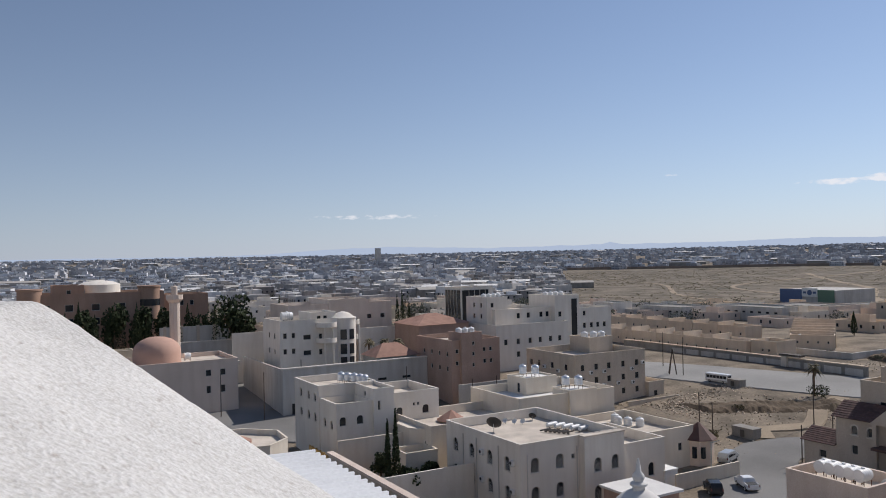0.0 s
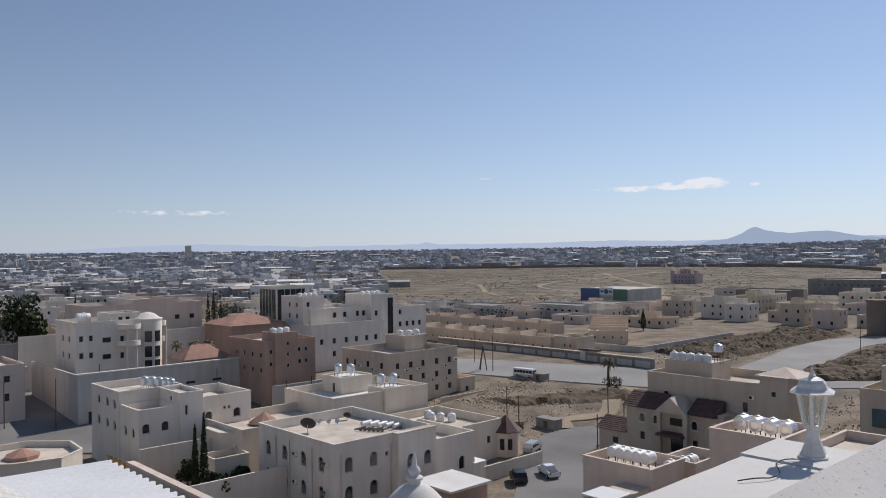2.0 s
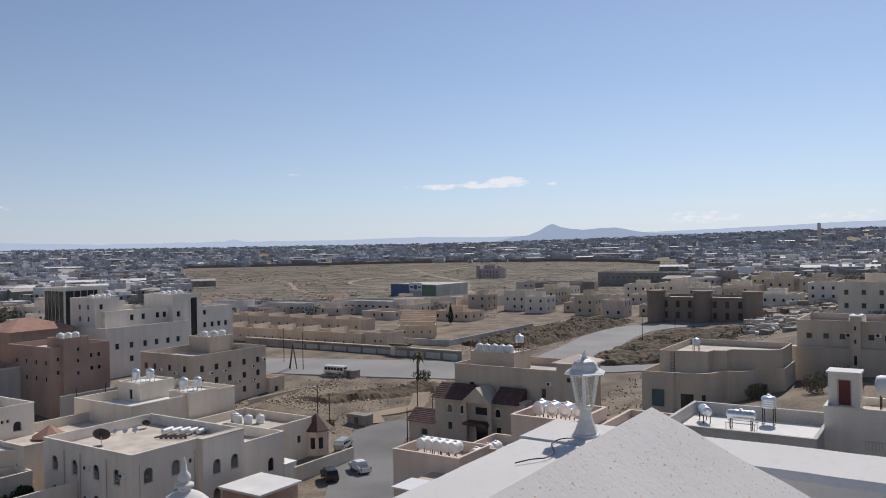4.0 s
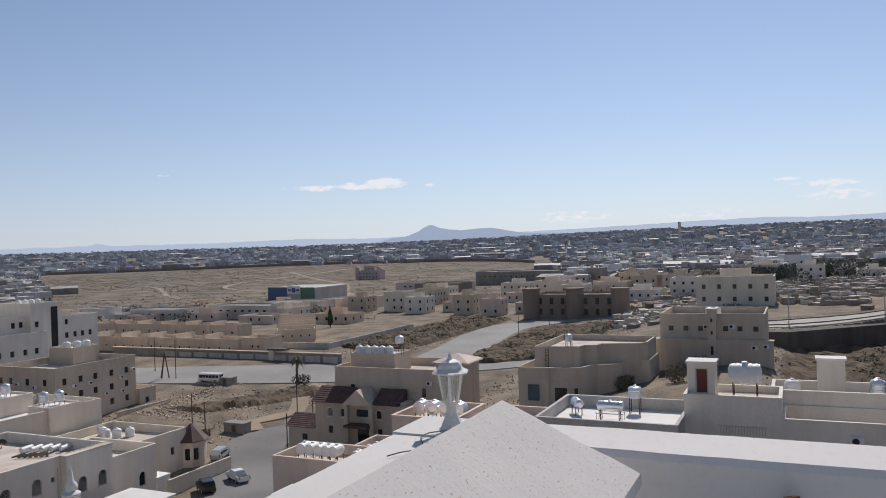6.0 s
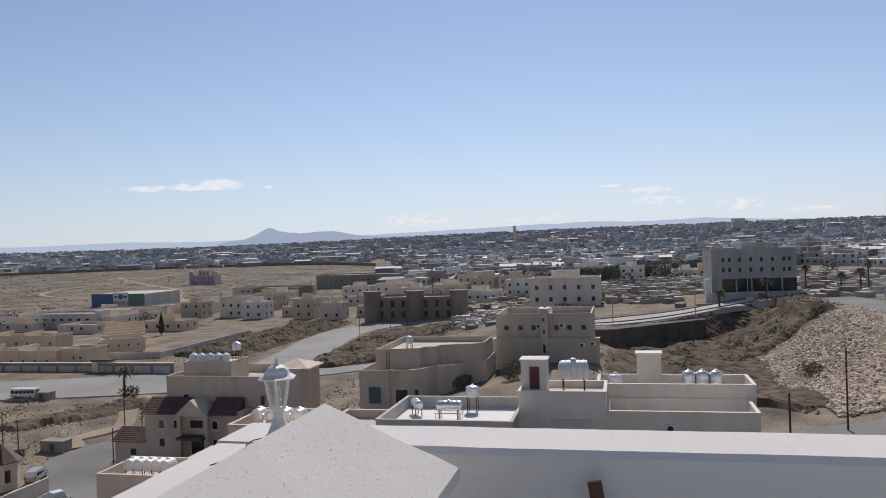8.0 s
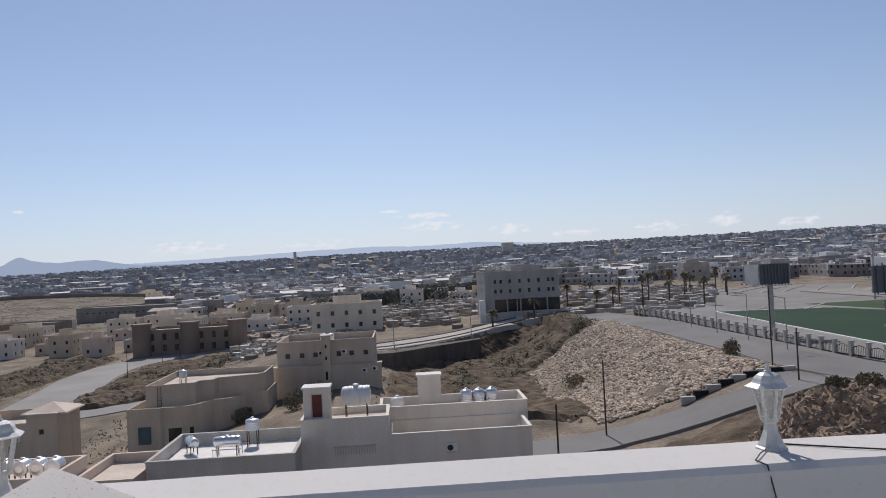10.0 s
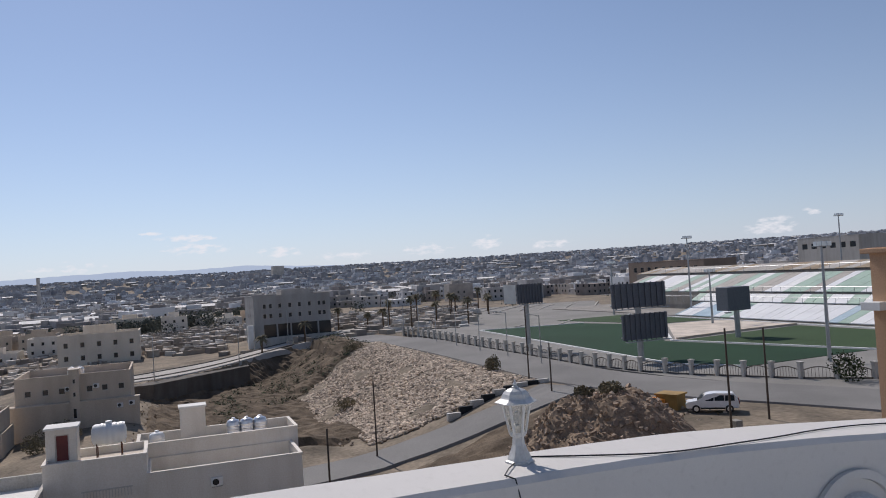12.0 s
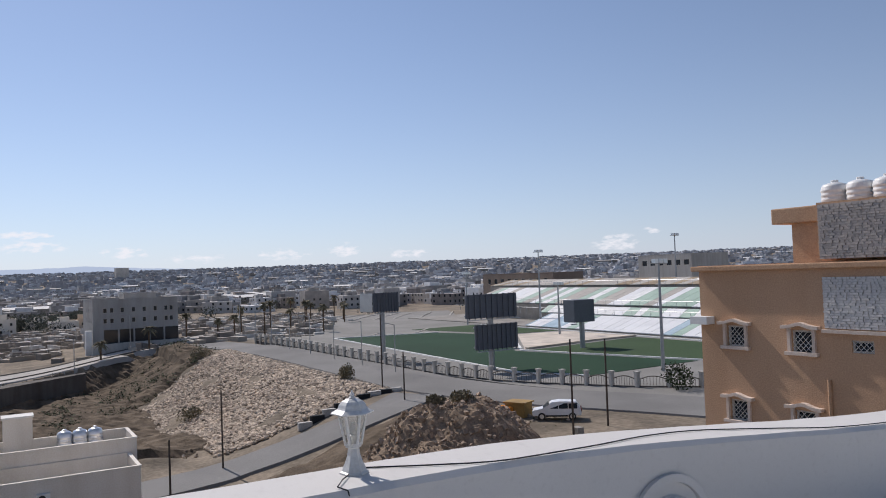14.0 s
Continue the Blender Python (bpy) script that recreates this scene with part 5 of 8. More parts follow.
part("screen_box", bx(113.0, -98.2, -10, 116.2, -93.4, -5.85, bevel=0.1), M_PANEL, r)
part("lamp_arm", bx(112.2, -93.3, -10.3, 113.0, -92.4, -10.1), M_STEEL, r)


def flood_mast(x, y, zt):
    root = thing("flood_mast", (x, y, PZ), "slim steel floodlight mast", "light mast", "flood masts")
    part("pole", lathe(bmesh.new(), [(0.28, PZ - 0.3), (0.14, zt)], 8, (x, y, 0)), M_STEEL, root)
    for k in (-1, 0, 1):
        part("floodlight", bx(x - 0.5, y + 0.9 * k - 0.35, zt - 0.1, x + 0.1, y + 0.9 * k + 0.35, zt + 0.5), M_TANK, root)
    part("crossbar", bx(x - 0.1, y - 1.6, zt - 0.2, x + 0.1, y + 1.6, zt - 0.05), M_STEEL, root)


for x, y, zt in ((168, -127.2, 4.8), (80.3, -81.9, 0.4), (157, -166.5, 8.3), (141, -112, -3.5), (190, -118, -0.5)):
    flood_mast(x, y, zt)


def pole(x, y, zb, zt, label="dark wooden pole with worn top", arm=0.0, r=0.105, mat=None):
    root = thing("street_pole", (x, y, zb), label, "pole", "street poles")
    part("shaft", lathe(bmesh.new(), [(r, zb - 0.4), (r * 0.75, zt)], 8, (x, y, 0)), mat or M_POLE, root)
    if arm:
        part("arm", rod(bmesh.new(), (x, y, zt - 0.1), (x, y + arm, zt + 0.25), 0.05, 6), mat or M_POLE, root)
        part("lamp_head", bx(x - 0.14, y + arm - 0.1, zt + 0.18, x + 0.14, y + arm + 0.6, zt + 0.32), M_STEEL, root)
    return root


for x, y, zb, zt in ((56.3, -46, -15, -6.4), (57.3, -51, -15, -6.8), (84.1, -43.2, -15.1, -9.2), (94.3, -45.2, -15.2, -5.2), (85.8, -22, -19.8, -11.7), (69.6, -13.5, -21, -13.2)):
    pole(x, y, zb, zt)
for k in range(7):
    x, y = 108 + 13 * k, -54 - 0.3 * k
    pole(x, y, -15.1, -7.5, "grey steel street lamp with a short arm", 1.6, 0.09, M_STEEL)
for x, y in ((172, 2), (184, -16), (203, -30), (222, -62), (250, -70)):
    pole(x, y, ground_z(x, y), ground_z(x, y) + 9, "grey steel street lamp with a short arm", 1.6, 0.11, M_STEEL)

# ---- office above the boulevard ----
r = house("concrete_office", "unfinished grey concrete office with square windows over dark shopfronts", 215, 238, -43.7, -23, -19, -3.7, M_GREYOFF, category="office", par=1.0, wins={
    "w": row([-25.9, -27.5, -30, -32.7, -35.3, -38, -40.7, -42], -6.4, 0.95, 1.3) + row([-25.9, -27.5, -30, -32.7, -35.3, -38, -40.7, -42], -9.05, 0.95, 1.3) + [(-27.2 - 3.7 * k, -13.1, 3.3, 3.6, "v") for k in range(5)],
    "n": row([218, 223, 229], -6.4, 1, 1.3) + row([218, 223, 229], -9, 1, 1.3)})
block(r, 219, 228, -39, -31, -5, -2.4, M_GREYOFF, par=0.4, name="roof_room")
part("fin_wall", bx(213.5, -22.6, -19, 215.5, -21.2, -11.2), M_LINE, r)
part("forecourt_wall", prism(bmesh.new(), [(209.5, -22), (214.2, -31), (214.2, -44.5), (219, -47), (218.8, -47.4), (213.7, -45), (213.7, -31.2), (209, -22.2)], -18, -14.6), M_GREYW, r)

# ---- retaining wall of the pit, kerb blocks of the ramp ----
bm = bmesh.new()
prism(bm, [(163.4, 6), (163.4, 2), (182, -18), (184.5, -18), (166, 6)], -25, -18.4)
# The dark base colour carries the shade that lies on this face.
solid("retaining_wall", bm, M_DARKC, "concrete retaining wall under the boulevard, shade in its colour", "wall", kind="structure")
r = thing("kerb_barrier", (88, -40, -16), "black and white painted kerb barrier blocks", "barrier")
for k in range(9):
    f = k / 9
    x, y = 91.5 - 3.2 * f, -46.5 + 15 * f
    z = ground_z(x, y)
    part("barrier_block", bx(x - 0.3, y, z - 0.4, x + 0.25, y + 1.66, z + 0.5), M_KERBK if k % 2 else M_GREYW, r)


# ---- stone pitched slope ----
def make_stones():
    rng = random.Random(11)
    base = bmesh.new()
    bmesh.ops.create_icosphere(base, subdivisions=1, radius=1)
    shapes = []
    for s in range(6):
        vs = [v.co.copy() * (1 + 0.28 * noise.noise(v.co * 2.1 + Vector((s * 7, 0, 0)))) for v in base.verts]
        shapes.append([(v.x, v.y, v.z * 0.7) for v in vs])
    faces = [tuple(v.index for v in f.verts) for f in base.faces]
    base.free()
    meshes = []
    for s in shapes:
        me = bpy.data.meshes.new("stone")
        me.from_pydata(s, [], faces)
        me.materials.append(M_STONE)
        meshes.append(me)
    verts, tris, parts = [], [], []
    for k in range(14500):
        x, y = rng.uniform(91, 172), rng.uniform(-45.5, -23)
        left = 150 - (y + 23) * 1.0 + 3 * noise.noise((y * 0.3, 0, 0))
        right = 90.5 + 1.5 * noise.noise((y * 0.2, 9, 0)) + 0.1 * (y + 44)
        if x > left or x < right:
            continue
        z = ground_z(x, y)
        r0 = rng.uniform(0.18, 0.42)
        m = Matrix.Translation((x, y, z + 0.12)) @ Euler((rng.uniform(-0.5, 0.5), rng.uniform(-0.5, 0.5), rng.uniform(0, 6.3))).to_matrix().to_4x4() @ Matrix.Diagonal((r0 * rng.uniform(0.8, 1.4), r0, r0 * rng.uniform(0.7, 1.0), 1))
        if x < 112 and y > -40 and len(parts) < 280:
            parts.append((rng.randrange(6), m))
        else:
            o = len(verts)
            verts += [tuple(m @ Vector(v)) for v in shapes[rng.randrange(6)]]
            tris += [tuple(i + o for i in f) for f in faces]
    root = thing("stone_slope", (120, -34, -20), "slope pitched with pale tumbled stones", "slope", kind="structure")
    for s, m in parts:
        ob = new("stone", meshes[s])
        ob.parent = root
        ob.matrix_basis = Matrix.Translation((-120, 34, 20)) @ m
    me = bpy.data.meshes.new("stones")
    me.from_pydata(verts, [], tris)
    me.materials.append(M_STONE)
    ob = tagged(new("loose_stones", me), "pale tumbled stones packed over the slope", "stones", kind="stuff")


make_stones()


# ---- heap of excavated earth ----
def make_mound():
    vs, fs = [], []
    n = 90
    for i in range(n + 1):
        for j in range(n + 1):
            x, y = 50 + 30 * i / n, -54 + 34 * j / n
            g = ground_z(x, y)
            a, b = (x - 59.5) / 8.6, (y + 34.0) / 9.6
            h = max(0.0, 1 - a * a - b * b)
            p = Vector((x, y, 0))
            z = g - 0.4 + 5.6 * h ** 0.8 * (1 + 0.25 * noise.noise(p * 0.22)) + (0.55 * noise.noise(p * 0.6) + 0.28 * noise.noise(p * 1.7)) * min(1, 3 * h)
            vs.append((x, y, z))
    for i in range(n):
        for j in range(n):
            a = i * (n + 1) + j
            fs.append((a, a + n + 1, a + n + 2, a + 1))
    me = bpy.data.meshes.new("earth_mound")
    me.from_pydata(vs, [], fs)
    me.materials.append(M_HEAP)
    tagged(new("earth_mound", me), "heap of brown excavated earth with stones", "mound", kind="structure")
    rng = random.Random(5)
    bm = bmesh.new()
    for k in range(1500):
        a, q = rng.uniform(0, 6.28), rng.uniform(0, 1) ** 0.6
        x, y = 59.5 + 8 * q * math.cos(a), -34.0 + 9 * q * math.sin(a)
        i, j = int((x - 50) / 30 * n), int((y + 54) / 34 * n)
        z = vs[i * (n + 1) + j][2]
        r0 = 0.06 + 0.26 * rng.random() ** 2.5
        t = Matrix.Translation((x, y, z + r0 * 0.2)) @ Euler((rng.random() * 3, rng.random() * 3, 0)).to_matrix().to_4x4() @ Matrix.Diagonal((r0, r0 * rng.uniform(0.6, 1), r0 * 0.7, 1))
        made = bmesh.ops.create_cube(bm, size=1.5, matrix=t)["verts"]
        for v in made:
            v.co += Vector((rng.uniform(-0.35, 0.35), rng.uniform(-0.35, 0.35), rng.uniform(-0.35, 0.35))) * r0
    solid("rubble", bm, M_SHARD, "loose stones strewn over the earth heap", "stones", kind="stuff")


make_mound()

# ---- orange house beside the roof ----
r = thing("orange_house", (20, -38, -20), "orange rendered house with hooded windows and stone panels", "house")
oz = {"n": [(27.2, -3.7, 1.0, 1.05, "g"), (23.5, -3.8, 1.05, 1.1, "g"), (20.6, -3.85, 1.0, 0.55, "g"), (27.2, -7.4, 1.0, 1.05, "g"), (23.5, -7.5, 1.05, 1.1, "g")]}
block(r, 8, 29.4, -46, -33, -22, -0.28, M_ORANGE, wins=oz, par=0.25, roof=M_ROOFW)
part("cornice", bx(7.7, -46.3, -0.42, 29.75, -32.75, -0.16, bevel=0.05), M_ORANGE, r)
block(r, 8, 24.4, -46, -33.9, -0.3, 2.35, M_ORANGE, par=0.2, name="upper_storey", roof=M_ROOFW)
part("upper_cornice", bx(7.6, -46.3, 1.75, 25.3, -33.6, 2.5, bevel=0.06), M_ORANGE, r)
part("upper_bay", bx(8, -34.2, 0.0, 22.5, -33.05, 2.55), M_ORANGE, r)
for u, z in ((27.2, -3.0), (23.5, -3.05), (27.2, -6.7), (23.5, -6.75)):
    bm = bmesh.new()
    n = 14
    for k in range(n):
        f, g = -0.95 + 1.9 * k / n, -0.95 + 1.9 * (k + 1) / n
        za, zb = (z + 0.16 * math.exp(-(v / 0.42) ** 2) + 0.02 for v in (f, g))
        top = [(u + f, -33, za), (u + g, -33, zb), (u + g, -32.72, zb), (u + f, -32.72, za)]
        low = [(p[0], p[1], p[2] - 0.16) for p in top]
        quad(bm, *top)
        quad(bm, *low[::-1])
        quad(bm, low[3], low[2], top[2], top[3])
        if k in (0, n - 1):
            quad(bm, low[0], low[3], top[3], top[0])
            quad(bm, low[1], low[2], top[2], top[1])
    part("window_hood", bm, M_PINK, r, "curved moulded window hood")
    bm = bmesh.new()
    for a in (-0.72, 0.56):
        box(bm, u + a, -33.0, z - 1.2, u + a + 0.16, -32.88, z - 0.12)
    box(bm, u - 0.85, -33.0, z - 1.36, u + 0.85, -32.8, z - 1.2)
    part("window_surround", bm, M_PINK, r)
part("sill", bx(8, -33.0, -3.3, 22.4, -32.8, -3.15), M_PINK, r)
part("ac_unit", bx(28.5, -33.0, -3.15, 29.6, -32.4, -2.75, bevel=0.02), M_PLAS, r, "white air conditioner on brackets")
part("drain_pipe", rod(bmesh.new(), (22.2, -32.93, -12), (22.2, -32.93, -5.4), 0.09, 8), M_ORANGE, r)
for mat, x0, x1, z0, z1, y in ((M_PALESTONE, 12, 22.3, -3.1, -0.85, -33.0), (M_CLAD, 12, 22.4, 0.0, 2.45, -33.05)):
    panel = part("stone_panel", bx(x0, y, z0, x1, y + 0.05, z1), mat, r, "panel of split stone")
    rng = random.Random(7)
    z, course = z0, []
    while z < z1 - 0.05:
        h = 0.115
        x = x1
        while x > x0 + 0.1:
            w = rng.uniform(0.16, 0.42)
            course.append((x - w + 0.015, x - 0.01, z + 0.01, z + h - 0.012, rng.uniform(0.02, 0.075)))
            x -= w
        z += h
    unit = bx(0, 0, 0, 1, 1, 1)
    me = bpy.data.meshes.new("stone")
    unit.to_mesh(me)
    unit.free()
    me.materials.append(mat)
    bm = bmesh.new()
    for a, b, p, q, dpt in course:
        if a > 18.6:
            ob = new("stone", me)
            ob.parent = panel
            ob.matrix_basis = Matrix.Translation(Vector((a, y + 0.05, p)) - ROOTS[r.name]) @ Matrix.Diagonal((b - a, dpt, q - p, 1))
        else:
            box(bm, a, y + 0.05, p, b, y + 0.05 + dpt, q)
    tagged(part("stone_facing", bm, mat, panel), kind="stuff")


# ---- the city beyond ----
def empty_land(x, y):
    """Bare plain and other open places where no house stands."""
    r, a = math.hypot(x, y), math.degrees(math.atan2(x, y))
    if 285 < x < 345 and 50 < y < 190:
        return True
    if 370 < x < 440 and 250 < y < 320:
        return True
    if 515 < x < 575 and 140 < y < 225:
        return True
    if 38 < a < 74 and 430 < r < 1500 - 9 * abs(a - 50):
        return True
    return False


def far_boxes(name, label, n, r0, r1, seed, size, mat):
    rng = random.Random(seed)
    vs, fs, wv, wf = [], [], [], []
    for k in range(n):
        a = radians(rng.uniform(-12, 158))
        r = math.sqrt(rng.uniform(r0 * r0, r1 * r1)) if rng.random() < 0.45 else rng.uniform(r0, r1)
        x, y = r * math.sin(a), r * math.cos(a)
        if empty_land(x, y):
            continue
        if y < 30 and r < 400:
            continue
        z = ground_z(x, y)
        w, d, h = rng.uniform(*size), rng.uniform(*size), rng.choice((3.8, 4.2, 7, 7.4, 7.6, 10.5)) * rng.uniform(0.9, 1.1)
        t = rng.choice((0, 0, 0, 0.35, -0.3))
        c, s = math.cos(t), math.sin(t)
        pieces = [(0, 0, w, d, -1.5, h)]
        if rng.random() < 0.75:
            pieces.append((rng.uniform(-0.2, 0.2) * w, rng.uniform(-0.2, 0.2) * d, w * rng.uniform(0.25, 0.5), d * rng.uniform(0.25, 0.5), h, h + rng.uniform(1.5, 3)))
        if r < 1500:
            for m in range(rng.randint(1, 3)):
                pieces.append((rng.uniform(-0.4, 0.4) * w, rng.uniform(-0.4, 0.4) * d, 1.4, 1.4, h, h + 1.5))
        if r < 1600:
            for zz in ([1.6] if h < 5 else [1.6, 4.9]):
                for side in (0, 1):
                    span = d if side == 0 else w
                    m = int(span / 3.4)
                    for q in range(m):
                        if rng.random() < 0.25:
                            continue
                        t0 = -span / 2 + (q + 0.5) * span / m
                        o = len(wv)
                        for du, dz in ((-0.6, 0), (0.6, 0), (0.6, 1.4), (-0.6, 1.4)):
                            sy = -1 if y > 0 else 1
                            px, py = (-w / 2 - 0.06, t0 + du) if side == 0 else (t0 + du, sy * (d / 2 + 0.06))
                            wv.append((x + px * c - py * s, y + px * s + py * c, z + zz + dz))
                        wf.append((o, o + 1, o + 2, o + 3))
        for cx, cy, pw, pd, za, zb in pieces:
            o = len(vs)
            for zz in (za, zb):
                for u, v in ((-1, -1), (1, -1), (1, 1), (-1, 1)):
                    px, py = cx + u * pw / 2, cy + v * pd / 2
                    vs.append((x + px * c - py * s, y + px * s + py * c, z + zz))
            fs += [tuple(o + i for i in f) for f in ((4, 5, 6, 7), (0, 1, 5, 4), (1, 2, 6, 5), (2, 3, 7, 6), (3, 0, 4, 7))]
    me = bpy.data.meshes.new(name)
    me.from_pydata(vs, [], fs)
    me.materials.append(mat)
    if wf:
        mw = bpy.data.meshes.new("town_windows")
        mw.from_pydata(wv, [], wf)
        mw.materials.append(M_GLASS)
        tagged(new("town_windows", mw), "dark windows of the distant town houses", "windows", kind="stuff")
    return tagged(new(name, me), label, "houses", kind="stuff")


def island_colours(name, colours, rough=0.9):
    m = bpy.data.materials.new(name)
    m.use_nodes = True
    n, l = m.node_tree.nodes, m.node_tree.links
    ge, rp = n.new("ShaderNodeNewGeometry"), n.new("ShaderNodeValToRGB")
    rp.color_ramp.interpolation = "CONSTANT"
    while len(rp.color_ramp.elements) < len(colours):
        rp.color_ramp.elements.new(0.5)
    for k, c in enumerate(colours):
        rp.color_ramp.elements[k].position = k / len(colours)
        rp.color_ramp.elements[k].color = (*c, 1)
    co, no = n.new("ShaderNodeTexCoord"), n.new("ShaderNodeTexNoise")
    no.inputs["Scale"].default_value = 0.35
    mx = n.new("ShaderNodeMixRGB")
    mx.blend_type = "OVERLAY"
    mx.inputs["Fac"].default_value = 0.4
    l.new(co.outputs["Object"], no.inputs["Vector"])
    l.new(ge.outputs["Random Per Island"], rp.inputs["Fac"])
    l.new(rp.outputs["Color"], mx.inputs["Color1"])
    l.new(no.outputs["Fac"], mx.inputs["Color2"])
    l.new(mx.outputs["Color"], n["Principled BSDF"].inputs["Base Color"])
    n["Principled BSDF"].inputs["Roughness"].default_value = rough
    return m


M_FAR = island_colours("mixed town renders", [(0.506, 0.483, 0.46), (0.345, 0.328, 0.31), (0.69, 0.678, 0.667), (0.253, 0.241, 0.23), (0.46, 0.414, 0.368), (0.8, 0.793, 0.782), (0.322, 0.31, 0.299), (0.391, 0.368, 0.356), (0.287, 0.253, 0.23), (0.575, 0.54, 0.506)])
far_boxes("town_houses", "flat-roofed town houses in mixed pale renders", 2400, 470, 1000, 3, (9, 20), M_FAR)
# Paler and bluer than the nearer town: distance haze mixed into these colours.
M_FARHAZE = island_colours("haze-tinted distant renders", [(0.483, 0.494, 0.517), (0.38, 0.385, 0.402), (0.644, 0.655, 0.678), (0.333, 0.339, 0.356), (0.46, 0.448, 0.448), (0.713, 0.724, 0.747), (0.38, 0.38, 0.397), (0.322, 0.333, 0.356), (0.425, 0.42, 0.425)])
far_boxes("distant_houses", "distant flat-roofed town houses", 13000, 900, 4200, 5, (9, 22), M_FARHAZE)


def far_trees(name, n, r0, r1, seed, h0, h1, mat):
    rng = random.Random(seed)
    vs, fs = [], []
    for k in range(n):
        a = radians(rng.uniform(-12, 158))
        r = rng.uniform(r0, r1)
        x, y = r * math.sin(a), r * math.cos(a)
        if empty_land(x, y) and rng.random() < 0.975:
            continue
        if (y < -20 and r < 320) or (a > radians(52) and rng.random() < 0.65):
            continue
        m = rng.randint(1, 4)
        for j in range(m):
            px, py = x + rng.gauss(0, 5), y + rng.gauss(0, 5)
            z, h = ground_z(px, py), rng.uniform(h0, h1)
            for q in range(56):
                cx, cy, cz = px + rng.gauss(0, h * 0.25), py + rng.gauss(0, h * 0.25), z + h * rng.uniform(0.25, 1)
                s = h * rng.uniform(0.045, 0.10)
                o = len(vs)
                for i in range(3):
                    b = rng.uniform(0, 6.28)
                    vs.append((cx + s * math.cos(b), cy + s * math.sin(b), cz + s * rng.uniform(-1, 1)))
                vs.append((cx, cy, cz + s))
                fs += [(o, o + 1, o + 3), (o + 1, o + 2, o + 3), (o + 2, o, o + 3), (o, o + 2, o + 1)]
    me = bpy.data.meshes.new(name)
    me.from_pydata(vs, [], fs)
    me.materials.append(mat)
    return tagged(new(name, me), "scattered dark town trees", "trees", kind="stuff")


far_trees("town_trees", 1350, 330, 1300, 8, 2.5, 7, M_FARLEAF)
far_trees("distant_trees", 800, 900, 2100, 9, 3, 7, M_HAZELEAF)


def make_warehouses():
    """Long low halls of the town with pale sheet roofs, past counting."""
    rng = random.Random(14)
    vs, fs, mats = [], [], []
    for k in range(620):
        a, r = radians(rng.uniform(-12, 158)), 520 + 3000 * rng.random() ** 1.5
        x, y = r * math.sin(a), r * math.cos(a)
        if empty_land(x, y) or (y < 60 and r < 560):
            continue
        z, w, d, h = ground_z(x, y), rng.uniform(12, 24), rng.uniform(26, 80), rng.uniform(4.5, 8)
        c, q = math.cos(-a + rng.choice((0, 0, 0.3, -0.3, 1.5))), math.sin(-a + rng.choice((0, 0, 0.2)))
        q = math.copysign(math.sqrt(max(0.0, 1 - c * c)), q)
        o = len(vs)
        for u, v, t in ((-1, -1, -2), (1, -1, -2), (1, 1, -2), (-1, 1, -2), (-1, -1, h), (1, -1, h), (1, 1, h), (-1, 1, h), (-1, 0, h + 1.6), (1, 0, h + 1.6)):
            px, py = u * d / 2, v * w / 2
            vs.append((x + px * c - py * q, y + px * q + py * c, z + t))
        fs += [tuple(o + i for i in f) for f in ((0, 1, 5, 4), (2, 3, 7, 6), (1, 2, 6, 9, 5), (3, 0, 4, 8, 7))]
        fs += [tuple(o + i for i in f) for f in ((4, 5, 9, 8), (6, 7, 8, 9))]
        shade = rng.choice((1, 1, 2, 2, 3))
        mats += [0] * 4 + [shade] * 2
    me = bpy.data.meshes.new("warehouses")
    me.from_pydata(vs, [], fs)
    for m in (M_CONC, M_ROOFW, M_PAVE, M_PANEL):
        me.materials.append(m)
    me.polygons.foreach_set("material_index", mats)
    tagged(new("warehouses", me), "long low warehouses with pale sheet roofs in the town", "warehouses", kind="stuff")


make_warehouses()


# ---- mountains on the skyline ----
def ridge(profile, dist, rough, base, glow, label):
    """A far skyline ridge, its haze an emitted colour: heights in degrees above the horizon against the bearing from
    +y.
    """
    vs, fs = [], []
    n = 900
    for k in range(n + 1):
        deg = -25 + 195 * k / n
        h = profile[-1][1]
        for (a0, e0), (a1, e1) in zip(profile, profile[1:]):
            if a0 <= deg < a1:
                h = mixf(e0, e1, (deg - a0) / (a1 - a0))
                break
        h += rough * (noise.noise((deg * 0.8, dist, 0)) + 0.6 * noise.noise((deg * 2.7, dist, 0)) + 0.35 * noise.noise((deg * 8, dist, 0)))
        a = radians(deg)
        for zz in (-60, dist * math.tan(radians(h))):
            vs.append((dist * math.sin(a), dist * math.cos(a), zz))
    for k in range(n):
        fs.append((2 * k, 2 * k + 2, 2 * k + 3, 2 * k + 1))
    me = bpy.data.meshes.new("backdrop")
    me.from_pydata(vs, [], fs)
    m = bpy.data.materials.new("mountains with glowing haze")
    m.use_nodes = True
    p = m.node_tree.nodes["Principled BSDF"]
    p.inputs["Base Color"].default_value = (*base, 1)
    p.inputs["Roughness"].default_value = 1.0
    # Emission stands in for the haze over the ridge.
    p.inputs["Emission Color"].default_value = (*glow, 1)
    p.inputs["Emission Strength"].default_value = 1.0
    me.materials.append(m)
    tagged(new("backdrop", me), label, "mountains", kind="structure")


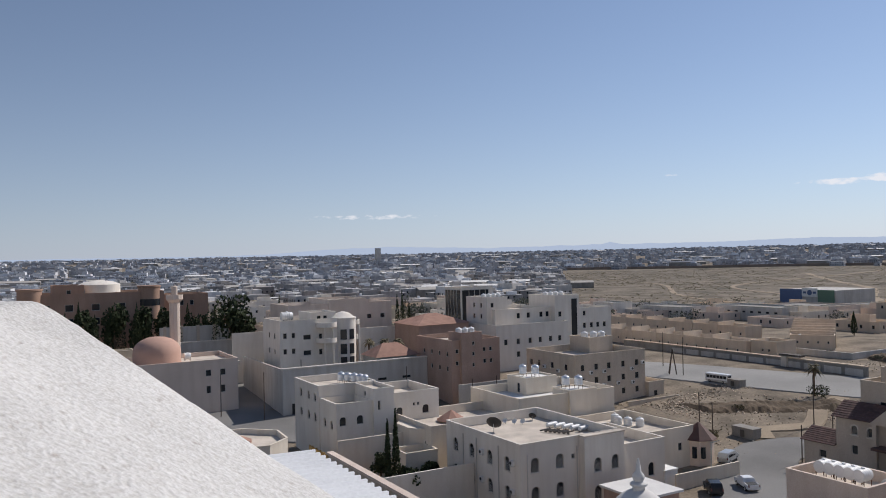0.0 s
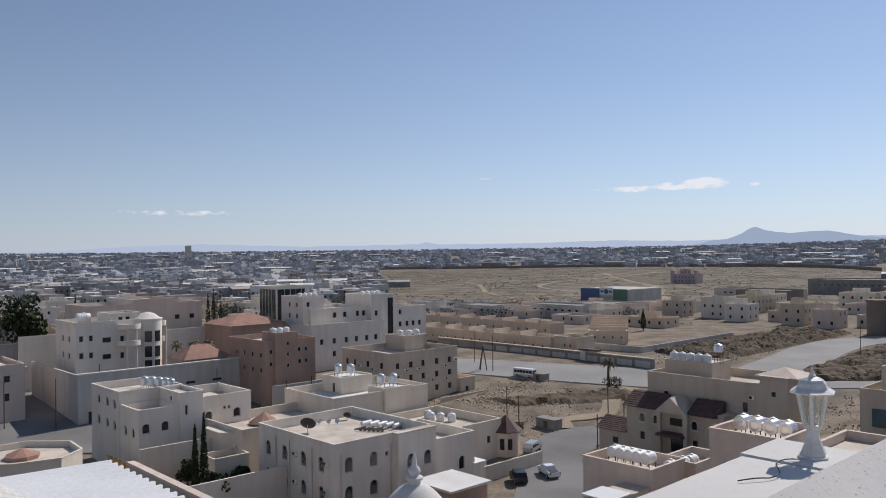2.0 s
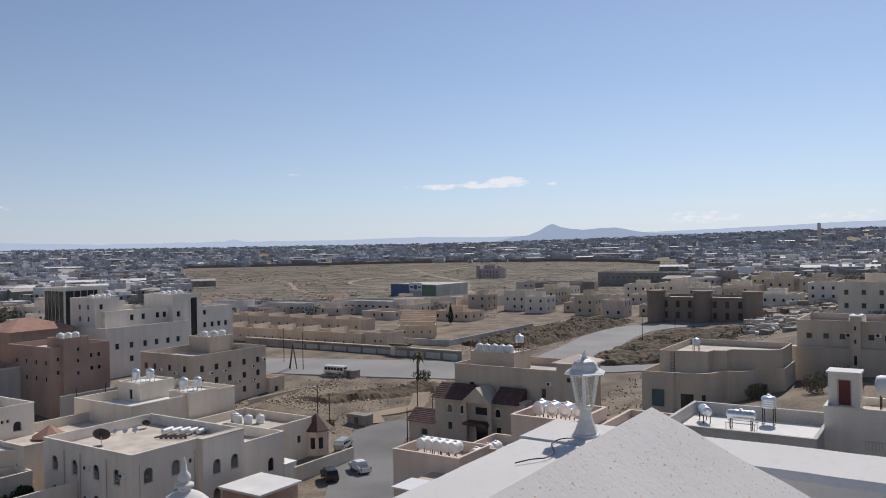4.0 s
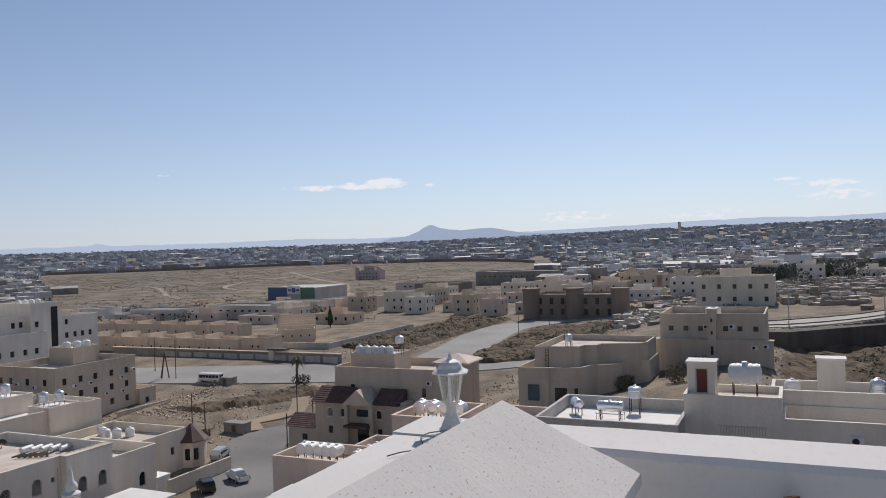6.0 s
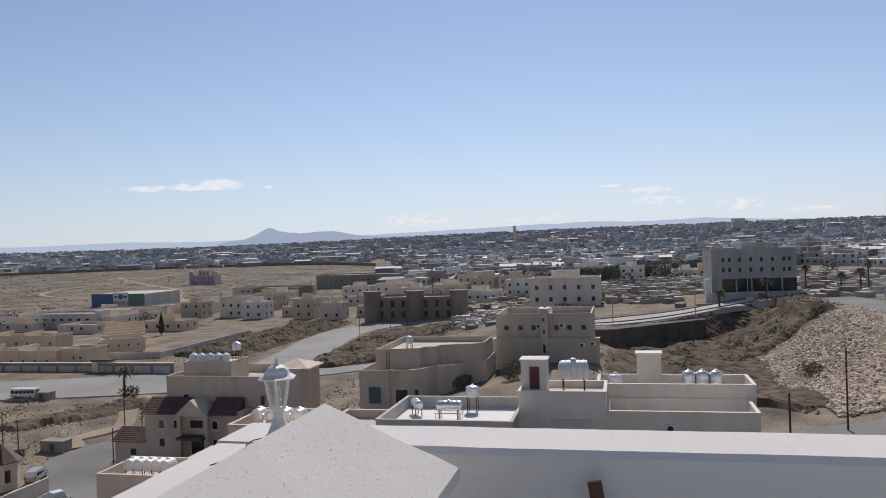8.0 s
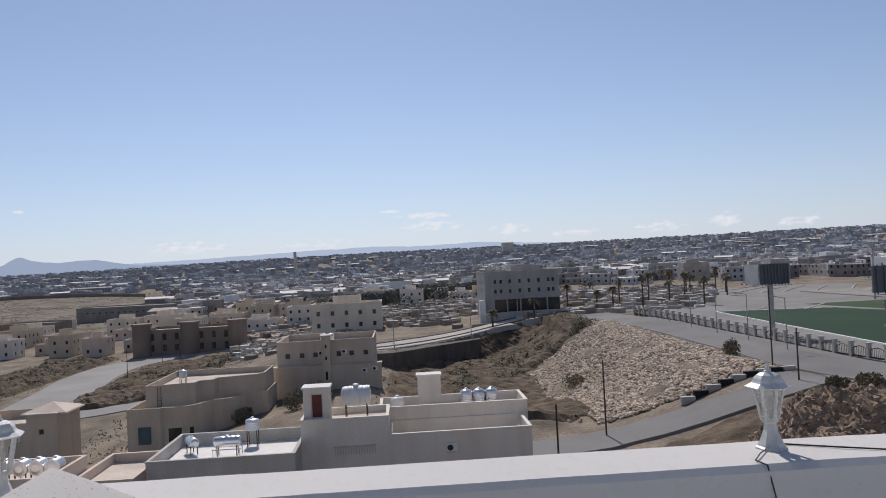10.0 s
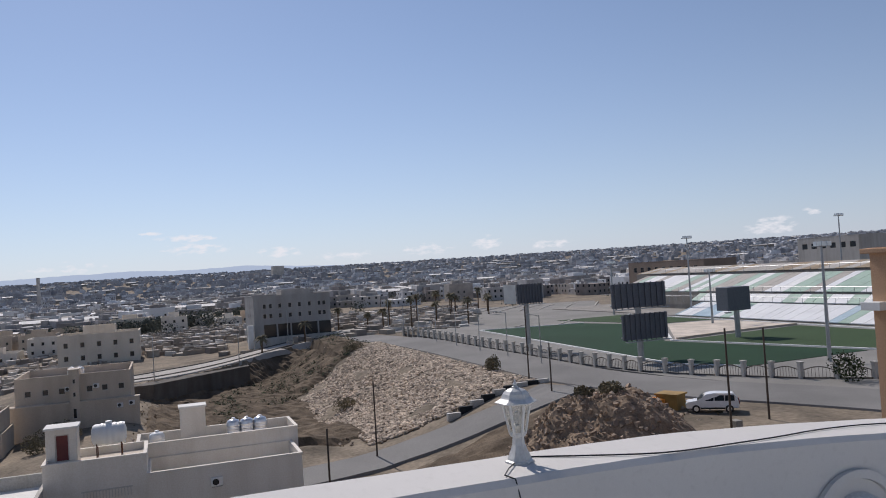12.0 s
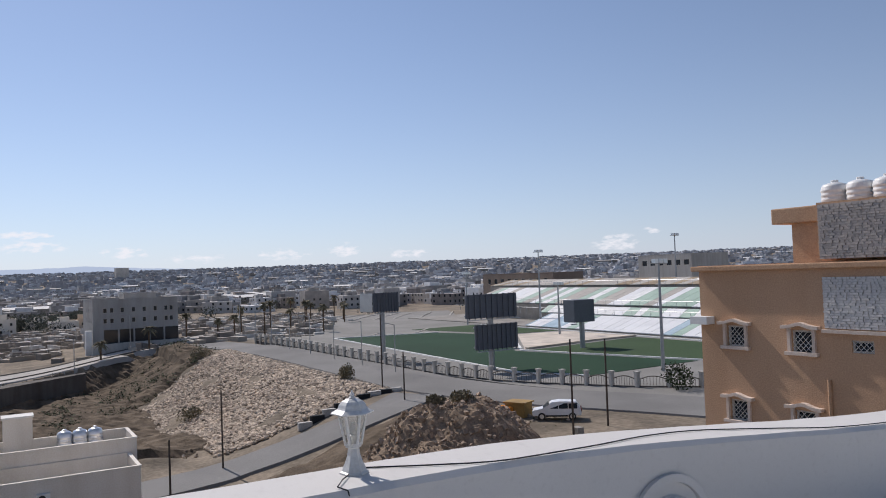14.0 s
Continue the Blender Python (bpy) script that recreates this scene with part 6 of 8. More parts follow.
def make_mountains():
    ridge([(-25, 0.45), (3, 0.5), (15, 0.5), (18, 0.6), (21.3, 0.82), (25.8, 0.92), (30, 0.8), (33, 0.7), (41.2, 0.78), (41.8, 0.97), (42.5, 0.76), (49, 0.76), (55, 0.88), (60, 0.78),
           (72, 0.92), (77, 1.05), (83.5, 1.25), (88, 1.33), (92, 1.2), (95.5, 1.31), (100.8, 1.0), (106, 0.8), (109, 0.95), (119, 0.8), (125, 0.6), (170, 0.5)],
          4650, 0.05, (0.07, 0.08, 0.10), (0.40, 0.48, 0.61), "far skyline mountains, haze put in as a pale glow")
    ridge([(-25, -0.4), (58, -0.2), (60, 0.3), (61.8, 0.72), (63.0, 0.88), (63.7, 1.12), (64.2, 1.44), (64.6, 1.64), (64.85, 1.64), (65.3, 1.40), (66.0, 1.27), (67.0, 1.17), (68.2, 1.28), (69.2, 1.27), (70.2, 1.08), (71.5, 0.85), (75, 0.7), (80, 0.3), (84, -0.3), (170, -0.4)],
          4560, 0.045, (0.08, 0.09, 0.11), (0.30, 0.37, 0.49), "far skyline peak, haze put in as a blue glow")


make_mountains()


def make_plain():
    """The open dry plain between the compound and the far town, a low swell over the ground."""
    vs, fs = [], []
    n, m = 60, 40
    for i in range(n + 1):
        for j in range(m + 1):
            a = 38 + 36 * i / n
            r = 432 + (1470 - 9 * abs(a - 50) - 432) * (j / m) ** 1.3
            x, y = r * math.sin(radians(a)), r * math.cos(radians(a))
            rim = min(i, n - i, j, m - j)
            vs.append((x, y, ground_z(x, y) + (0.12 if rim else -2.5)))
    for i in range(n):
        for j in range(m):
            o = i * (m + 1) + j
            fs.append((o, o + 1, o + m + 2, o + m + 1))
    me = bpy.data.meshes.new("plain")
    me.from_pydata(vs, [], fs)
    me.materials.append(M_PLAIN)
    tagged(new("plain", me), "open dry plain with olive brown scrub", "ground", kind="structure")


make_plain()


# ---- houses of the middle distance ----
def town_house(x, y, w, d, h, mat, label, seed):
    rng = random.Random(seed)
    z = ground_z(x, y)
    x0, x1, y0, y1 = x - w / 2, x + w / 2, y - d / 2, y + d / 2
    wins = {}
    for face, lo, hi in (("w", y0, y1), ("s" if y > 0 else "n", x0, x1)):
        n = max(2, int((hi - lo) / 3.6))
        wins[face] = [(lo + (hi - lo) * (k + 0.5) / n, z + s, 1.1, 1.4, "") for k in range(n) for s in ((2.0, 5.4) if h > 6 else (2.0,)) if rng.random() < 0.85]
    r = house("town_house", label, x0, x1, y0, y1, z - 1.2, z + h, mat, group="town houses", wins=wins, par=0.9)
    if rng.random() < 0.7:
        block(r, x - w * 0.2, x + w * 0.15, y - d * 0.2, y + d * 0.2, z + h - 1.1, z + h + 2.0, mat, par=0.3, name="roof_room")
    return r


TAKEN = [(178, 250, 130, 245), (284, 345, 50, 190), (140, 170, 245, 268), (0, 50, 240, 275), (205, 245, -50, 35), (165, 182, 100, 200), (60, 100, 190, 216)]
rng = random.Random(21)
SHADES = [(M_CREAM, "cream"), (M_WHITE, "off-white"), (M_BEIGE, "beige"), (M_TAN, "tan"), (M_PINK, "pinkish"), (M_YCREAM, "yellow cream")]
done = []
for k in range(1700):
    a, rr = radians(rng.uniform(-8, 100)), rng.uniform(225, 475)
    x, y = rr * math.sin(a), rr * math.cos(a)
    w, d = rng.uniform(10, 19), rng.uniform(10, 19)
    if empty_land(x, y) or any(p - 12 < x < q + 12 and s - 12 < y < t + 12 for p, q, s, t in TAKEN):
        continue
    if 170 < x < 300 and 25 < y < 150:
        continue
    if any(abs(x - p) < (w + s) / 2 + 3 and abs(y - q) < (d + t) / 2 + 3 for p, q, s, t in done) or len(done) > 150:
        continue
    if x < 150 and y < 215 or (y < 45 and x < 400):
        continue
    done.append((x, y, w, d))
    mat, shade = rng.choice(SHADES)
    h = rng.choice((4.2, 4.4, 7.4, 7.6, 8.0))
    if 36 < math.degrees(a) < 62:
        h, (mat, shade) = rng.choice((3.4, 3.8, 4.2)), rng.choice(((M_GREYW, "grey"), (M_CREAM, "cream"), (M_PINK, "pinkish"), (M_TAN, "tan")))
    town_house(x, y, w, d, h, mat, f"flat-roofed {shade} rendered town house " + ("of two storeys" if h > 6 else "of one storey"), k)

for x, y, w, d, h, mat, lab in ((326, 171, 11, 11, 9.2, M_CREAM, "cream stepped villa"), (315, 155, 10, 10, 7.2, M_WHITE, "off-white villa with deep openings"), (322, 141, 9, 8, 4.2, M_PINK, "low pinkish annexe"),
                                (311, 130, 11, 9, 8.2, M_YCREAM, "yellow cream villa"), (303, 115, 9, 9, 6.8, M_PINK, "pinkish block"), (312, 104, 8, 7, 4.4, M_CREAM, "low cream house"), (324, 190, 10, 10, 7, M_BEIGE, "beige town house"), (233, 16, 13, 20, 8, M_CREAM, "cream villa above the boulevard")):
    town_house(x, y, w, d, h, mat, lab + " with a flat roof", int(x))
r = house("brown_palace", "wide dark brown unfinished palace with corner towers", 288, 306, 60, 94, -29.5, -19.5, M_DUSK, category="palace", par=0.8, wins={"w": [(64 + 4.4 * k, -22, 1.4, 2.4, "v") for k in range(7)] + [(64 + 4.4 * k, -26, 1.4, 2.4, "v") for k in range(7)]})
for y in (60, 77, 94):
    part("tower", lathe(bmesh.new(), [(3.4, -29.5), (3.4, -17.8), (3.7, -17.7), (3.7, -17)], 12, (288.5, y, 0)), M_DUSK, r)

# ---- the compound of tan terraces ----
STEP_X, STEP_Y = 207.0, 146.0
r = thing("terrace_row", (182, 175, -29.5), "long tan single-storey terrace with stepped parapets", "terrace")
block(r, 178.5, 186, 146, 206, -30, -24.6, M_TAN, par=0.9, roof=M_ROOFW, wins={"w": row([149 + 3.7 * k for k in range(15)], -27.2, 0.7, 0.7)})
for k in range(5):
    part("party_wall", bx(178.3, 157.5 + 11 * k, -30, 186.3, 157.9 + 11 * k, -23.4), M_TAN, r)
r = thing("terrace_row", (184, 141, -29.5), "end block of the tan terrace", "terrace")
block(r, 180, 188, 137.5, 145.8, -30, -24.2, M_TAN, par=0.8, wins={"w": row([140, 142], -26.6, 0.7, 0.8)})
r = thing("terrace_row", (214, 205, -29.5), "second long tan terrace behind the first", "terrace")
block(r, 210, 218, 172, 238, -30, -24.2, M_TAN, par=0.9, wins={"w": row([174 + 4.1 * k for k in range(15)], -26.6, 0.8, 0.9)})
for k in range(5):
    part("party_wall", bx(209.8, 183 + 11 * k, -30, 218.3, 183.4 + 11 * k, -23.2), M_TAN, r)
r = thing("stepped_terraces", (0, 0, 0), "tan terraces rising in steps with parallel party walls", "terrace")
for k in range(6):
    h = 4.2 + 0.25 * k
    block(r, 6.2 * k, 6.2 * k + 5.8, -6, 6, -0.5, h, M_TAN, par=1.5, name="terrace_house", wins={"w": row([-4.2, -1.5, 1.2, 4.0], 2.2, 0.6, 0.8)} if k == 0 else {"s": row([6.2 * k + 3.0], 2.5, 0.7, 0.9)})
    part("party_wall", bx(6.2 * k + 5.82, -6.3, -0.5, 6.2 * k + 6.18, 6.3, h + 0.8), M_TAN, r)
    part("roof_tank", lathe(bmesh.new(), [(0.5, h - 1.5), (0.55, h - 0.3), (0.2, h)], 10, (6.2 * k + 4, 3.5, 0)), M_PLAS, r)
r.matrix_basis = Matrix.Translation((STEP_X, STEP_Y, ground_z(STEP_X, STEP_Y))) @ Matrix.Rotation(radians(34), 4, "Z")
r = thing("compound_wall", (173, 145, -30), "long grey concrete compound wall with dark panels", "wall")
part("wall", bx(172.6, 108, -30.5, 173.1, 188, -26.9), M_CONC, r)
part("coping", bx(172.4, 108, -26.9, 173.3, 188, -26.7), M_TAN, r)
for k in range(11):
    part("panel", bx(172.5, 109 + 5.4 * k, -29.9, 172.62, 113.4 + 5.4 * k, -27.6), M_GREYW, r)
part("gate_post", bx(171.8, 128.6, -30.5, 173.4, 130.2, -25.9), M_CREAM, r)
part("gate_beam", bx(171.6, 124.5, -26.3, 173.6, 130.6, -25.8), M_DARKC, r)
for y in (158, 163.5):
    solid("yard_wall", bx(189, y, -30.2, 207, y + 0.25, -27.6), M_TAN, "low tan yard wall between the terraces", "wall")
r = thing("inner_wall", (196, 130, -30), "grey inner wall of the compound", "wall")
part("wall", bx(195, 126, -30.5, 195.4, 156, -27.2), M_GREYW, r)
part("side_wall", bx(195.4, 126, -30.5, 250, 126.4, -27.2), M_GREYW, r)

# ---- shops, sheds and halls of the plain ----
r = thing("shop_shed", (408, 278, -30), "large shed with blue, white and green cladding", "shop")
part("wall", bx(392, 262, -30.5, 428, 296, -21.8), M_GREYW, r)
part("blue_front", bx(391.5, 282, -29.5, 392, 296, -21.4), M_BLUE, r, "blue cladding")
part("sign_panel", bx(391.4, 272.4, -25.5, 392, 281.8, -20.8), M_LINE, r, "white sign panel")
part("green_front", bx(391.5, 262.5, -29.5, 392, 272.2, -21.6), M_GREENC, r, "green cladding")
part("sign_disc", lathe(bmesh.new(), [(1.5, 0), (1.5, 0.1)], 20, (391.4, 277, -23.2), Matrix.Rotation(-math.pi / 2, 3, "Y")), M_BLUE, r)
part("sign_bars", box(bx(391.3, 279, -23.8, 391.42, 281, -22.6), 391.3, 273, -23.8, 391.42, 275, -22.6), M_BLUE, r)
for x, y, w, d, h, mat, lab in ((540, 182, 30, 62, 9, M_CONC, "long grey shed"), (462, 216, 16, 50, 6.5, M_PINK, "long pinkish school block"), (272, 262, 18, 26, 5.5, M_GREYW, "grey workshop"), (288, 228, 16, 34, 6, M_GREYW, "grey workshop"), (316, 222, 22, 30, 5.5, M_PINK, "low market hall"), (345, 207, 20, 26, 5, M_CREAM, "low market hall"), (255, 285, 12, 14, 7, M_WHITE, "white workshop"), (440, 200, 20, 30, 7, M_DUSK, "brown hall")):
    z = ground_z(x, y)
    r = house("shed", lab + " with a flat roof", x - w / 2, x + w / 2, y - d / 2, y + d / 2, z - 1, z + h, mat, category="shed", par=0.5, roof=M_CONC, wins={"w": [(y - d / 2 + 3 + 4 * k, z + h * 0.62, 1.8, 1.0, "") for k in range(int((d - 4) / 4))]})
for x, y, zt, w, lab in ((1055, 2267, 37, 14, "lone tower block far off on the plain"), (1487, 198, 32, 5, "tall slim chimney far off"), (2400, -330, 48, 34, "lone tower far off on the ridge")):
    z = ground_z(x, y)
    house("tower", lab, x - w / 2, x + w / 2, y - w / 2, y + w / 2, z - 2, zt, M_GREYW, category="tower", par=0.6)
r = house("brown_hall", "brown brick hall beyond the grandstand", 242, 292, -205, -190, -18, -1.4, M_DUSK, category="hall", par=0.6, wins={"n": row([247 + 5 * k for k in range(9)], -4.5, 2.4, 2.2)})
r = house("grey_hall", "grey modern hall on the ridge beyond the stand", 238, 270, -285, -262, -18, 4.6, M_GREYW, category="hall", par=0.6, wins={"n": row([241 + 5 * k for k in range(6)], 1.0, 3, 2.4)})


r = thing("pink_building", (668, 378, -29), "small pink stepped building with corner turrets on the plain", "building")
PZ_PLAIN = ground_z(668, 378)
block(r, 660, 672, 368, 392, PZ_PLAIN - 1, PZ_PLAIN + 9, M_PINKB, par=0.7, wins={"w": row([371 + 3.6 * k for k in range(6)], PZ_PLAIN + 2.6, 1.2, 1.5) + row([371 + 3.6 * k for k in range(6)], PZ_PLAIN + 6, 1.2, 1.5)})
block(r, 662, 670, 374, 386, PZ_PLAIN + 8, PZ_PLAIN + 13, M_PINKB, par=0.5, name="upper_storey", wins={"w": row([376.5, 380, 383.5], PZ_PLAIN + 10.6, 1.2, 1.5)})
for y in (368, 392):
    part("turret", lathe(bmesh.new(), [(2.0, PZ_PLAIN - 1), (2.0, PZ_PLAIN + 11), (2.3, PZ_PLAIN + 11.2), (2.3, PZ_PLAIN + 12), (0.3, PZ_PLAIN + 13.5)], 10, (660, y, 0)), M_PINKB, r)


def plain_wall(name, label, line, h, mat):
    """A long thin wall that follows the land."""
    bm = bmesh.new()
    prev = None
    for q in glide(line, 25):
        z = ground_z(q.x, q.y)
        vs = [bm.verts.new(p) for p in ((q.x, q.y, z - 1.5), (q.x, q.y, z + h), (q.x + 0.5, q.y + 0.5, z + h), (q.x + 0.5, q.y + 0.5, z - 1.5))]
        if prev:
            for j in range(3):
                bm.faces.new((prev[j + 1], prev[j], vs[j], vs[j + 1]))
        prev = vs
    return solid(name, bm, mat, label, "wall", kind="structure")


plain_wall("boundary_wall_far", "long dark boundary wall at the far edge of the plain", [(900, 1130), (1060, 960), (1163, 868), (1240, 720), (1248, 566), (1180, 440), (1060, 340)], 4.5, M_DUSK)
for pts, w in (([(400, 236), (470, 290), (578, 358), (700, 470), (900, 640)], 7), ([(395, 262), (372, 300), (420, 400), (560, 560), (640, 760)], 4), ([(440, 300), (560, 470), (830, 560), (1100, 640)], 4)):
    ribbon("dirt_track", pts, w, M_SAND, "pale sandy track over the open plain", "track", lift=0.35, step=12)

# ---- plants ----
def leaf_cloud(bm, centre, size, n, rng, leaf, squash=1.0, cone=False):
    for k in range(n):
        while True:
            p = Vector((rng.uniform(-1, 1), rng.uniform(-1, 1), rng.uniform(-1, 1)))
            if p.length < 1:
                break
        p = p.normalized() * p.length ** 0.6
        if cone:
            f = (p.z + 1) / 2
            q = (1 - f) ** 0.75 * (0.55 + 0.45 * min(1, f * 6))
            p = Vector((p.x * q, p.y * q, p.z))
        c = Vector(centre) + Vector((p.x * size[0], p.y * size[1], p.z * size[2] * squash))
        s = leaf * rng.uniform(0.6, 1.3)
        t = Euler((rng.uniform(0, 6.3), rng.uniform(0, 6.3), rng.uniform(0, 6.3))).to_matrix()
        quad(bm, *[c + t @ Vector(v) * s for v in ((-0.5, -0.35, 0), (0.5, -0.3, 0.1), (0.55, 0.4, 0), (-0.4, 0.35, -0.1))])


def tree(x, y, h, w, seed, mat=None, label="leafy dark green tree", z=None):
    rng = random.Random(seed)
    z = ground_z(x, y) if z is None else z
    r = thing("tree", (x, y, z), label, "tree", "trees")
    bm = bmesh.new()
    lathe(bm, [(0.05 * h, -0.3), (0.03 * h, h * 0.3), (0.012 * h, h * 0.6)], 7, (x, y, z))
    for k in range(5):
        a = rng.uniform(0, 6.3)
        rod(bm, (x, y, z + h * 0.3), (x + 0.3 * w * math.cos(a), y + 0.3 * w * math.sin(a), z + h * rng.uniform(0.55, 0.8)), 0.01 * h, 5)
    part("trunk", bm, M_BARK, r)
    bm = bmesh.new()
    for k in range(9):
        a, q = rng.uniform(0, 6.3), rng.uniform(0, 0.32) * w
        leaf_cloud(bm, (x + q * math.cos(a), y + q * math.sin(a), z + h * rng.uniform(0.42, 0.85)), (w * 0.24, w * 0.24, h * 0.17), 130, rng, max(0.3, h * 0.042))
    part("crown", bm, mat or M_LEAF, r)


def cypress(x, y, z, h, w, seed):
    rng = random.Random(seed)
    r = thing("cypress", (x, y, z), "slim dark green cypress tree", "tree", "cypresses")
    part("trunk", lathe(bmesh.new(), [(0.16, -0.3), (0.1, h * 0.3)], 7, (x, y, z)), M_BARK, r)
    bm = bmesh.new()
    leaf_cloud(bm, (x, y, z + h * 0.53), (w, w, h * 0.5), 900, rng, 0.32, cone=True)
    part("crown", bm, M_LEAF, r)


def palm(x, y, h, seed, z=None, crown=2.0):
    rng = random.Random(seed)
    z = ground_z(x, y) if z is None else z
    r = thing("palm_tree", (x, y, z), "date palm with a rough trunk and dusty fronds", "palm tree", "palms")
    part("trunk", lathe(bmesh.new(), [(0.32, -0.3), (0.24, 0.5), (0.2, h * 0.6), (0.26, h * 0.93), (0.18, h)], 8, (x, y, z)), M_BARK, r)
    bm = bmesh.new()
    for k in range(30):
        a, up = rng.uniform(0, 6.3), rng.uniform(-0.5, 1.25)
        ln = crown * rng.uniform(0.85, 1.15)
        pts = []
        for j in range(6):
            f = j / 5
            pts.append(Vector((x + ln * f * math.cos(up * 0.8) * math.cos(a), y + ln * f * math.cos(up * 0.8) * math.sin(a), z + h + ln * (math.sin(up) * f - 0.75 * f * f))))
        s = Vector((-math.sin(a), math.cos(a), 0))
        for j in range(5):
            w0, w1 = 0.34 * math.sin(math.pi * min(1, 0.15 + j / 5)), 0.34 * math.sin(math.pi * min(1, 0.15 + (j + 1) / 5))
            for g in (-1, 1):
                quad(bm, pts[j], pts[j + 1], pts[j + 1] + s * g * w1 - Vector((0, 0, w1 * 0.6)), pts[j] + s * g * w0 - Vector((0, 0, w0 * 0.6)))
    part("crown", bm, M_LEAF2, r)


def bush(x, y, w, h, seed, mat=None, z=None):
    rng = random.Random(seed)
    z = ground_z(x, y) if z is None else z
    bm = bmesh.new()
    for k in range(5):
        leaf_cloud(bm, (x + rng.uniform(-0.3, 0.3) * w, y + rng.uniform(-0.3, 0.3) * w, z + h * rng.uniform(0.25, 0.6)), (w * 0.35, w * 0.35, h * 0.4), 150, rng, 0.2)
    solid("bush", bm, mat or M_LEAF2, "low dusty wild bush on bare ground", "bush", "bushes")


cypress(48.0, 101.2, -34.6, 11.6, 0.75, 1)
cypress(49.0, 100.6, -34.6, 13.2, 0.8, 2)
cypress(95.5, 193.4, -30, 20, 1.6, 3)
cypress(97.6, 194.5, -30, 21.2, 1.6, 4)
cypress(100, 195, -30, 17.5, 1.6, 5)
cypress(69.5, 216, -29.5, 20, 1.4, 6)
for k in range(15):
    x = 16 + 3.6 * k
    cypress(x, 236 + 3 * math.sin(k * 2.1), -29.3, 16.5 + 2.5 * math.sin(k * 1.7), 2.3, 40 + k)
    if k % 2:
        tree(x + 1.7, 237 + 2 * math.sin(k * 3.1), 16.5 + 2 * math.sin(k * 2.7), 9, 240 + k, label="tall dense dark evergreen before the villa", z=-29.3)
tree(60, 225, 20.5, 13, 61, label="large dark spreading evergreen tree")
for k, (x, y) in enumerate(((79.0, 176.0), (83.5, 176.5), (87.5, 177))):
    palm(x, y, 8.2 - 0.3 * k, 70 + k, z=-28.0, crown=2.0)
for k, (x, y) in enumerate(((52, 103), (54, 105.5), (50.5, 109), (56, 103.5), (59, 110.5), (49.5, 97), (62, 111))):
    tree(x, y, 4.2 + 0.6 * (k % 3), 3.6, 80 + k, label="low garden tree behind a wall", z=-34.4)
cypress(252, 162, ground_z(252, 162), 8.0, 1.5, 97)
palm(149.6, 105.4, 6.2, 90, crown=2.3)
bush(149.8, 103.9, 4.2, 3.2, 91, M_LEAF)
BOUL = ((195.6, -22.5), (200.6, -33.9), (222.5, -47.3), (229.4, -57.6), (220.5, -60.0), (223.4, -71.3), (223.5, -77.4), (252.9, -93.3), (259.3, -105.8), (238.6, -100.9), (203.9, -80.0), (248, -86), (266, -112), (240, -88), (212, -66), (262, -98), (228, -64))
for k, (x, y) in enumerate(BOUL):
    palm(x, y, 4.0 + 1.2 * (k % 3) + (2.2 if k > 4 else 0), 100 + k, crown=2.2)
for k, (x, y, w, h) in enumerate(((127.6, -27.4, 4, 2.2), (168, -38.5, 4, 2.4), (106, -45.2, 2.0, 2.6), (67.3, -71, 4.5, 3.6), (59.5, -36, 2.4, 1.0), (60.5, -34.2, 1.8, 0.8), (71.5, -44.5, 2.2, 2.2), (112, 99, 3, 1.6), (130, 108, 2.5, 1.2), (120, 17, 3, 3.2), (123, 13, 3, 2.6), (128, 15, 3.4, 3), (118, 24, 3, 2.5))):
    bush(x, y, w, h, 130 + k, M_LEAF if w > 4 else M_LEAF2, z=-11.3 if (x, y) in ((59.5, -36), (60.5, -34.2)) else None)


def scatter(name, label, n, area, seed, maker, keep):
    rng = random.Random(seed)
    vs, fs = [], []
    tries = 0
    while n > 0 and tries < 40000:
        tries += 1
        x, y = rng.uniform(area[0], area[1]), rng.uniform(area[2], area[3])
        if not keep(x, y):
            continue
        n -= 1
        maker(rng, x, y, ground_z(x, y), vs, fs)
    me = bpy.data.meshes.new(name)
    me.from_pydata(vs, [], fs)
    return me, label


def tuft(rng, x, y, z, vs, fs):
    h = rng.uniform(0.08, 0.3)
    for q in range(7):
        a, b = rng.uniform(0, 6.3), rng.uniform(0.2, 0.7)
        o = len(vs)
        ca, sa = math.cos(a), math.sin(a)
        vs += [(x - 0.14 * sa * h, y + 0.14 * ca * h, z - 0.1), (x + 0.14 * sa * h, y - 0.14 * ca * h, z - 0.1), (x + b * ca * h + 0.2 * sa * h, y + b * sa * h - 0.2 * ca * h, z + h * rng.uniform(0.5, 1)), (x + b * ca * h - 0.2 * sa * h, y + b * sa * h + 0.2 * ca * h, z + h * rng.uniform(0.5, 1))]
        fs.append((o, o + 1, o + 2, o + 3))


def rock(rng, x, y, z, vs, fs):
    s = rng.uniform(0.08, 0.32) * (1.6 if rng.random() < 0.1 else 1)
    o = len(vs)
    for u, v, w in ((1, 0, 0), (-1, 0, 0), (0, 1, 0), (0, -1, 0), (0, 0, 1), (0, 0, -1), (0.6, 0.6, 0.4), (-0.6, -0.5, 0.5)):
        j = rng.uniform(0.7, 1.2) * s
        vs.append((x + u * j, y + v * j, z + 0.1 * s + w * j * 0.75))
    fs += [tuple(o + i for i in f) for f in ((0, 6, 4), (6, 2, 4), (2, 1, 4), (1, 7, 4), (7, 3, 4), (3, 0, 4), (0, 2, 6), (1, 3, 7), (0, 3, 5), (2, 0, 5), (1, 2, 5), (3, 1, 5))]


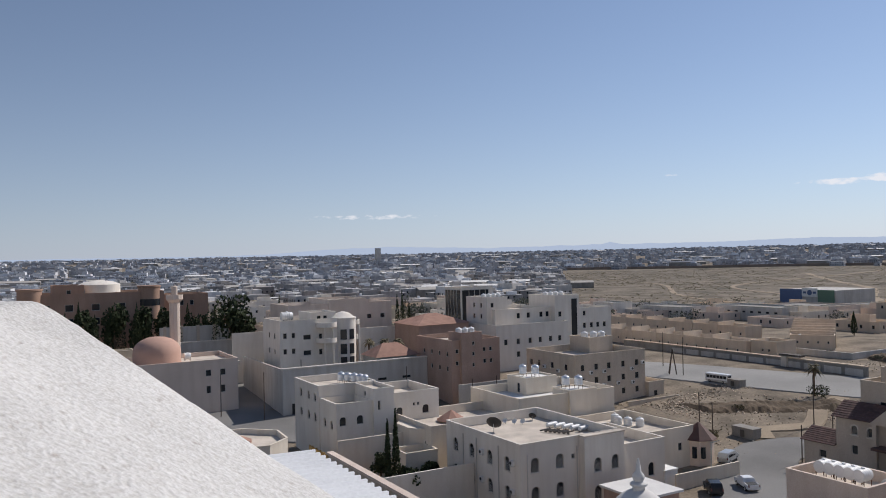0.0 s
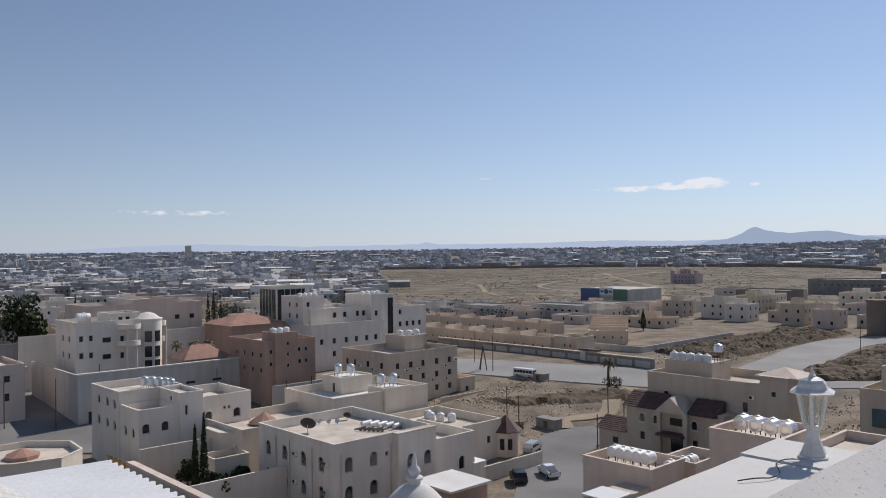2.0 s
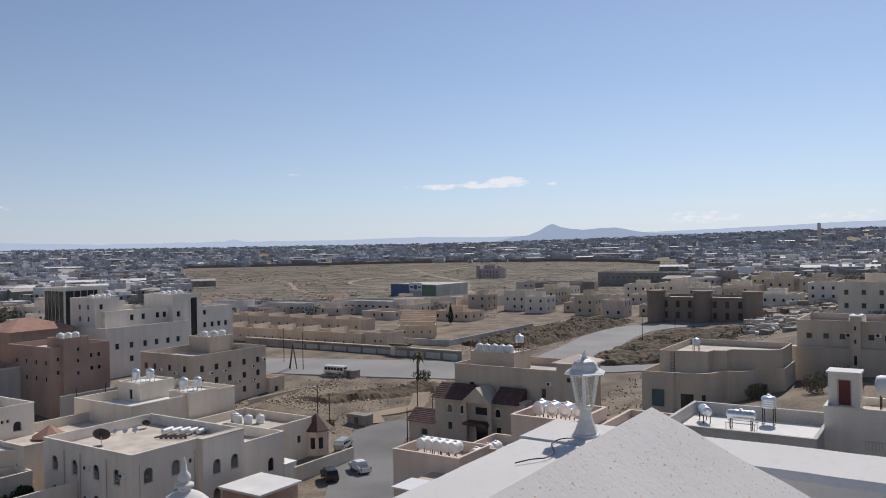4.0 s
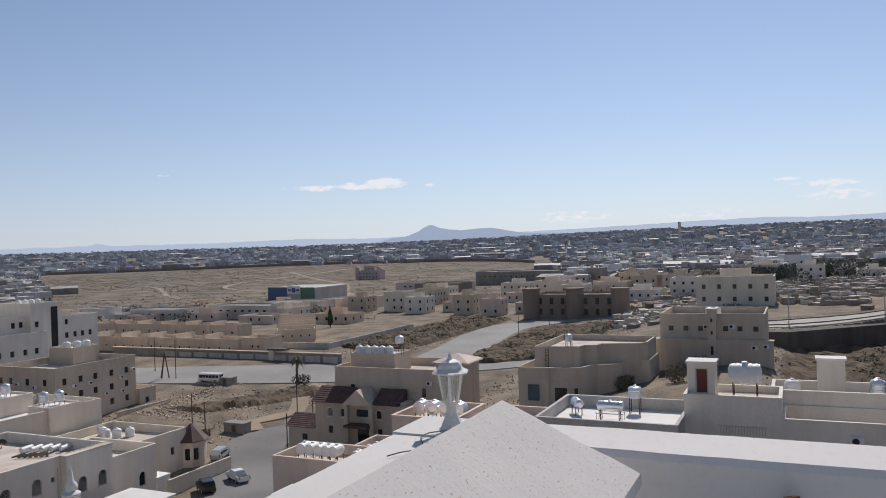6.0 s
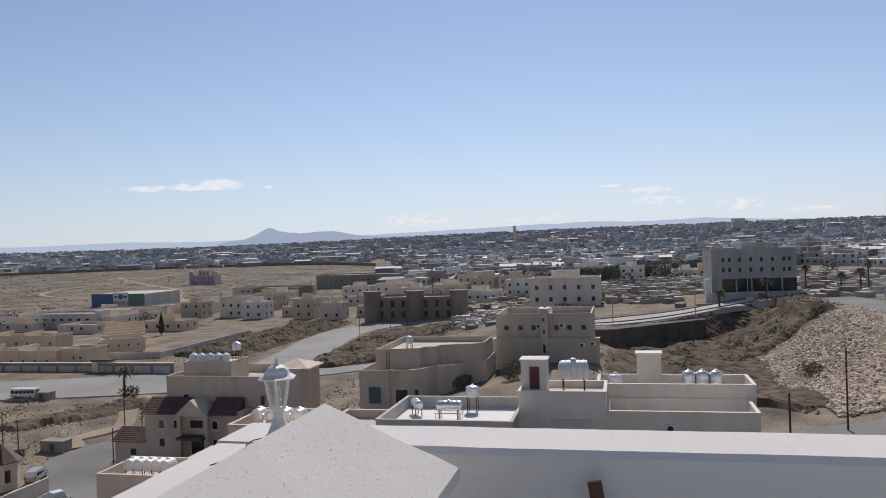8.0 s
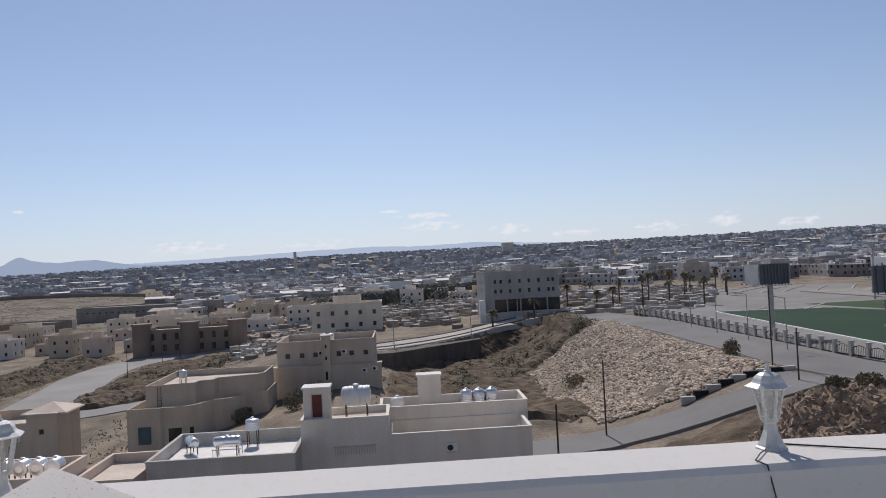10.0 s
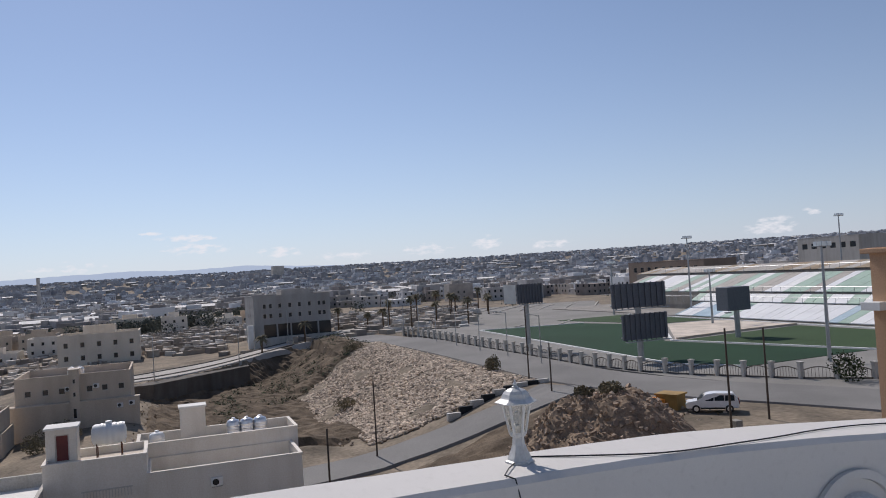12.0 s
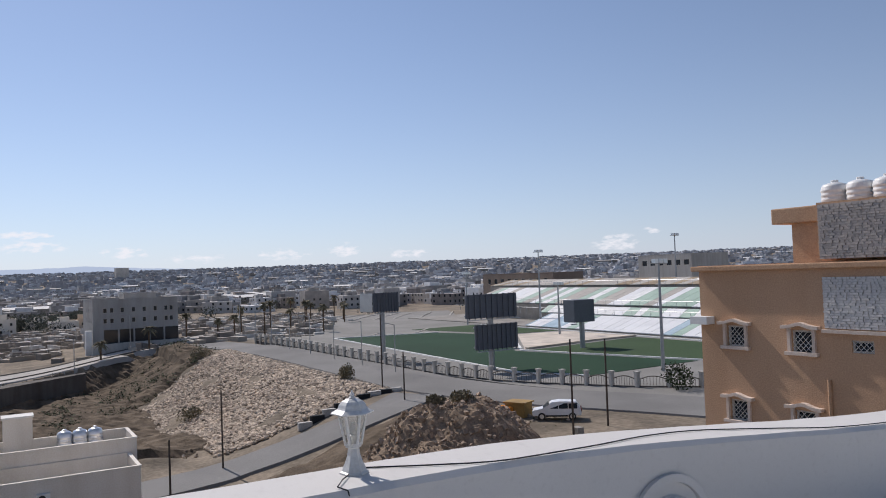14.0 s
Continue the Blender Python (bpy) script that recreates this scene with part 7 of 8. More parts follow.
def open_lot(x, y):
    if 108 < x < 165 and 82 < y < 128:
        return not (x > 142 + 0.1 * (y - 105) and y > 98) and not (abs(y - 92 - 0.25 * (x - 120)) < 2.5 and x > 115)
    if 180 < x < 285 and 40 < y < 125:
        return abs(y - 90) > 9 + 4 * noise.noise((x * 0.05, 0, 0)) or x > 268
    if 95 < x < 185 and -42 < y < 5:
        return x > 150 - (y + 23) or y > -24
    if 125 < x < 175 and 22 < y < 60:
        return True
    if 60 < x < 80 and -50 < y < -18:
        return x - 60 < 14
    return False


for name, label, n, mk, mat, sd in (("scrub", "dry scrub tufts on bare ground", 5200, tuft, M_LEAF2, 3), ("field_stones", "loose stones strewn over bare ground", 4200, rock, M_STONE, 4)):
    me, lab = scatter(name, label, n, (60, 285, -50, 128), sd, mk, open_lot)
    me.materials.append(mat)
    tagged(new(name, me), lab, "scrub" if mk is tuft else "stones", kind="stuff")
def plain_bush(rng, x, y, z, vs, fs):
    """A low clump of desert scrub, wider than high."""
    w, h = rng.uniform(0.8, 2.6), rng.uniform(0.35, 0.9)
    for q in range(12):
        a, u = rng.uniform(0, 6.3), rng.uniform(0, w)
        px, py, c, t = x + u * math.cos(a), y + u * math.sin(a), z + h * rng.uniform(0.2, 1), rng.uniform(0.25, 0.6)
        o = len(vs)
        vs += [(px + t * math.cos(a + j * 2.1), py + t * math.sin(a + j * 2.1), c + t * rng.uniform(-0.6, 0.6)) for j in range(3)]
        fs.append((o, o + 1, o + 2))


me, lab = scatter("plain_scrub", "low scrub dotted over the open plain", 6500, (250, 1250, 150, 1000), 6, plain_bush, lambda x, y: empty_land(x, y) and noise.noise((x * 0.012, y * 0.012, 2)) + 0.5 * noise.noise((x * 0.05, y * 0.05, 2)) > -0.15)
me.materials.append(M_LEAF2)
tagged(new("plain_scrub", me), lab, "scrub", kind="stuff")


def earth_patch(name, label, x0, x1, y0, y1, inside, mat, amp, step=0.8):
    vs, fs, ids = [], [], {}
    nx, ny = int((x1 - x0) / step), int((y1 - y0) / step)
    for i in range(nx + 1):
        for j in range(ny + 1):
            x, y = x0 + i * step, y0 + j * step
            p = Vector((x, y, 0))
            z = sum(ground_z(x + s, y) for s in (-4, -2, 0, 2, 4)) / 5 + 0.25 + amp * (0.35 + 0.75 * noise.noise(p * 0.16) + 0.45 * (0.4 - abs(noise.noise(p * 0.42))) + 0.36 * (0.4 - abs(noise.noise(p * 1.1 + Vector((5, 0, 0))))) + 0.2 * noise.noise(p * 2.6))
            near = sum(inside(x + 1.5 * u, y + 1.5 * v) for u in (-1, 0, 1) for v in (-1, 0, 1)) / 9
            rim = min(i, nx - i, j, ny - j) / 3
            z = mixf(ground_z(x, y) - 0.9, z, min(1.0, near * 1.15) * min(1.0, rim))
            ids[i, j] = len(vs)
            vs.append((x, y, z))
    for i in range(nx):
        for j in range(ny):
            fs.append((ids[i, j], ids[i + 1, j], ids[i + 1, j + 1], ids[i, j + 1]))
    me = bpy.data.meshes.new(name)
    me.from_pydata(vs, [], fs)
    me.materials.append(mat)
    tagged(new(name, me), label, "ground", kind="structure")


earth_patch("pit_earth", "rough dark brown excavated pit and its banks", 96, 200, -44, 6, lambda x, y: (x > 152 - (y + 23) + 3 * noise.noise((y * 0.2, 1, 0)) or y > -24 + 2 * noise.noise((x * 0.1, 3, 0))) and x < 167 - (y - 5) * 0.9 and y < 3 and y > -43, M_DIRT, 1.3)
earth_patch("road_bank", "dark stony bank beside the curving road", 180, 262, 42, 84, lambda x, y: 46 + 0.12 * (x - 180) < y < 79 + 0.05 * (x - 180), M_DIRT, 1.4)
earth_patch("road_bank", "dark stony bank above the curving road", 195, 290, 99, 128, lambda x, y: 102 < y < 125 and x > 198, M_DIRT, 1.6)
earth_patch("stony_lot", "stony brown bank across the empty lot", 122, 150, 94, 122, lambda x, y: abs(y - 116 + 0.75 * (x - 122)) < 4.5, M_DIRT, 0.9)
earth_patch("ramp_bank", "rough dark earth bank below the ramp road", 60, 80, -42, -6, lambda x, y: 61 < x < 77.8, M_DIRT, 0.9)


def clod(rng, x, y, z, vs, fs):
    rock(rng, x, y, z + 0.30 * rng.random(), vs, fs)


def in_pit(x, y):
    return (x > 152 - (y + 23) or y > -24) and x < 165 - (y - 5) * 0.9 and -42 < y < 2 and x > 98


for name, label, n, area, sd, keep in (("pit_rubble", "broken clods and stones over the excavated pit", 7000, (98, 200, -42, 2), 41, in_pit),
                                       ("bank_rubble", "broken stones over the dark road banks", 4200, (182, 288, 44, 124), 42, lambda x, y: 103 < y < 123 and x > 198 or 50 < y < 77 and x < 258),
                                       ("lot_rubble", "rubble along the stony bank of the empty lot", 1700, (118, 160, 88, 124), 43, lambda x, y: abs(y - 116 + 0.75 * (x - 122)) < 5 or noise.noise((x * 0.12, y * 0.12, 8)) > 0.25)):
    me, lab = scatter(name, label, n, area, sd, rock if name == "lot_rubble" else clod, keep)
    me.materials.append(M_STONE if name == "lot_rubble" else M_CLOD)
    tagged(new(name, me), lab, "rubble", kind="stuff")


# ---- water tanks, dishes, roof clutter ----
def tank(x, y, z, r, h, mat=None, stand=0.0, horizontal=False, turn=0.0, label="", group="roof tanks"):
    mat = mat or M_TANK
    root = thing("water_tank", (x, y, z), label or ("white ribbed plastic roof water tank" if mat == M_PLAS else "shiny ribbed metal roof water tank"), "water tank", group)
    prof = [(r * 0.9, 0), (r, 0.04 * h)]
    for k in range(4):
        f = 0.08 + 0.72 * k / 4
        prof += [(r, f * h), (r * 1.04, (f + 0.03) * h), (r * 1.04, (f + 0.09) * h), (r, (f + 0.12) * h)]
    prof += [(r, 0.82 * h), (r * 0.85, 0.91 * h), (r * 0.5, 0.97 * h), (r * 0.25, h)]
    if horizontal:
        m = Matrix.Rotation(turn, 3, "Z") @ Matrix.Rotation(math.pi / 2, 3, "Y")
        prof = [(r * 0.5, 0), (r * 0.9, 0.05 * h)] + prof[1:-4] + [(r, 0.86 * h), (r * 0.9, 0.95 * h), (r * 0.5, h)]
        at = Vector((x, y, z + stand + r)) - m @ Vector((0, 0, h / 2))
        part("body", lathe(bmesh.new(), prof, 16, at, m), mat, root)
        part("lid", lathe(bmesh.new(), [(r * 0.3, 0), (r * 0.3, r * 0.22), (r * 0.2, r * 0.26)], 10, (x, y, z + stand + 1.97 * r)), mat, root)
        reach = (h * 0.35, r * 0.7)
    else:
        part("body", lathe(bmesh.new(), prof, 16, (x, y, z + stand)), mat, root)
        part("lid", lathe(bmesh.new(), [(r * 0.28, 0), (r * 0.28, r * 0.16), (r * 0.2, r * 0.2)], 10, (x, y, z + stand + h * 0.99)), mat, root)
        reach = (r * 0.7, r * 0.7)
    if stand:
        t = Matrix.Rotation(turn, 3, "Z")
        for a in (-1, 1):
            for b in (-1, 1):
                o = t @ Vector((a * reach[0], b * reach[1], 0))
                part("leg", rod(bmesh.new(), (x + o.x, y + o.y, z), (x + o.x, y + o.y, z + stand + (0.25 * r if horizontal else 0.02)), 0.045, 5), M_RUST, root)
    return root


Y90 = math.pi / 2
for x, y in ((86.3, 121.8), (87.9, 120.0)):
    tank(x, y, -22.6, 0.72, 1.7, stand=0.55)
for x, y in ((88.4, 111.6), (90.2, 110.2)):
    tank(x, y, -23.75, 0.72, 1.7, stand=0.65)
for x, y in ((93.5, 104.6), (92.6, 102.8), (93.4, 101.2), (94.6, 99.6)):
    tank(x, y, -29.2, 0.7, 1.5, M_PLAS)
for x, y in ((54.4, 133.8), (55.2, 132.6), (55.8, 131), (56.3, 129.6), (56.6, 128.2)):
    tank(x, y, -22.3, 0.65, 1.5, stand=0.5)
for x, y in ((117.5, 141), (119.3, 140), (121.3, 139.6)):
    tank(x, y, -19.1, 0.8, 1.6, M_PLAS)
for x in (113.2, 114.8, 116.4, 117.8):
    tank(x, 177, -11.2, 0.7, 1.5, M_PLAS)
for x in (133, 134.8, 136.6, 138.4):
    tank(x, 176, -11.6, 0.75, 1.7, M_PLAS)
for x in (88.6, 90.2, 91.8):
    tank(x, 149, -16.9, 0.72, 1.5, M_PLAS)
tank(61, 184, -14.5, 1.0, 3.0, M_PLAS, horizontal=True, stand=0.3)
for y in (69.5, 68.0, 66.5, 65.0, 63.6):
    tank(117.4, y, -18.1, 0.68, 1.5, M_PLAS)
tank(118.5, 62.2, -18.1, 0.7, 1.3, stand=1.9, label="round metal tank on a tall stand")
for y in (50.4, 49.3, 48.2, 47.2, 46.2):
    tank(72.7, y, -23.0, 0.62, 1.7, M_PLAS, horizontal=True, stand=0.55)
for x, y in ((74.5, 44.6), (76.5, 44.4), (78, 44.2)):
    tank(x, y, -23.3, 0.6, 1.5, M_PLAS, horizontal=True)
for y in (29.8, 28.6, 27.4, 26.2):
    tank(60.8, y, -14.7, 0.58, 1.3, horizontal=True, stand=0.35)
tank(68.6, 18.2, -15.3, 0.4, 1.9, M_TANK, horizontal=True, stand=0.6, turn=0.5)
tank(70.5, 13.4, -15.3, 0.6, 1.05, stand=1.3)
tank(69.2, 4.1, -13.15, 0.85, 2.6, M_PLAS, horizontal=True, stand=1.0, turn=Y90, label="large white horizontal water tank on steel legs")
tank(74.0, 0.6, -14.0, 0.62, 1.6, M_PLAS, label="white upright roof tank")
for y in (-6.0, -7.2, -8.4):
    tank(75.4, y, -14.0, 0.6, 1.7, M_TANK)
tank(117, 32.2, -16.1, 0.55, 1.2, stand=1.0)
for y in (12.4, 13.6):
    tank(137, y, -13.5, 0.6, 1.3, M_PLAS, stand=0.8)
for x, y in ((23.6, -36.2), (22.3, -36.2), (21.0, -36.2), (19.2, -37.0)):
    tank(x, y, 2.3, 0.62, 1.25, M_PLAS, stand=0.15, label="white upright plastic tank on the upper roof")


def dish(x, y, z, r, mat, face):
    root = thing("satellite_dish", (x, y, z), "round satellite dish on a roof mount", "satellite dish", "dishes")
    t = Matrix.Rotation(face, 3, "Z") @ Matrix.Rotation(-0.95, 3, "Y")
    c = Vector((x, y, z + r * 1.15))
    bm = bmesh.new()
    rings = []
    for q in range(6):
        f = q / 5
        rings.append([bm.verts.new(c + t @ Vector((r * f * math.cos(a * 0.3927), r * f * math.sin(a * 0.3927), 0.28 * r * f * f))) for a in range(16)])
    for a, b in zip(rings[1:], rings[2:]):
        for k in range(16):
            bm.faces.new((a[k], a[(k + 1) % 16], b[(k + 1) % 16], b[k]))
    bm.faces.new(rings[1])
    part("reflector", bm, mat, root)
    part("mast", rod(bmesh.new(), (x, y, z - 0.1), c, 0.05, 6), M_STEEL, root)
    part("feed_arm", rod(bmesh.new(), c, c + t @ Vector((0, 0, 0.9 * r)), 0.025, 5), M_STEEL, root)


dish(63.5, 97.3, -25.9, 1.15, M_BLACK, 3.9)
dish(73.2, 101, -25.9, 0.6, M_BLACK, 3.9)
for x, y in ((68.5, 101.6), (69.4, 100.4), (70.4, 99.6)):
    dish(x, y, -25.9, 0.42, M_PLAS, 0.4)
for k in range(5):
    tank(72.6 + 0.6 * k, 95.2 - 1.15 * k, -25.9, 0.33, 2.3, M_PLAS, horizontal=True, stand=0.2, turn=0.2, label="white cylinder lying on the roof")
r = thing("pipe_rack", (70.5, 91.5, -25.9), "low dark rack of pipes on the roof", "pipe rack")
for k in range(6):
    part("pipe", rod(bmesh.new(), (69.2 + 0.35 * k, 93.6 - 0.6 * k, -25.6), (70.9 + 0.35 * k, 93.2 - 0.6 * k, -25.5), 0.12, 6), M_DARKC, r)
    part("foot", bx(70 + 0.35 * k, 93.2 - 0.6 * k, -25.92, 70.2 + 0.35 * k, 93.5 - 0.6 * k, -25.6), M_DARKC, r)
tank(67.2, 14.9, -15.3, 0.42, 2.3, M_TANK, horizontal=True, stand=0.75, turn=Y90, label="steel drum water heater on a steel frame")
r = thing("roof_frame", (67.2, 14.9, -15.3), "low rusty steel frame under the drum heater", "frame")
for dx in (-0.55, 0.55):
    part("rail", rod(bmesh.new(), (67.2 + dx, 13.7, -14.72), (67.2 + dx, 16.1, -14.72), 0.035, 6), M_STEEL, r)
    for y in (13.8, 16.0):
        part("leg", rod(bmesh.new(), (67.2 + dx, y, -15.32), (67.2 + dx, y, -14.7), 0.03, 6), M_STEEL, r)


def ac_unit(face, c, u, z, label="white split air conditioner outdoor unit on a wall"):
    lo, hi = spot(face, c, u - 0.45, z - 0.33, -0.38), spot(face, c, u + 0.45, z + 0.33, -0.02)
    at = [(p + q) / 2 for p, q in zip(lo, hi)]
    root = thing("ac_unit", (at[0], at[1], z - 0.33), label, "air conditioner", "air conditioners")
    part("case", bx(*[min(p, q) for p, q in zip(lo, hi)], *[max(p, q) for p, q in zip(lo, hi)], bevel=0.03), M_PLAS, root)
    rot = {"w": Matrix.Rotation(-Y90, 3, "Y"), "s": Matrix.Rotation(Y90, 3, "X"), "n": Matrix.Rotation(-Y90, 3, "X")}[face]
    part("fan_grille", lathe(bmesh.new(), [(0.25, 0), (0.25, 0.02), (0.2, 0.025)], 16, spot(face, c, u + 0.1, z, -0.385), rot), M_BLACK, root)
    part("bracket", bx(*[min(p, q) for p, q in zip(spot(face, c, u - 0.4, z - 0.4, -0.36), spot(face, c, u + 0.4, z - 0.34, 0.0))], *[max(p, q) for p, q in zip(spot(face, c, u - 0.4, z - 0.4, -0.36), spot(face, c, u + 0.4, z - 0.34, 0.0))]), M_STEEL, root)


ac_unit("w", 65.6, -3.8, -15.4)
for y in (93.4, 85.9):
    for z in (-27.2, -31.0):
        ac_unit("w", 59, y, z)
for x, z in ((108, -24.6), (111.6, -24.6), (115.4, -27.4), (119.4, -24.7), (119.6, -27.6), (122.6, -23.6), (111.6, -27.5)):
    ac_unit("s", 128, x, z)
for y, z in ((138.2, -24), (133.4, -24.4), (137.9, -27.2)):
    ac_unit("w", 103.9, y, z)
for y, z in ((10, -14.4), (4.9, -17.4), (6.6, -17.6), (14.0, -14.5)):
    ac_unit("w", 135 if z > -16 else 133.6, y, z)
ac_unit("w", 113.2, 54.2, -21.8)


# ---- vehicles ----
def car(x, y, z, yaw, mat, label, kind="suv"):
    root = thing("pickup_truck" if kind == "pickup" else "car", (0, 0, 0), label, "pickup" if kind == "pickup" else "car", "parked cars")
    low = {"suv": [(-2.38, 0.45), (2.38, 0.42), (2.44, 0.72), (2.36, 0.98), (1.25, 1.14), (0.55, 1.74), (-0.2, 1.84), (-1.9, 1.80), (-2.28, 1.2), (-2.42, 0.75)],
           "pickup": [(-2.6, 0.45), (2.5, 0.45), (2.52, 0.98), (1.4, 1.1), (0.8, 1.70), (-0.75, 1.72), (-0.95, 1.15), (-2.6, 1.15)],
           "van": [(-2.4, 0.4), (2.4, 0.4), (2.42, 0.9), (1.9, 1.1), (1.1, 1.8), (-2.2, 1.85), (-2.4, 1.1)]}[kind]
    bm = bmesh.new()
    half = 0.92
    sides = []
    for s in (-1, 1):
        sides.append([bm.verts.new((px, s * (half if pz < 1.2 else half - 0.14), pz)) for px, pz in low])
    bm.faces.new(sides[0])
    bm.faces.new(sides[1][::-1])
    for k in range(len(low)):
        j = (k + 1) % len(low)
        bm.faces.new((sides[0][j], sides[0][k], sides[1][k], sides[1][j]))
    bmesh.ops.bevel(bm, geom=bm.edges[:], offset=0.06, segments=2, affect="EDGES")
    part("body", bm, mat, root)
    for s in (-1, 1):
        part("sill_trim", bx(-1.1, s * 0.93 - 0.03, 0.36, 1.1, s * 0.93 + 0.03, 0.52), M_CARD, root)
        for a, b in ((-2.0, -1.15), (-1.08, -0.2), (-0.13, 0.72)):
            if kind == "pickup" and a < -0.8:
                continue
            bm = bmesh.new()
            quad(bm, (a, s * 0.90, 1.14), (b + (0.25 if b > 0 else 0), s * 0.90, 1.14), (b - (0.12 if b > 0 else 0), s * 0.795, 1.64), (a, s * 0.795, 1.66))
            bmesh.ops.solidify(bm, geom=bm.faces[:], thickness=0.03)
            part("side_window", bm, M_GLASS, root)
        for a in (-1.5, 1.5):
            w = part("wheel", lathe(bmesh.new(), [(0.3, 0), (0.38, 0.04), (0.38, 0.2), (0.3, 0.24)], 16, (a, s * 0.84 + 0.12, 0.38), Matrix.Rotation(Y90, 3, "X")), M_BLACK, root)
            part("rim", lathe(bmesh.new(), [(0.22, 0), (0.22, 0.27), (0.1, 0.27)], 12, (a, s * 0.84 + 0.135, 0.38), Matrix.Rotation(Y90, 3, "X")), M_TANK, w)
        part("headlight", bx(2.36, s * 0.72 - 0.18, 0.78, 2.46, s * 0.72 + 0.18, 0.92), M_GLAZED, root)
        part("tail_light", bx(-2.62 if kind == "pickup" else -2.45, s * 0.78 - 0.08, 0.85, -2.36, s * 0.78 + 0.08, 1.15), M_DOOR, root)
    bm = bmesh.new()
    quad(bm, (1.36, -0.8, 1.12), (1.36, 0.8, 1.12), (0.82, 0.72, 1.66), (0.82, -0.72, 1.66))
    bmesh.ops.translate(bm, verts=bm.verts, vec=(0.035, 0, 0.02))
    bmesh.ops.solidify(bm, geom=bm.faces[:], thickness=0.02)
    part("windscreen", bm, M_GLASS, root)
    if kind == "pickup":
        part("load_bed", bx(-2.45, -0.74, 1.0, -1.05, 0.74, 1.19), M_BLACK, root)
    root.matrix_basis = Matrix.Translation((x, y, z)) @ Matrix.Rotation(radians(yaw), 4, "Z")
    return root


def roadz(x, y, lift=0.2):
    return ground_z(x, y) + lift


car(94.2, 77.6, roadz(94.2, 77.6), 62, M_CARW, "white pickup truck parked on the side street", "pickup")
car(88.8, 79.0, roadz(88.8, 79), 55, M_CARD, "black four-wheel drive parked on the side street")
car(102.8, 88.2, roadz(102.8, 88.2), 20, M_CARS, "silver van parked by a garden wall", "van")
car(63.2, -49.6, roadz(63.2, -49.6, 0.02), 52, M_CARW, "white four-wheel drive parked on sandy ground")
car(73.5, 68.5, roadz(73.5, 68.5), 45, M_CARW, "white van on the side street", "van")


def make_bus(x, y, z, yaw):
    root = thing("bus", (0, 0, 0), "white minibus with a dark window band parked by the road", "bus", "parked cars")
    part("body", bx(-4.2, -1.2, 0.45, 4.2, 1.2, 3.0, bevel=0.18), M_CARW, root)
    for u in (-1, 1):
        for k in range(6):
            part("side_window", bx(-3.85 + 1.28 * k, u * 1.2 - 0.02, 1.5, -2.7 + 1.28 * k, u * 1.2 + 0.02, 2.45), M_GLASS, root)
        part("skirt", bx(-4.1, u * 1.19 - 0.03, 0.5, 4.1, u * 1.19 + 0.03, 0.95), M_CARS, root)
        for a in (-2.6, 2.6):
            w = part("wheel", lathe(bmesh.new(), [(0.4, 0), (0.48, 0.04), (0.48, 0.24), (0.4, 0.28)], 16, (a, u * 1.1 + 0.14, 0.48), Matrix.Rotation(Y90, 3, "X")), M_BLACK, root)
            part("rim", lathe(bmesh.new(), [(0.24, 0), (0.24, 0.3), (0.1, 0.3)], 12, (a, u * 1.1 + 0.15, 0.48), Matrix.Rotation(Y90, 3, "X")), M_STEEL, w)
    part("windscreen", bx(4.17, -1.05, 1.35, 4.24, 1.05, 2.65), M_GLASS, root)
    part("rear_window", bx(-4.24, -0.95, 1.7, -4.17, 0.95, 2.5), M_GLASS, root)
    root.matrix_basis = Matrix.Translation((x, y, z)) @ Matrix.Rotation(radians(yaw), 4, "Z") @ Matrix.Scale(0.7, 4)


make_bus(144.2, 126.0, roadz(144.2, 126.0), 95)
# The second box is added in place of low rubble, not a real cabin.
for x, y, w, d, h, mat, lab in ((144.8, 121.6, 2.2, 3.8, 1.5, M_CONC, "grey site cabin beside the road"), (116.8, 96.0, 2.2, 4.6, 1.7, M_CONC, "grey box standing in for rubble on the empty lot"), (86, 86.5, 2.5, 4.6, 2.6, M_LINE, "white box cabin by the street")):
    z = roadz(x, y, 0.05)
    r = thing("site_cabin", (x, y, z), lab, "cabin")
    part("shell", bx(x - w / 2, y - d / 2, z - 0.3, x + w / 2, y + d / 2, z + h, bevel=0.05), mat, r)
    part("roof_edge", bx(x - w / 2 - 0.08, y - d / 2 - 0.08, z + h, x + w / 2 + 0.08, y + d / 2 + 0.08, z + h + 0.1), mat, r)
    part("door", bx(x - w / 2 - 0.05, y - 0.45, z + 0.1, x - w / 2 + 0.01, y + 0.45, z + h * 0.8), M_DARKC, r)
r = thing("red_lodge", (72, 76, -35), "small red-brown lodge with a pale flat roof", "lodge")
part("wall", bx(68.6, 72.4, -35.5, 75.2, 79.2, -30.3), M_BRICK, r)
part("roof", bx(68.2, 72.0, -30.3, 75.6, 79.6, -30.0), M_ROOFW, r)
r = thing("plastic_barrier", (66.5, -52, -15), "orange plastic road barrier blocks", "barrier")
for x, y in ((67.5, -46.2), (68.4, -45.0), (60.6, -73.0)):
    part("barrier_block", bx(x - 0.9, y - 0.5, -15.1, x + 0.9, y + 0.5, -13.9, bevel=0.12), M_YELL, r)
r = thing("concrete_block", (56.3, -46, -15), "rough concrete block at a pole foot", "block")
part("block", bx(56.0, -47.0, -15.2, 56.9, -46.3, -14.4, bevel=0.06), M_CONC, r)


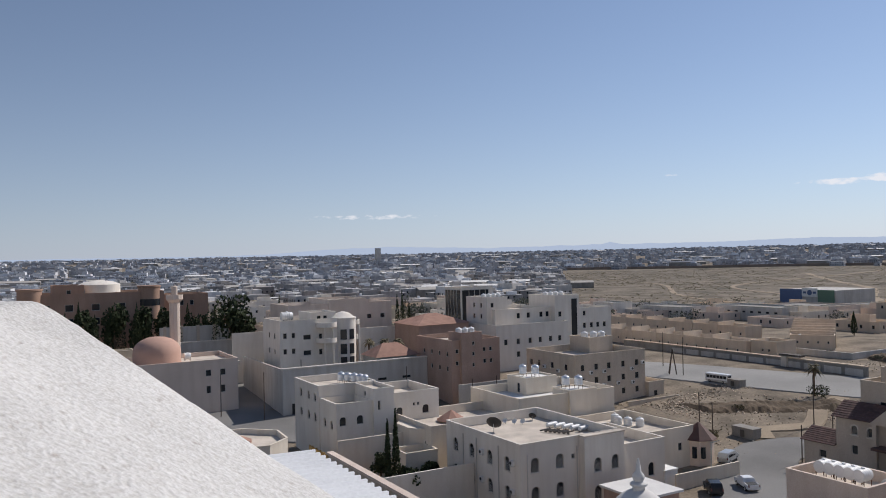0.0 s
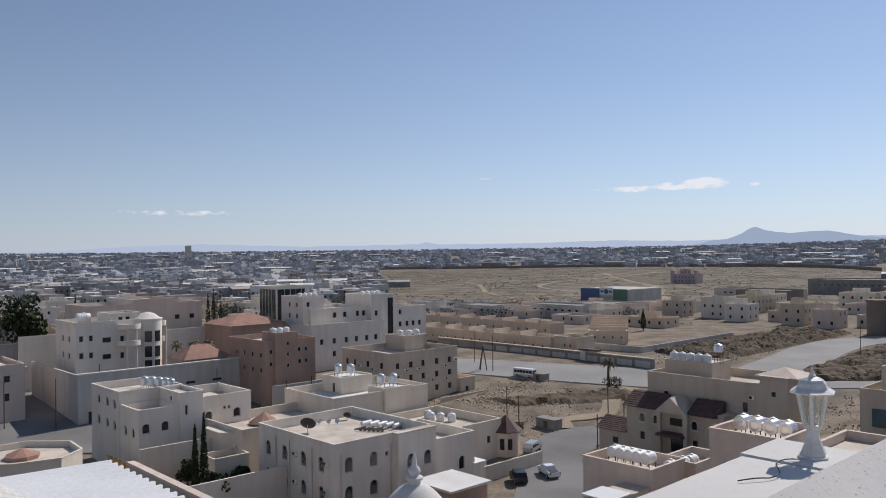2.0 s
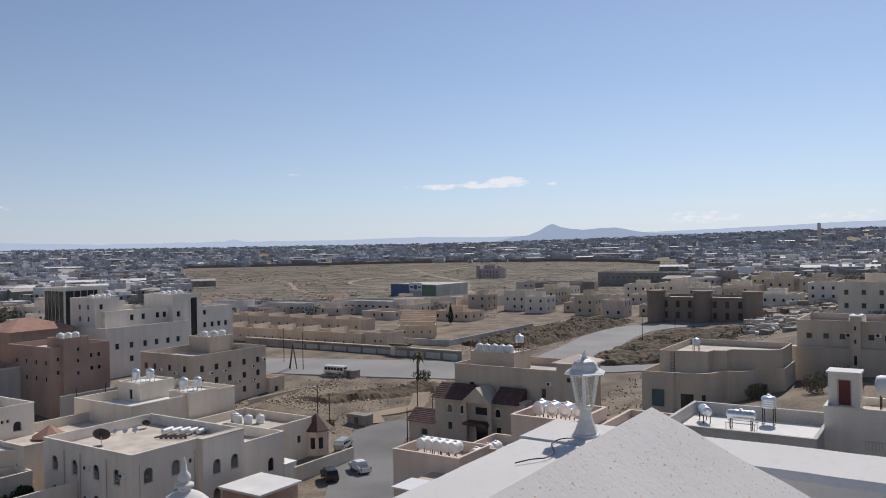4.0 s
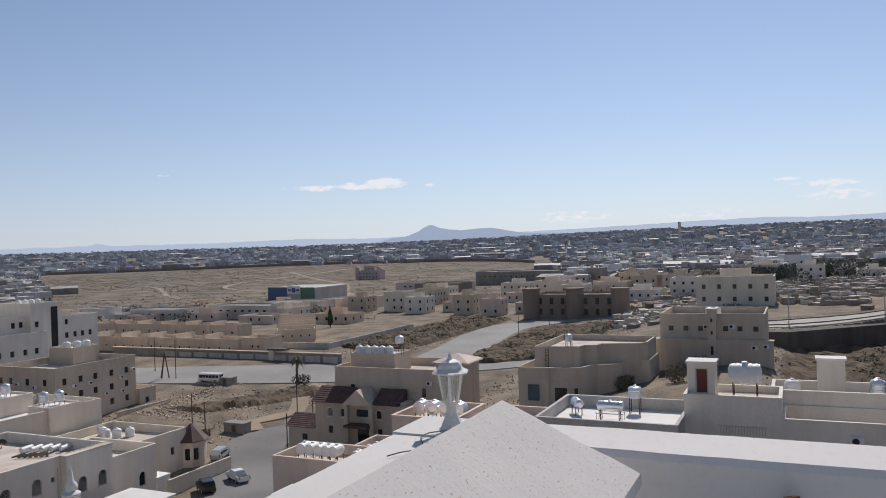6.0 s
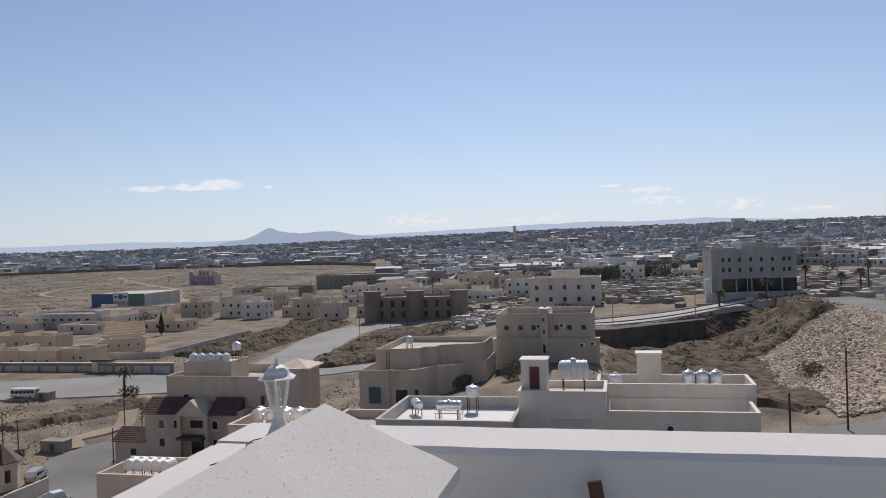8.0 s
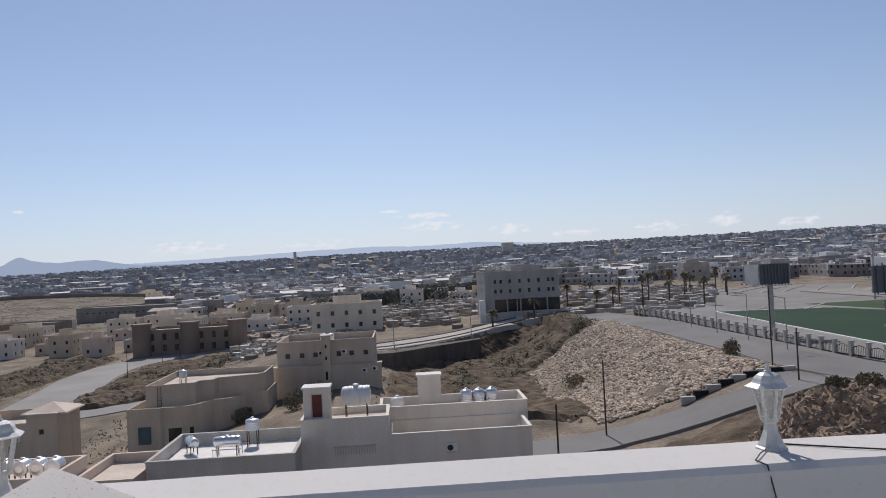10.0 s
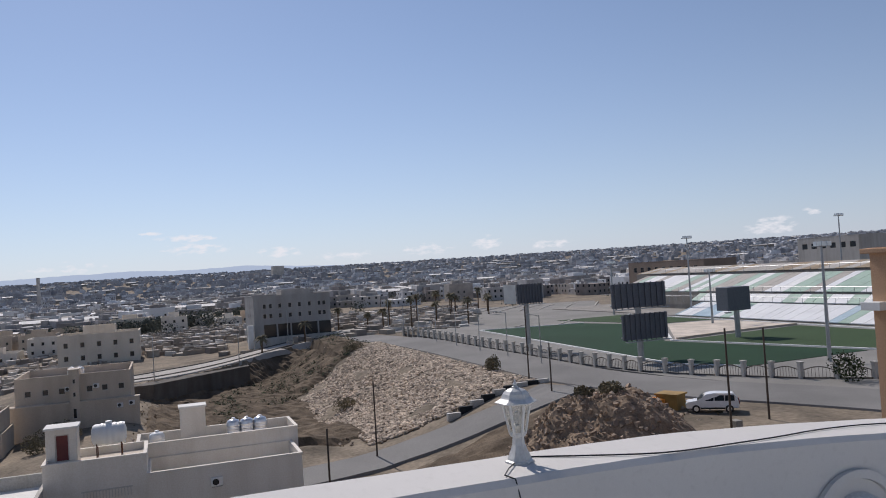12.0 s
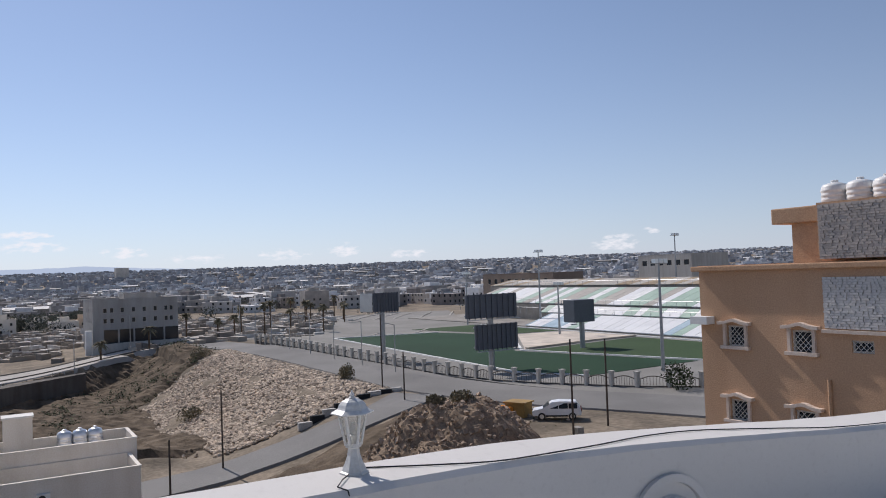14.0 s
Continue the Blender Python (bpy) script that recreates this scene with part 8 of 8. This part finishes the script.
# ---- garden fence of gold panels ----
r = thing("gold_fence", (44.2, 109, -34), "pale garden wall topped with pierced gold panels", "fence")
part("wall", bx(44.0, 95, -35, 44.4, 123.4, -31.8), M_PINK, r)
for k in range(16):
    y = 95.4 + 1.74 * k
    part("post", bx(44.05, y - 0.12, -31.8, 44.35, y + 0.12, -29.9), M_GOLD, r)
    bm = bmesh.new()
    box(bm, 44.16, y + 0.15, -31.7, 44.24, y + 1.58, -31.55)
    box(bm, 44.16, y + 0.15, -30.15, 44.24, y + 1.58, -30.0)
    for q in range(5):
        rod(bm, (44.2, y + 0.2 + 0.28 * q, -31.6), (44.2, y + 0.45 + 0.28 * q, -30.1), 0.05, 4)
        rod(bm, (44.2, y + 0.45 + 0.28 * q, -31.6), (44.2, y + 0.2 + 0.28 * q, -30.1), 0.05, 4)
    part("panel", bm, M_GOLD, r)
solid("garden_wall", bx(44.5, 95.4, -35, 58.8, 95.7, -29.2), M_WHITE, "plain off-white garden wall", "wall")
solid("garden_wall", bx(85.5, 82.8, -35, 99, 83.1, -32.2), M_CREAM, "low cream garden wall beside the street", "wall")
r = thing("gate_portico", (47.5, 190, -31), "pale gate portico with columns", "portico")
part("lintel", bx(46, 186, -24.2, 50, 196, -23.2), M_WHITE, r)
for y in (186.6, 189.6, 192.6, 195.4):
    part("column", lathe(bmesh.new(), [(0.4, -31.5), (0.3, -31), (0.28, -24.2)], 10, (46.6, y, 0)), M_WHITE, r)

# ---- poles over the streets ----
for x, y, h in ((144, 136.4, 9.5), (149.3, 148.2, 9), (112.4, 102.8, 7.5), (105, 93.2, 8.5), (131.4, 92.8, 9.5), (112.2, 81.5, 6), (78, 154, 8), (86, 139.5, 7), (93, 141, 6.5), (56, 160, 11), (226, 78, 9), (258, 78, 8), (272, 76, 8), (118.8, 80.5, 7), (47, 157, 10), (40, 164, 9)):
    pole(x, y, ground_z(x, y), ground_z(x, y) + h)
z = ground_z(144, 137)
r = thing("frame_pole", (143.6, 139, z), "dark timber frame of raking poles", "pole")
for a, b in (((143.6, 138.0), (143.6, 139.4)), ((143.6, 140.8), (143.6, 139.4)), ((142.4, 139.4), (143.6, 139.4))):
    part("strut", rod(bmesh.new(), (*a, z - 0.3), (*b, z + 6.2), 0.14, 6), M_POLE, r)
r = thing("street_lamp", (93.4, 83.3, -34.5), "grey street lamp with a short curved arm", "street lamp")
part("shaft", lathe(bmesh.new(), [(0.1, -34.8), (0.07, -28.6)], 8, (93.4, 83.3, 0)), M_STEEL, r)
part("arm", rod(bmesh.new(), (93.4, 83.3, -28.7), (94.6, 82.6, -28.3), 0.05, 6), M_STEEL, r)


# ---- low walled plots behind the boulevard ----
M_YARD = island_colours("rubble and block walls", [(0.42, 0.37, 0.31), (0.30, 0.265, 0.23), (0.52, 0.47, 0.41), (0.25, 0.22, 0.19), (0.38, 0.32, 0.26), (0.62, 0.59, 0.55)])


def make_plots():
    rng = random.Random(33)
    vs, fs = [], []
    for k in range(1700):
        a, r = radians(rng.uniform(78, 112)), rng.uniform(205, 420)
        x, y = r * math.sin(a), r * math.cos(a)
        if (205 < x < 242 and -50 < y < -16) or (x < 222 and y > -24 and y > 16 - (x - 180)):
            continue
        z = ground_z(x, y)
        w, d, h = (rng.uniform(3, 9), rng.uniform(0.25, 0.4), rng.uniform(0.5, 1.3)) if rng.random() < 0.5 else (rng.uniform(1.0, 4.0), rng.uniform(1.0, 3.5), rng.uniform(0.5, 2.0))
        if rng.random() < 0.5:
            w, d = d, w
        t = rng.choice((0.25, 0.25, 0.6, -0.3)) + rng.uniform(-0.15, 0.15)
        c, q = math.cos(t), math.sin(t)
        o = len(vs)
        vs += [(x + u * w / 2 * c - v * d / 2 * q, y + u * w / 2 * q + v * d / 2 * c, z + e) for e in (-1, h) for u, v in ((-1, -1), (1, -1), (1, 1), (-1, 1))]
        fs += [tuple(o + i for i in f) for f in ((4, 5, 6, 7), (0, 1, 5, 4), (1, 2, 6, 5), (2, 3, 7, 6), (3, 0, 4, 7))]
    me = bpy.data.meshes.new("yard_walls")
    me.from_pydata(vs, [], fs)
    me.materials.append(M_YARD)
    tagged(new("yard_walls", me), "low pale yard walls and sheds behind the boulevard", "walls", kind="stuff")


make_plots()


def bank_brush(rng, x, y, z, vs, fs):
    """A knee-high thorny shrub of many small leaf clumps."""
    w, h = rng.uniform(0.4, 1.3), rng.uniform(0.4, 1.2)
    for q in range(16):
        a, u, c = rng.uniform(0, 6.3), rng.uniform(0, w), z + 0.5 + h * rng.uniform(0.1, 1)
        px, py, s = x + u * math.cos(a), y + u * math.sin(a), rng.uniform(0.1, 0.24)
        o = len(vs)
        vs += [(px + s * math.cos(a + j * 2.1), py + s * math.sin(a + j * 2.1), c + s * rng.uniform(-1, 1)) for j in range(3)]
        fs.append((o, o + 1, o + 2))


def on_bank(x, y):
    edge = 165 - (y - 5) * 0.9
    return (150 - (y + 23) < x < edge - 1 and -42 < y < -8 and noise.noise((x * 0.15, y * 0.15, 5)) > -0.2) or (198 < x < 285 and 103 < y < 123) or (182 < x < 255 and 50 < y < 76 and noise.noise((x * 0.1, y * 0.1, 5)) > 0)


me, lab = scatter("bank_shrubs", "dark thorny shrubs over the earth banks", 1500, (130, 285, -42, 124), 12, bank_brush, on_bank)
me.materials.append(M_LEAF)
tagged(new("bank_shrubs", me), lab, "shrubs", kind="stuff")


def tree_belt(x0, x1, y0, y1, n, seed, label):
    """A thick belt of dark trees, past counting."""
    rng = random.Random(seed)
    vs, fs = [], []
    for k in range(n):
        px, py, h = rng.uniform(x0, x1), rng.uniform(y0, y1), rng.uniform(4, 8)
        z = ground_z(px, py)
        for q in range(60):
            cx, cy, cz = px + rng.gauss(0, h * 0.22), py + rng.gauss(0, h * 0.22), z + h * rng.uniform(0.15, 1)
            s = h * rng.uniform(0.05, 0.11)
            o = len(vs)
            vs += [(cx + s * math.cos(q + 2.1 * i), cy + s * math.sin(q + 2.1 * i), cz + s * rng.uniform(-1, 1)) for i in range(3)] + [(cx, cy, cz + s)]
            fs += [(o, o + 1, o + 3), (o + 1, o + 2, o + 3), (o + 2, o, o + 3)]
    me = bpy.data.meshes.new("tree_belt")
    me.from_pydata(vs, [], fs)
    me.materials.append(M_FARLEAF)
    tagged(new("tree_belt", me), label, "trees", kind="stuff")


tree_belt(415, 450, -42, 70, 150, 21, "dark belt of trees behind the low yard walls")
tree_belt(150, 260, 330, 350, 70, 22, "dark belt of trees at the edge of the town")

r = thing("street_wall", (52, 226, -30), "tall grey rendered street wall with a pale coping", "wall")
part("wall", bx(43, 226, -31, 60, 226.4, -22.0), M_GREYW, r)
part("coping", bx(43, 225.9, -22.0, 60, 226.5, -21.75), M_WHITE, r)
r = thing("terrace_wall", (52, 233, -30), "grey terrace wall below a row of trees", "wall")
part("wall", bx(40, 233, -31, 61, 233.4, -18.0), M_GREYW, r)
for k in range(5):
    part("pier", bx(41 + 4.6 * k, 232.8, -31, 41.8 + 4.6 * k, 233, -17.7), M_BEIGE, r)
tank(35.8, 175.8, -21.0, 0.7, 1.5, M_PLAS, horizontal=True, stand=0.3)
r = thing("rubbish_skip", (66, -46.2, -15), "rusty yellow steel skip beside a parked car", "skip")
part("tub", prism(bmesh.new(), [(66.4, -48.9), (68.4, -47.9), (67.6, -46.3), (65.6, -47.3)], -15.2, -13.6), M_SKIP, r)
part("rim", prism(bmesh.new(), [(66.3, -49.1), (68.6, -47.95), (67.65, -46.1), (65.4, -47.25)], -13.6, -13.45), M_SKIP, r)

r = thing("octagonal_pavilion", (31, 116, -35), "pale eight-sided roof pavilion with a low parapet", "pavilion")
poly_block(r, [(28, 110), (33.3, 108.9), (37.0, 112.2), (37.4, 118.1), (32.9, 122.6), (27, 122.6), (24, 118), (24, 113)], -35, -26, M_CREAM, par=0.7)
part("lantern_base", lathe(bmesh.new(), [(2.2, -26.8), (2.2, -26.2), (0.3, -25.4)], 8, (30.5, 116, 0)), M_TILE2, r)
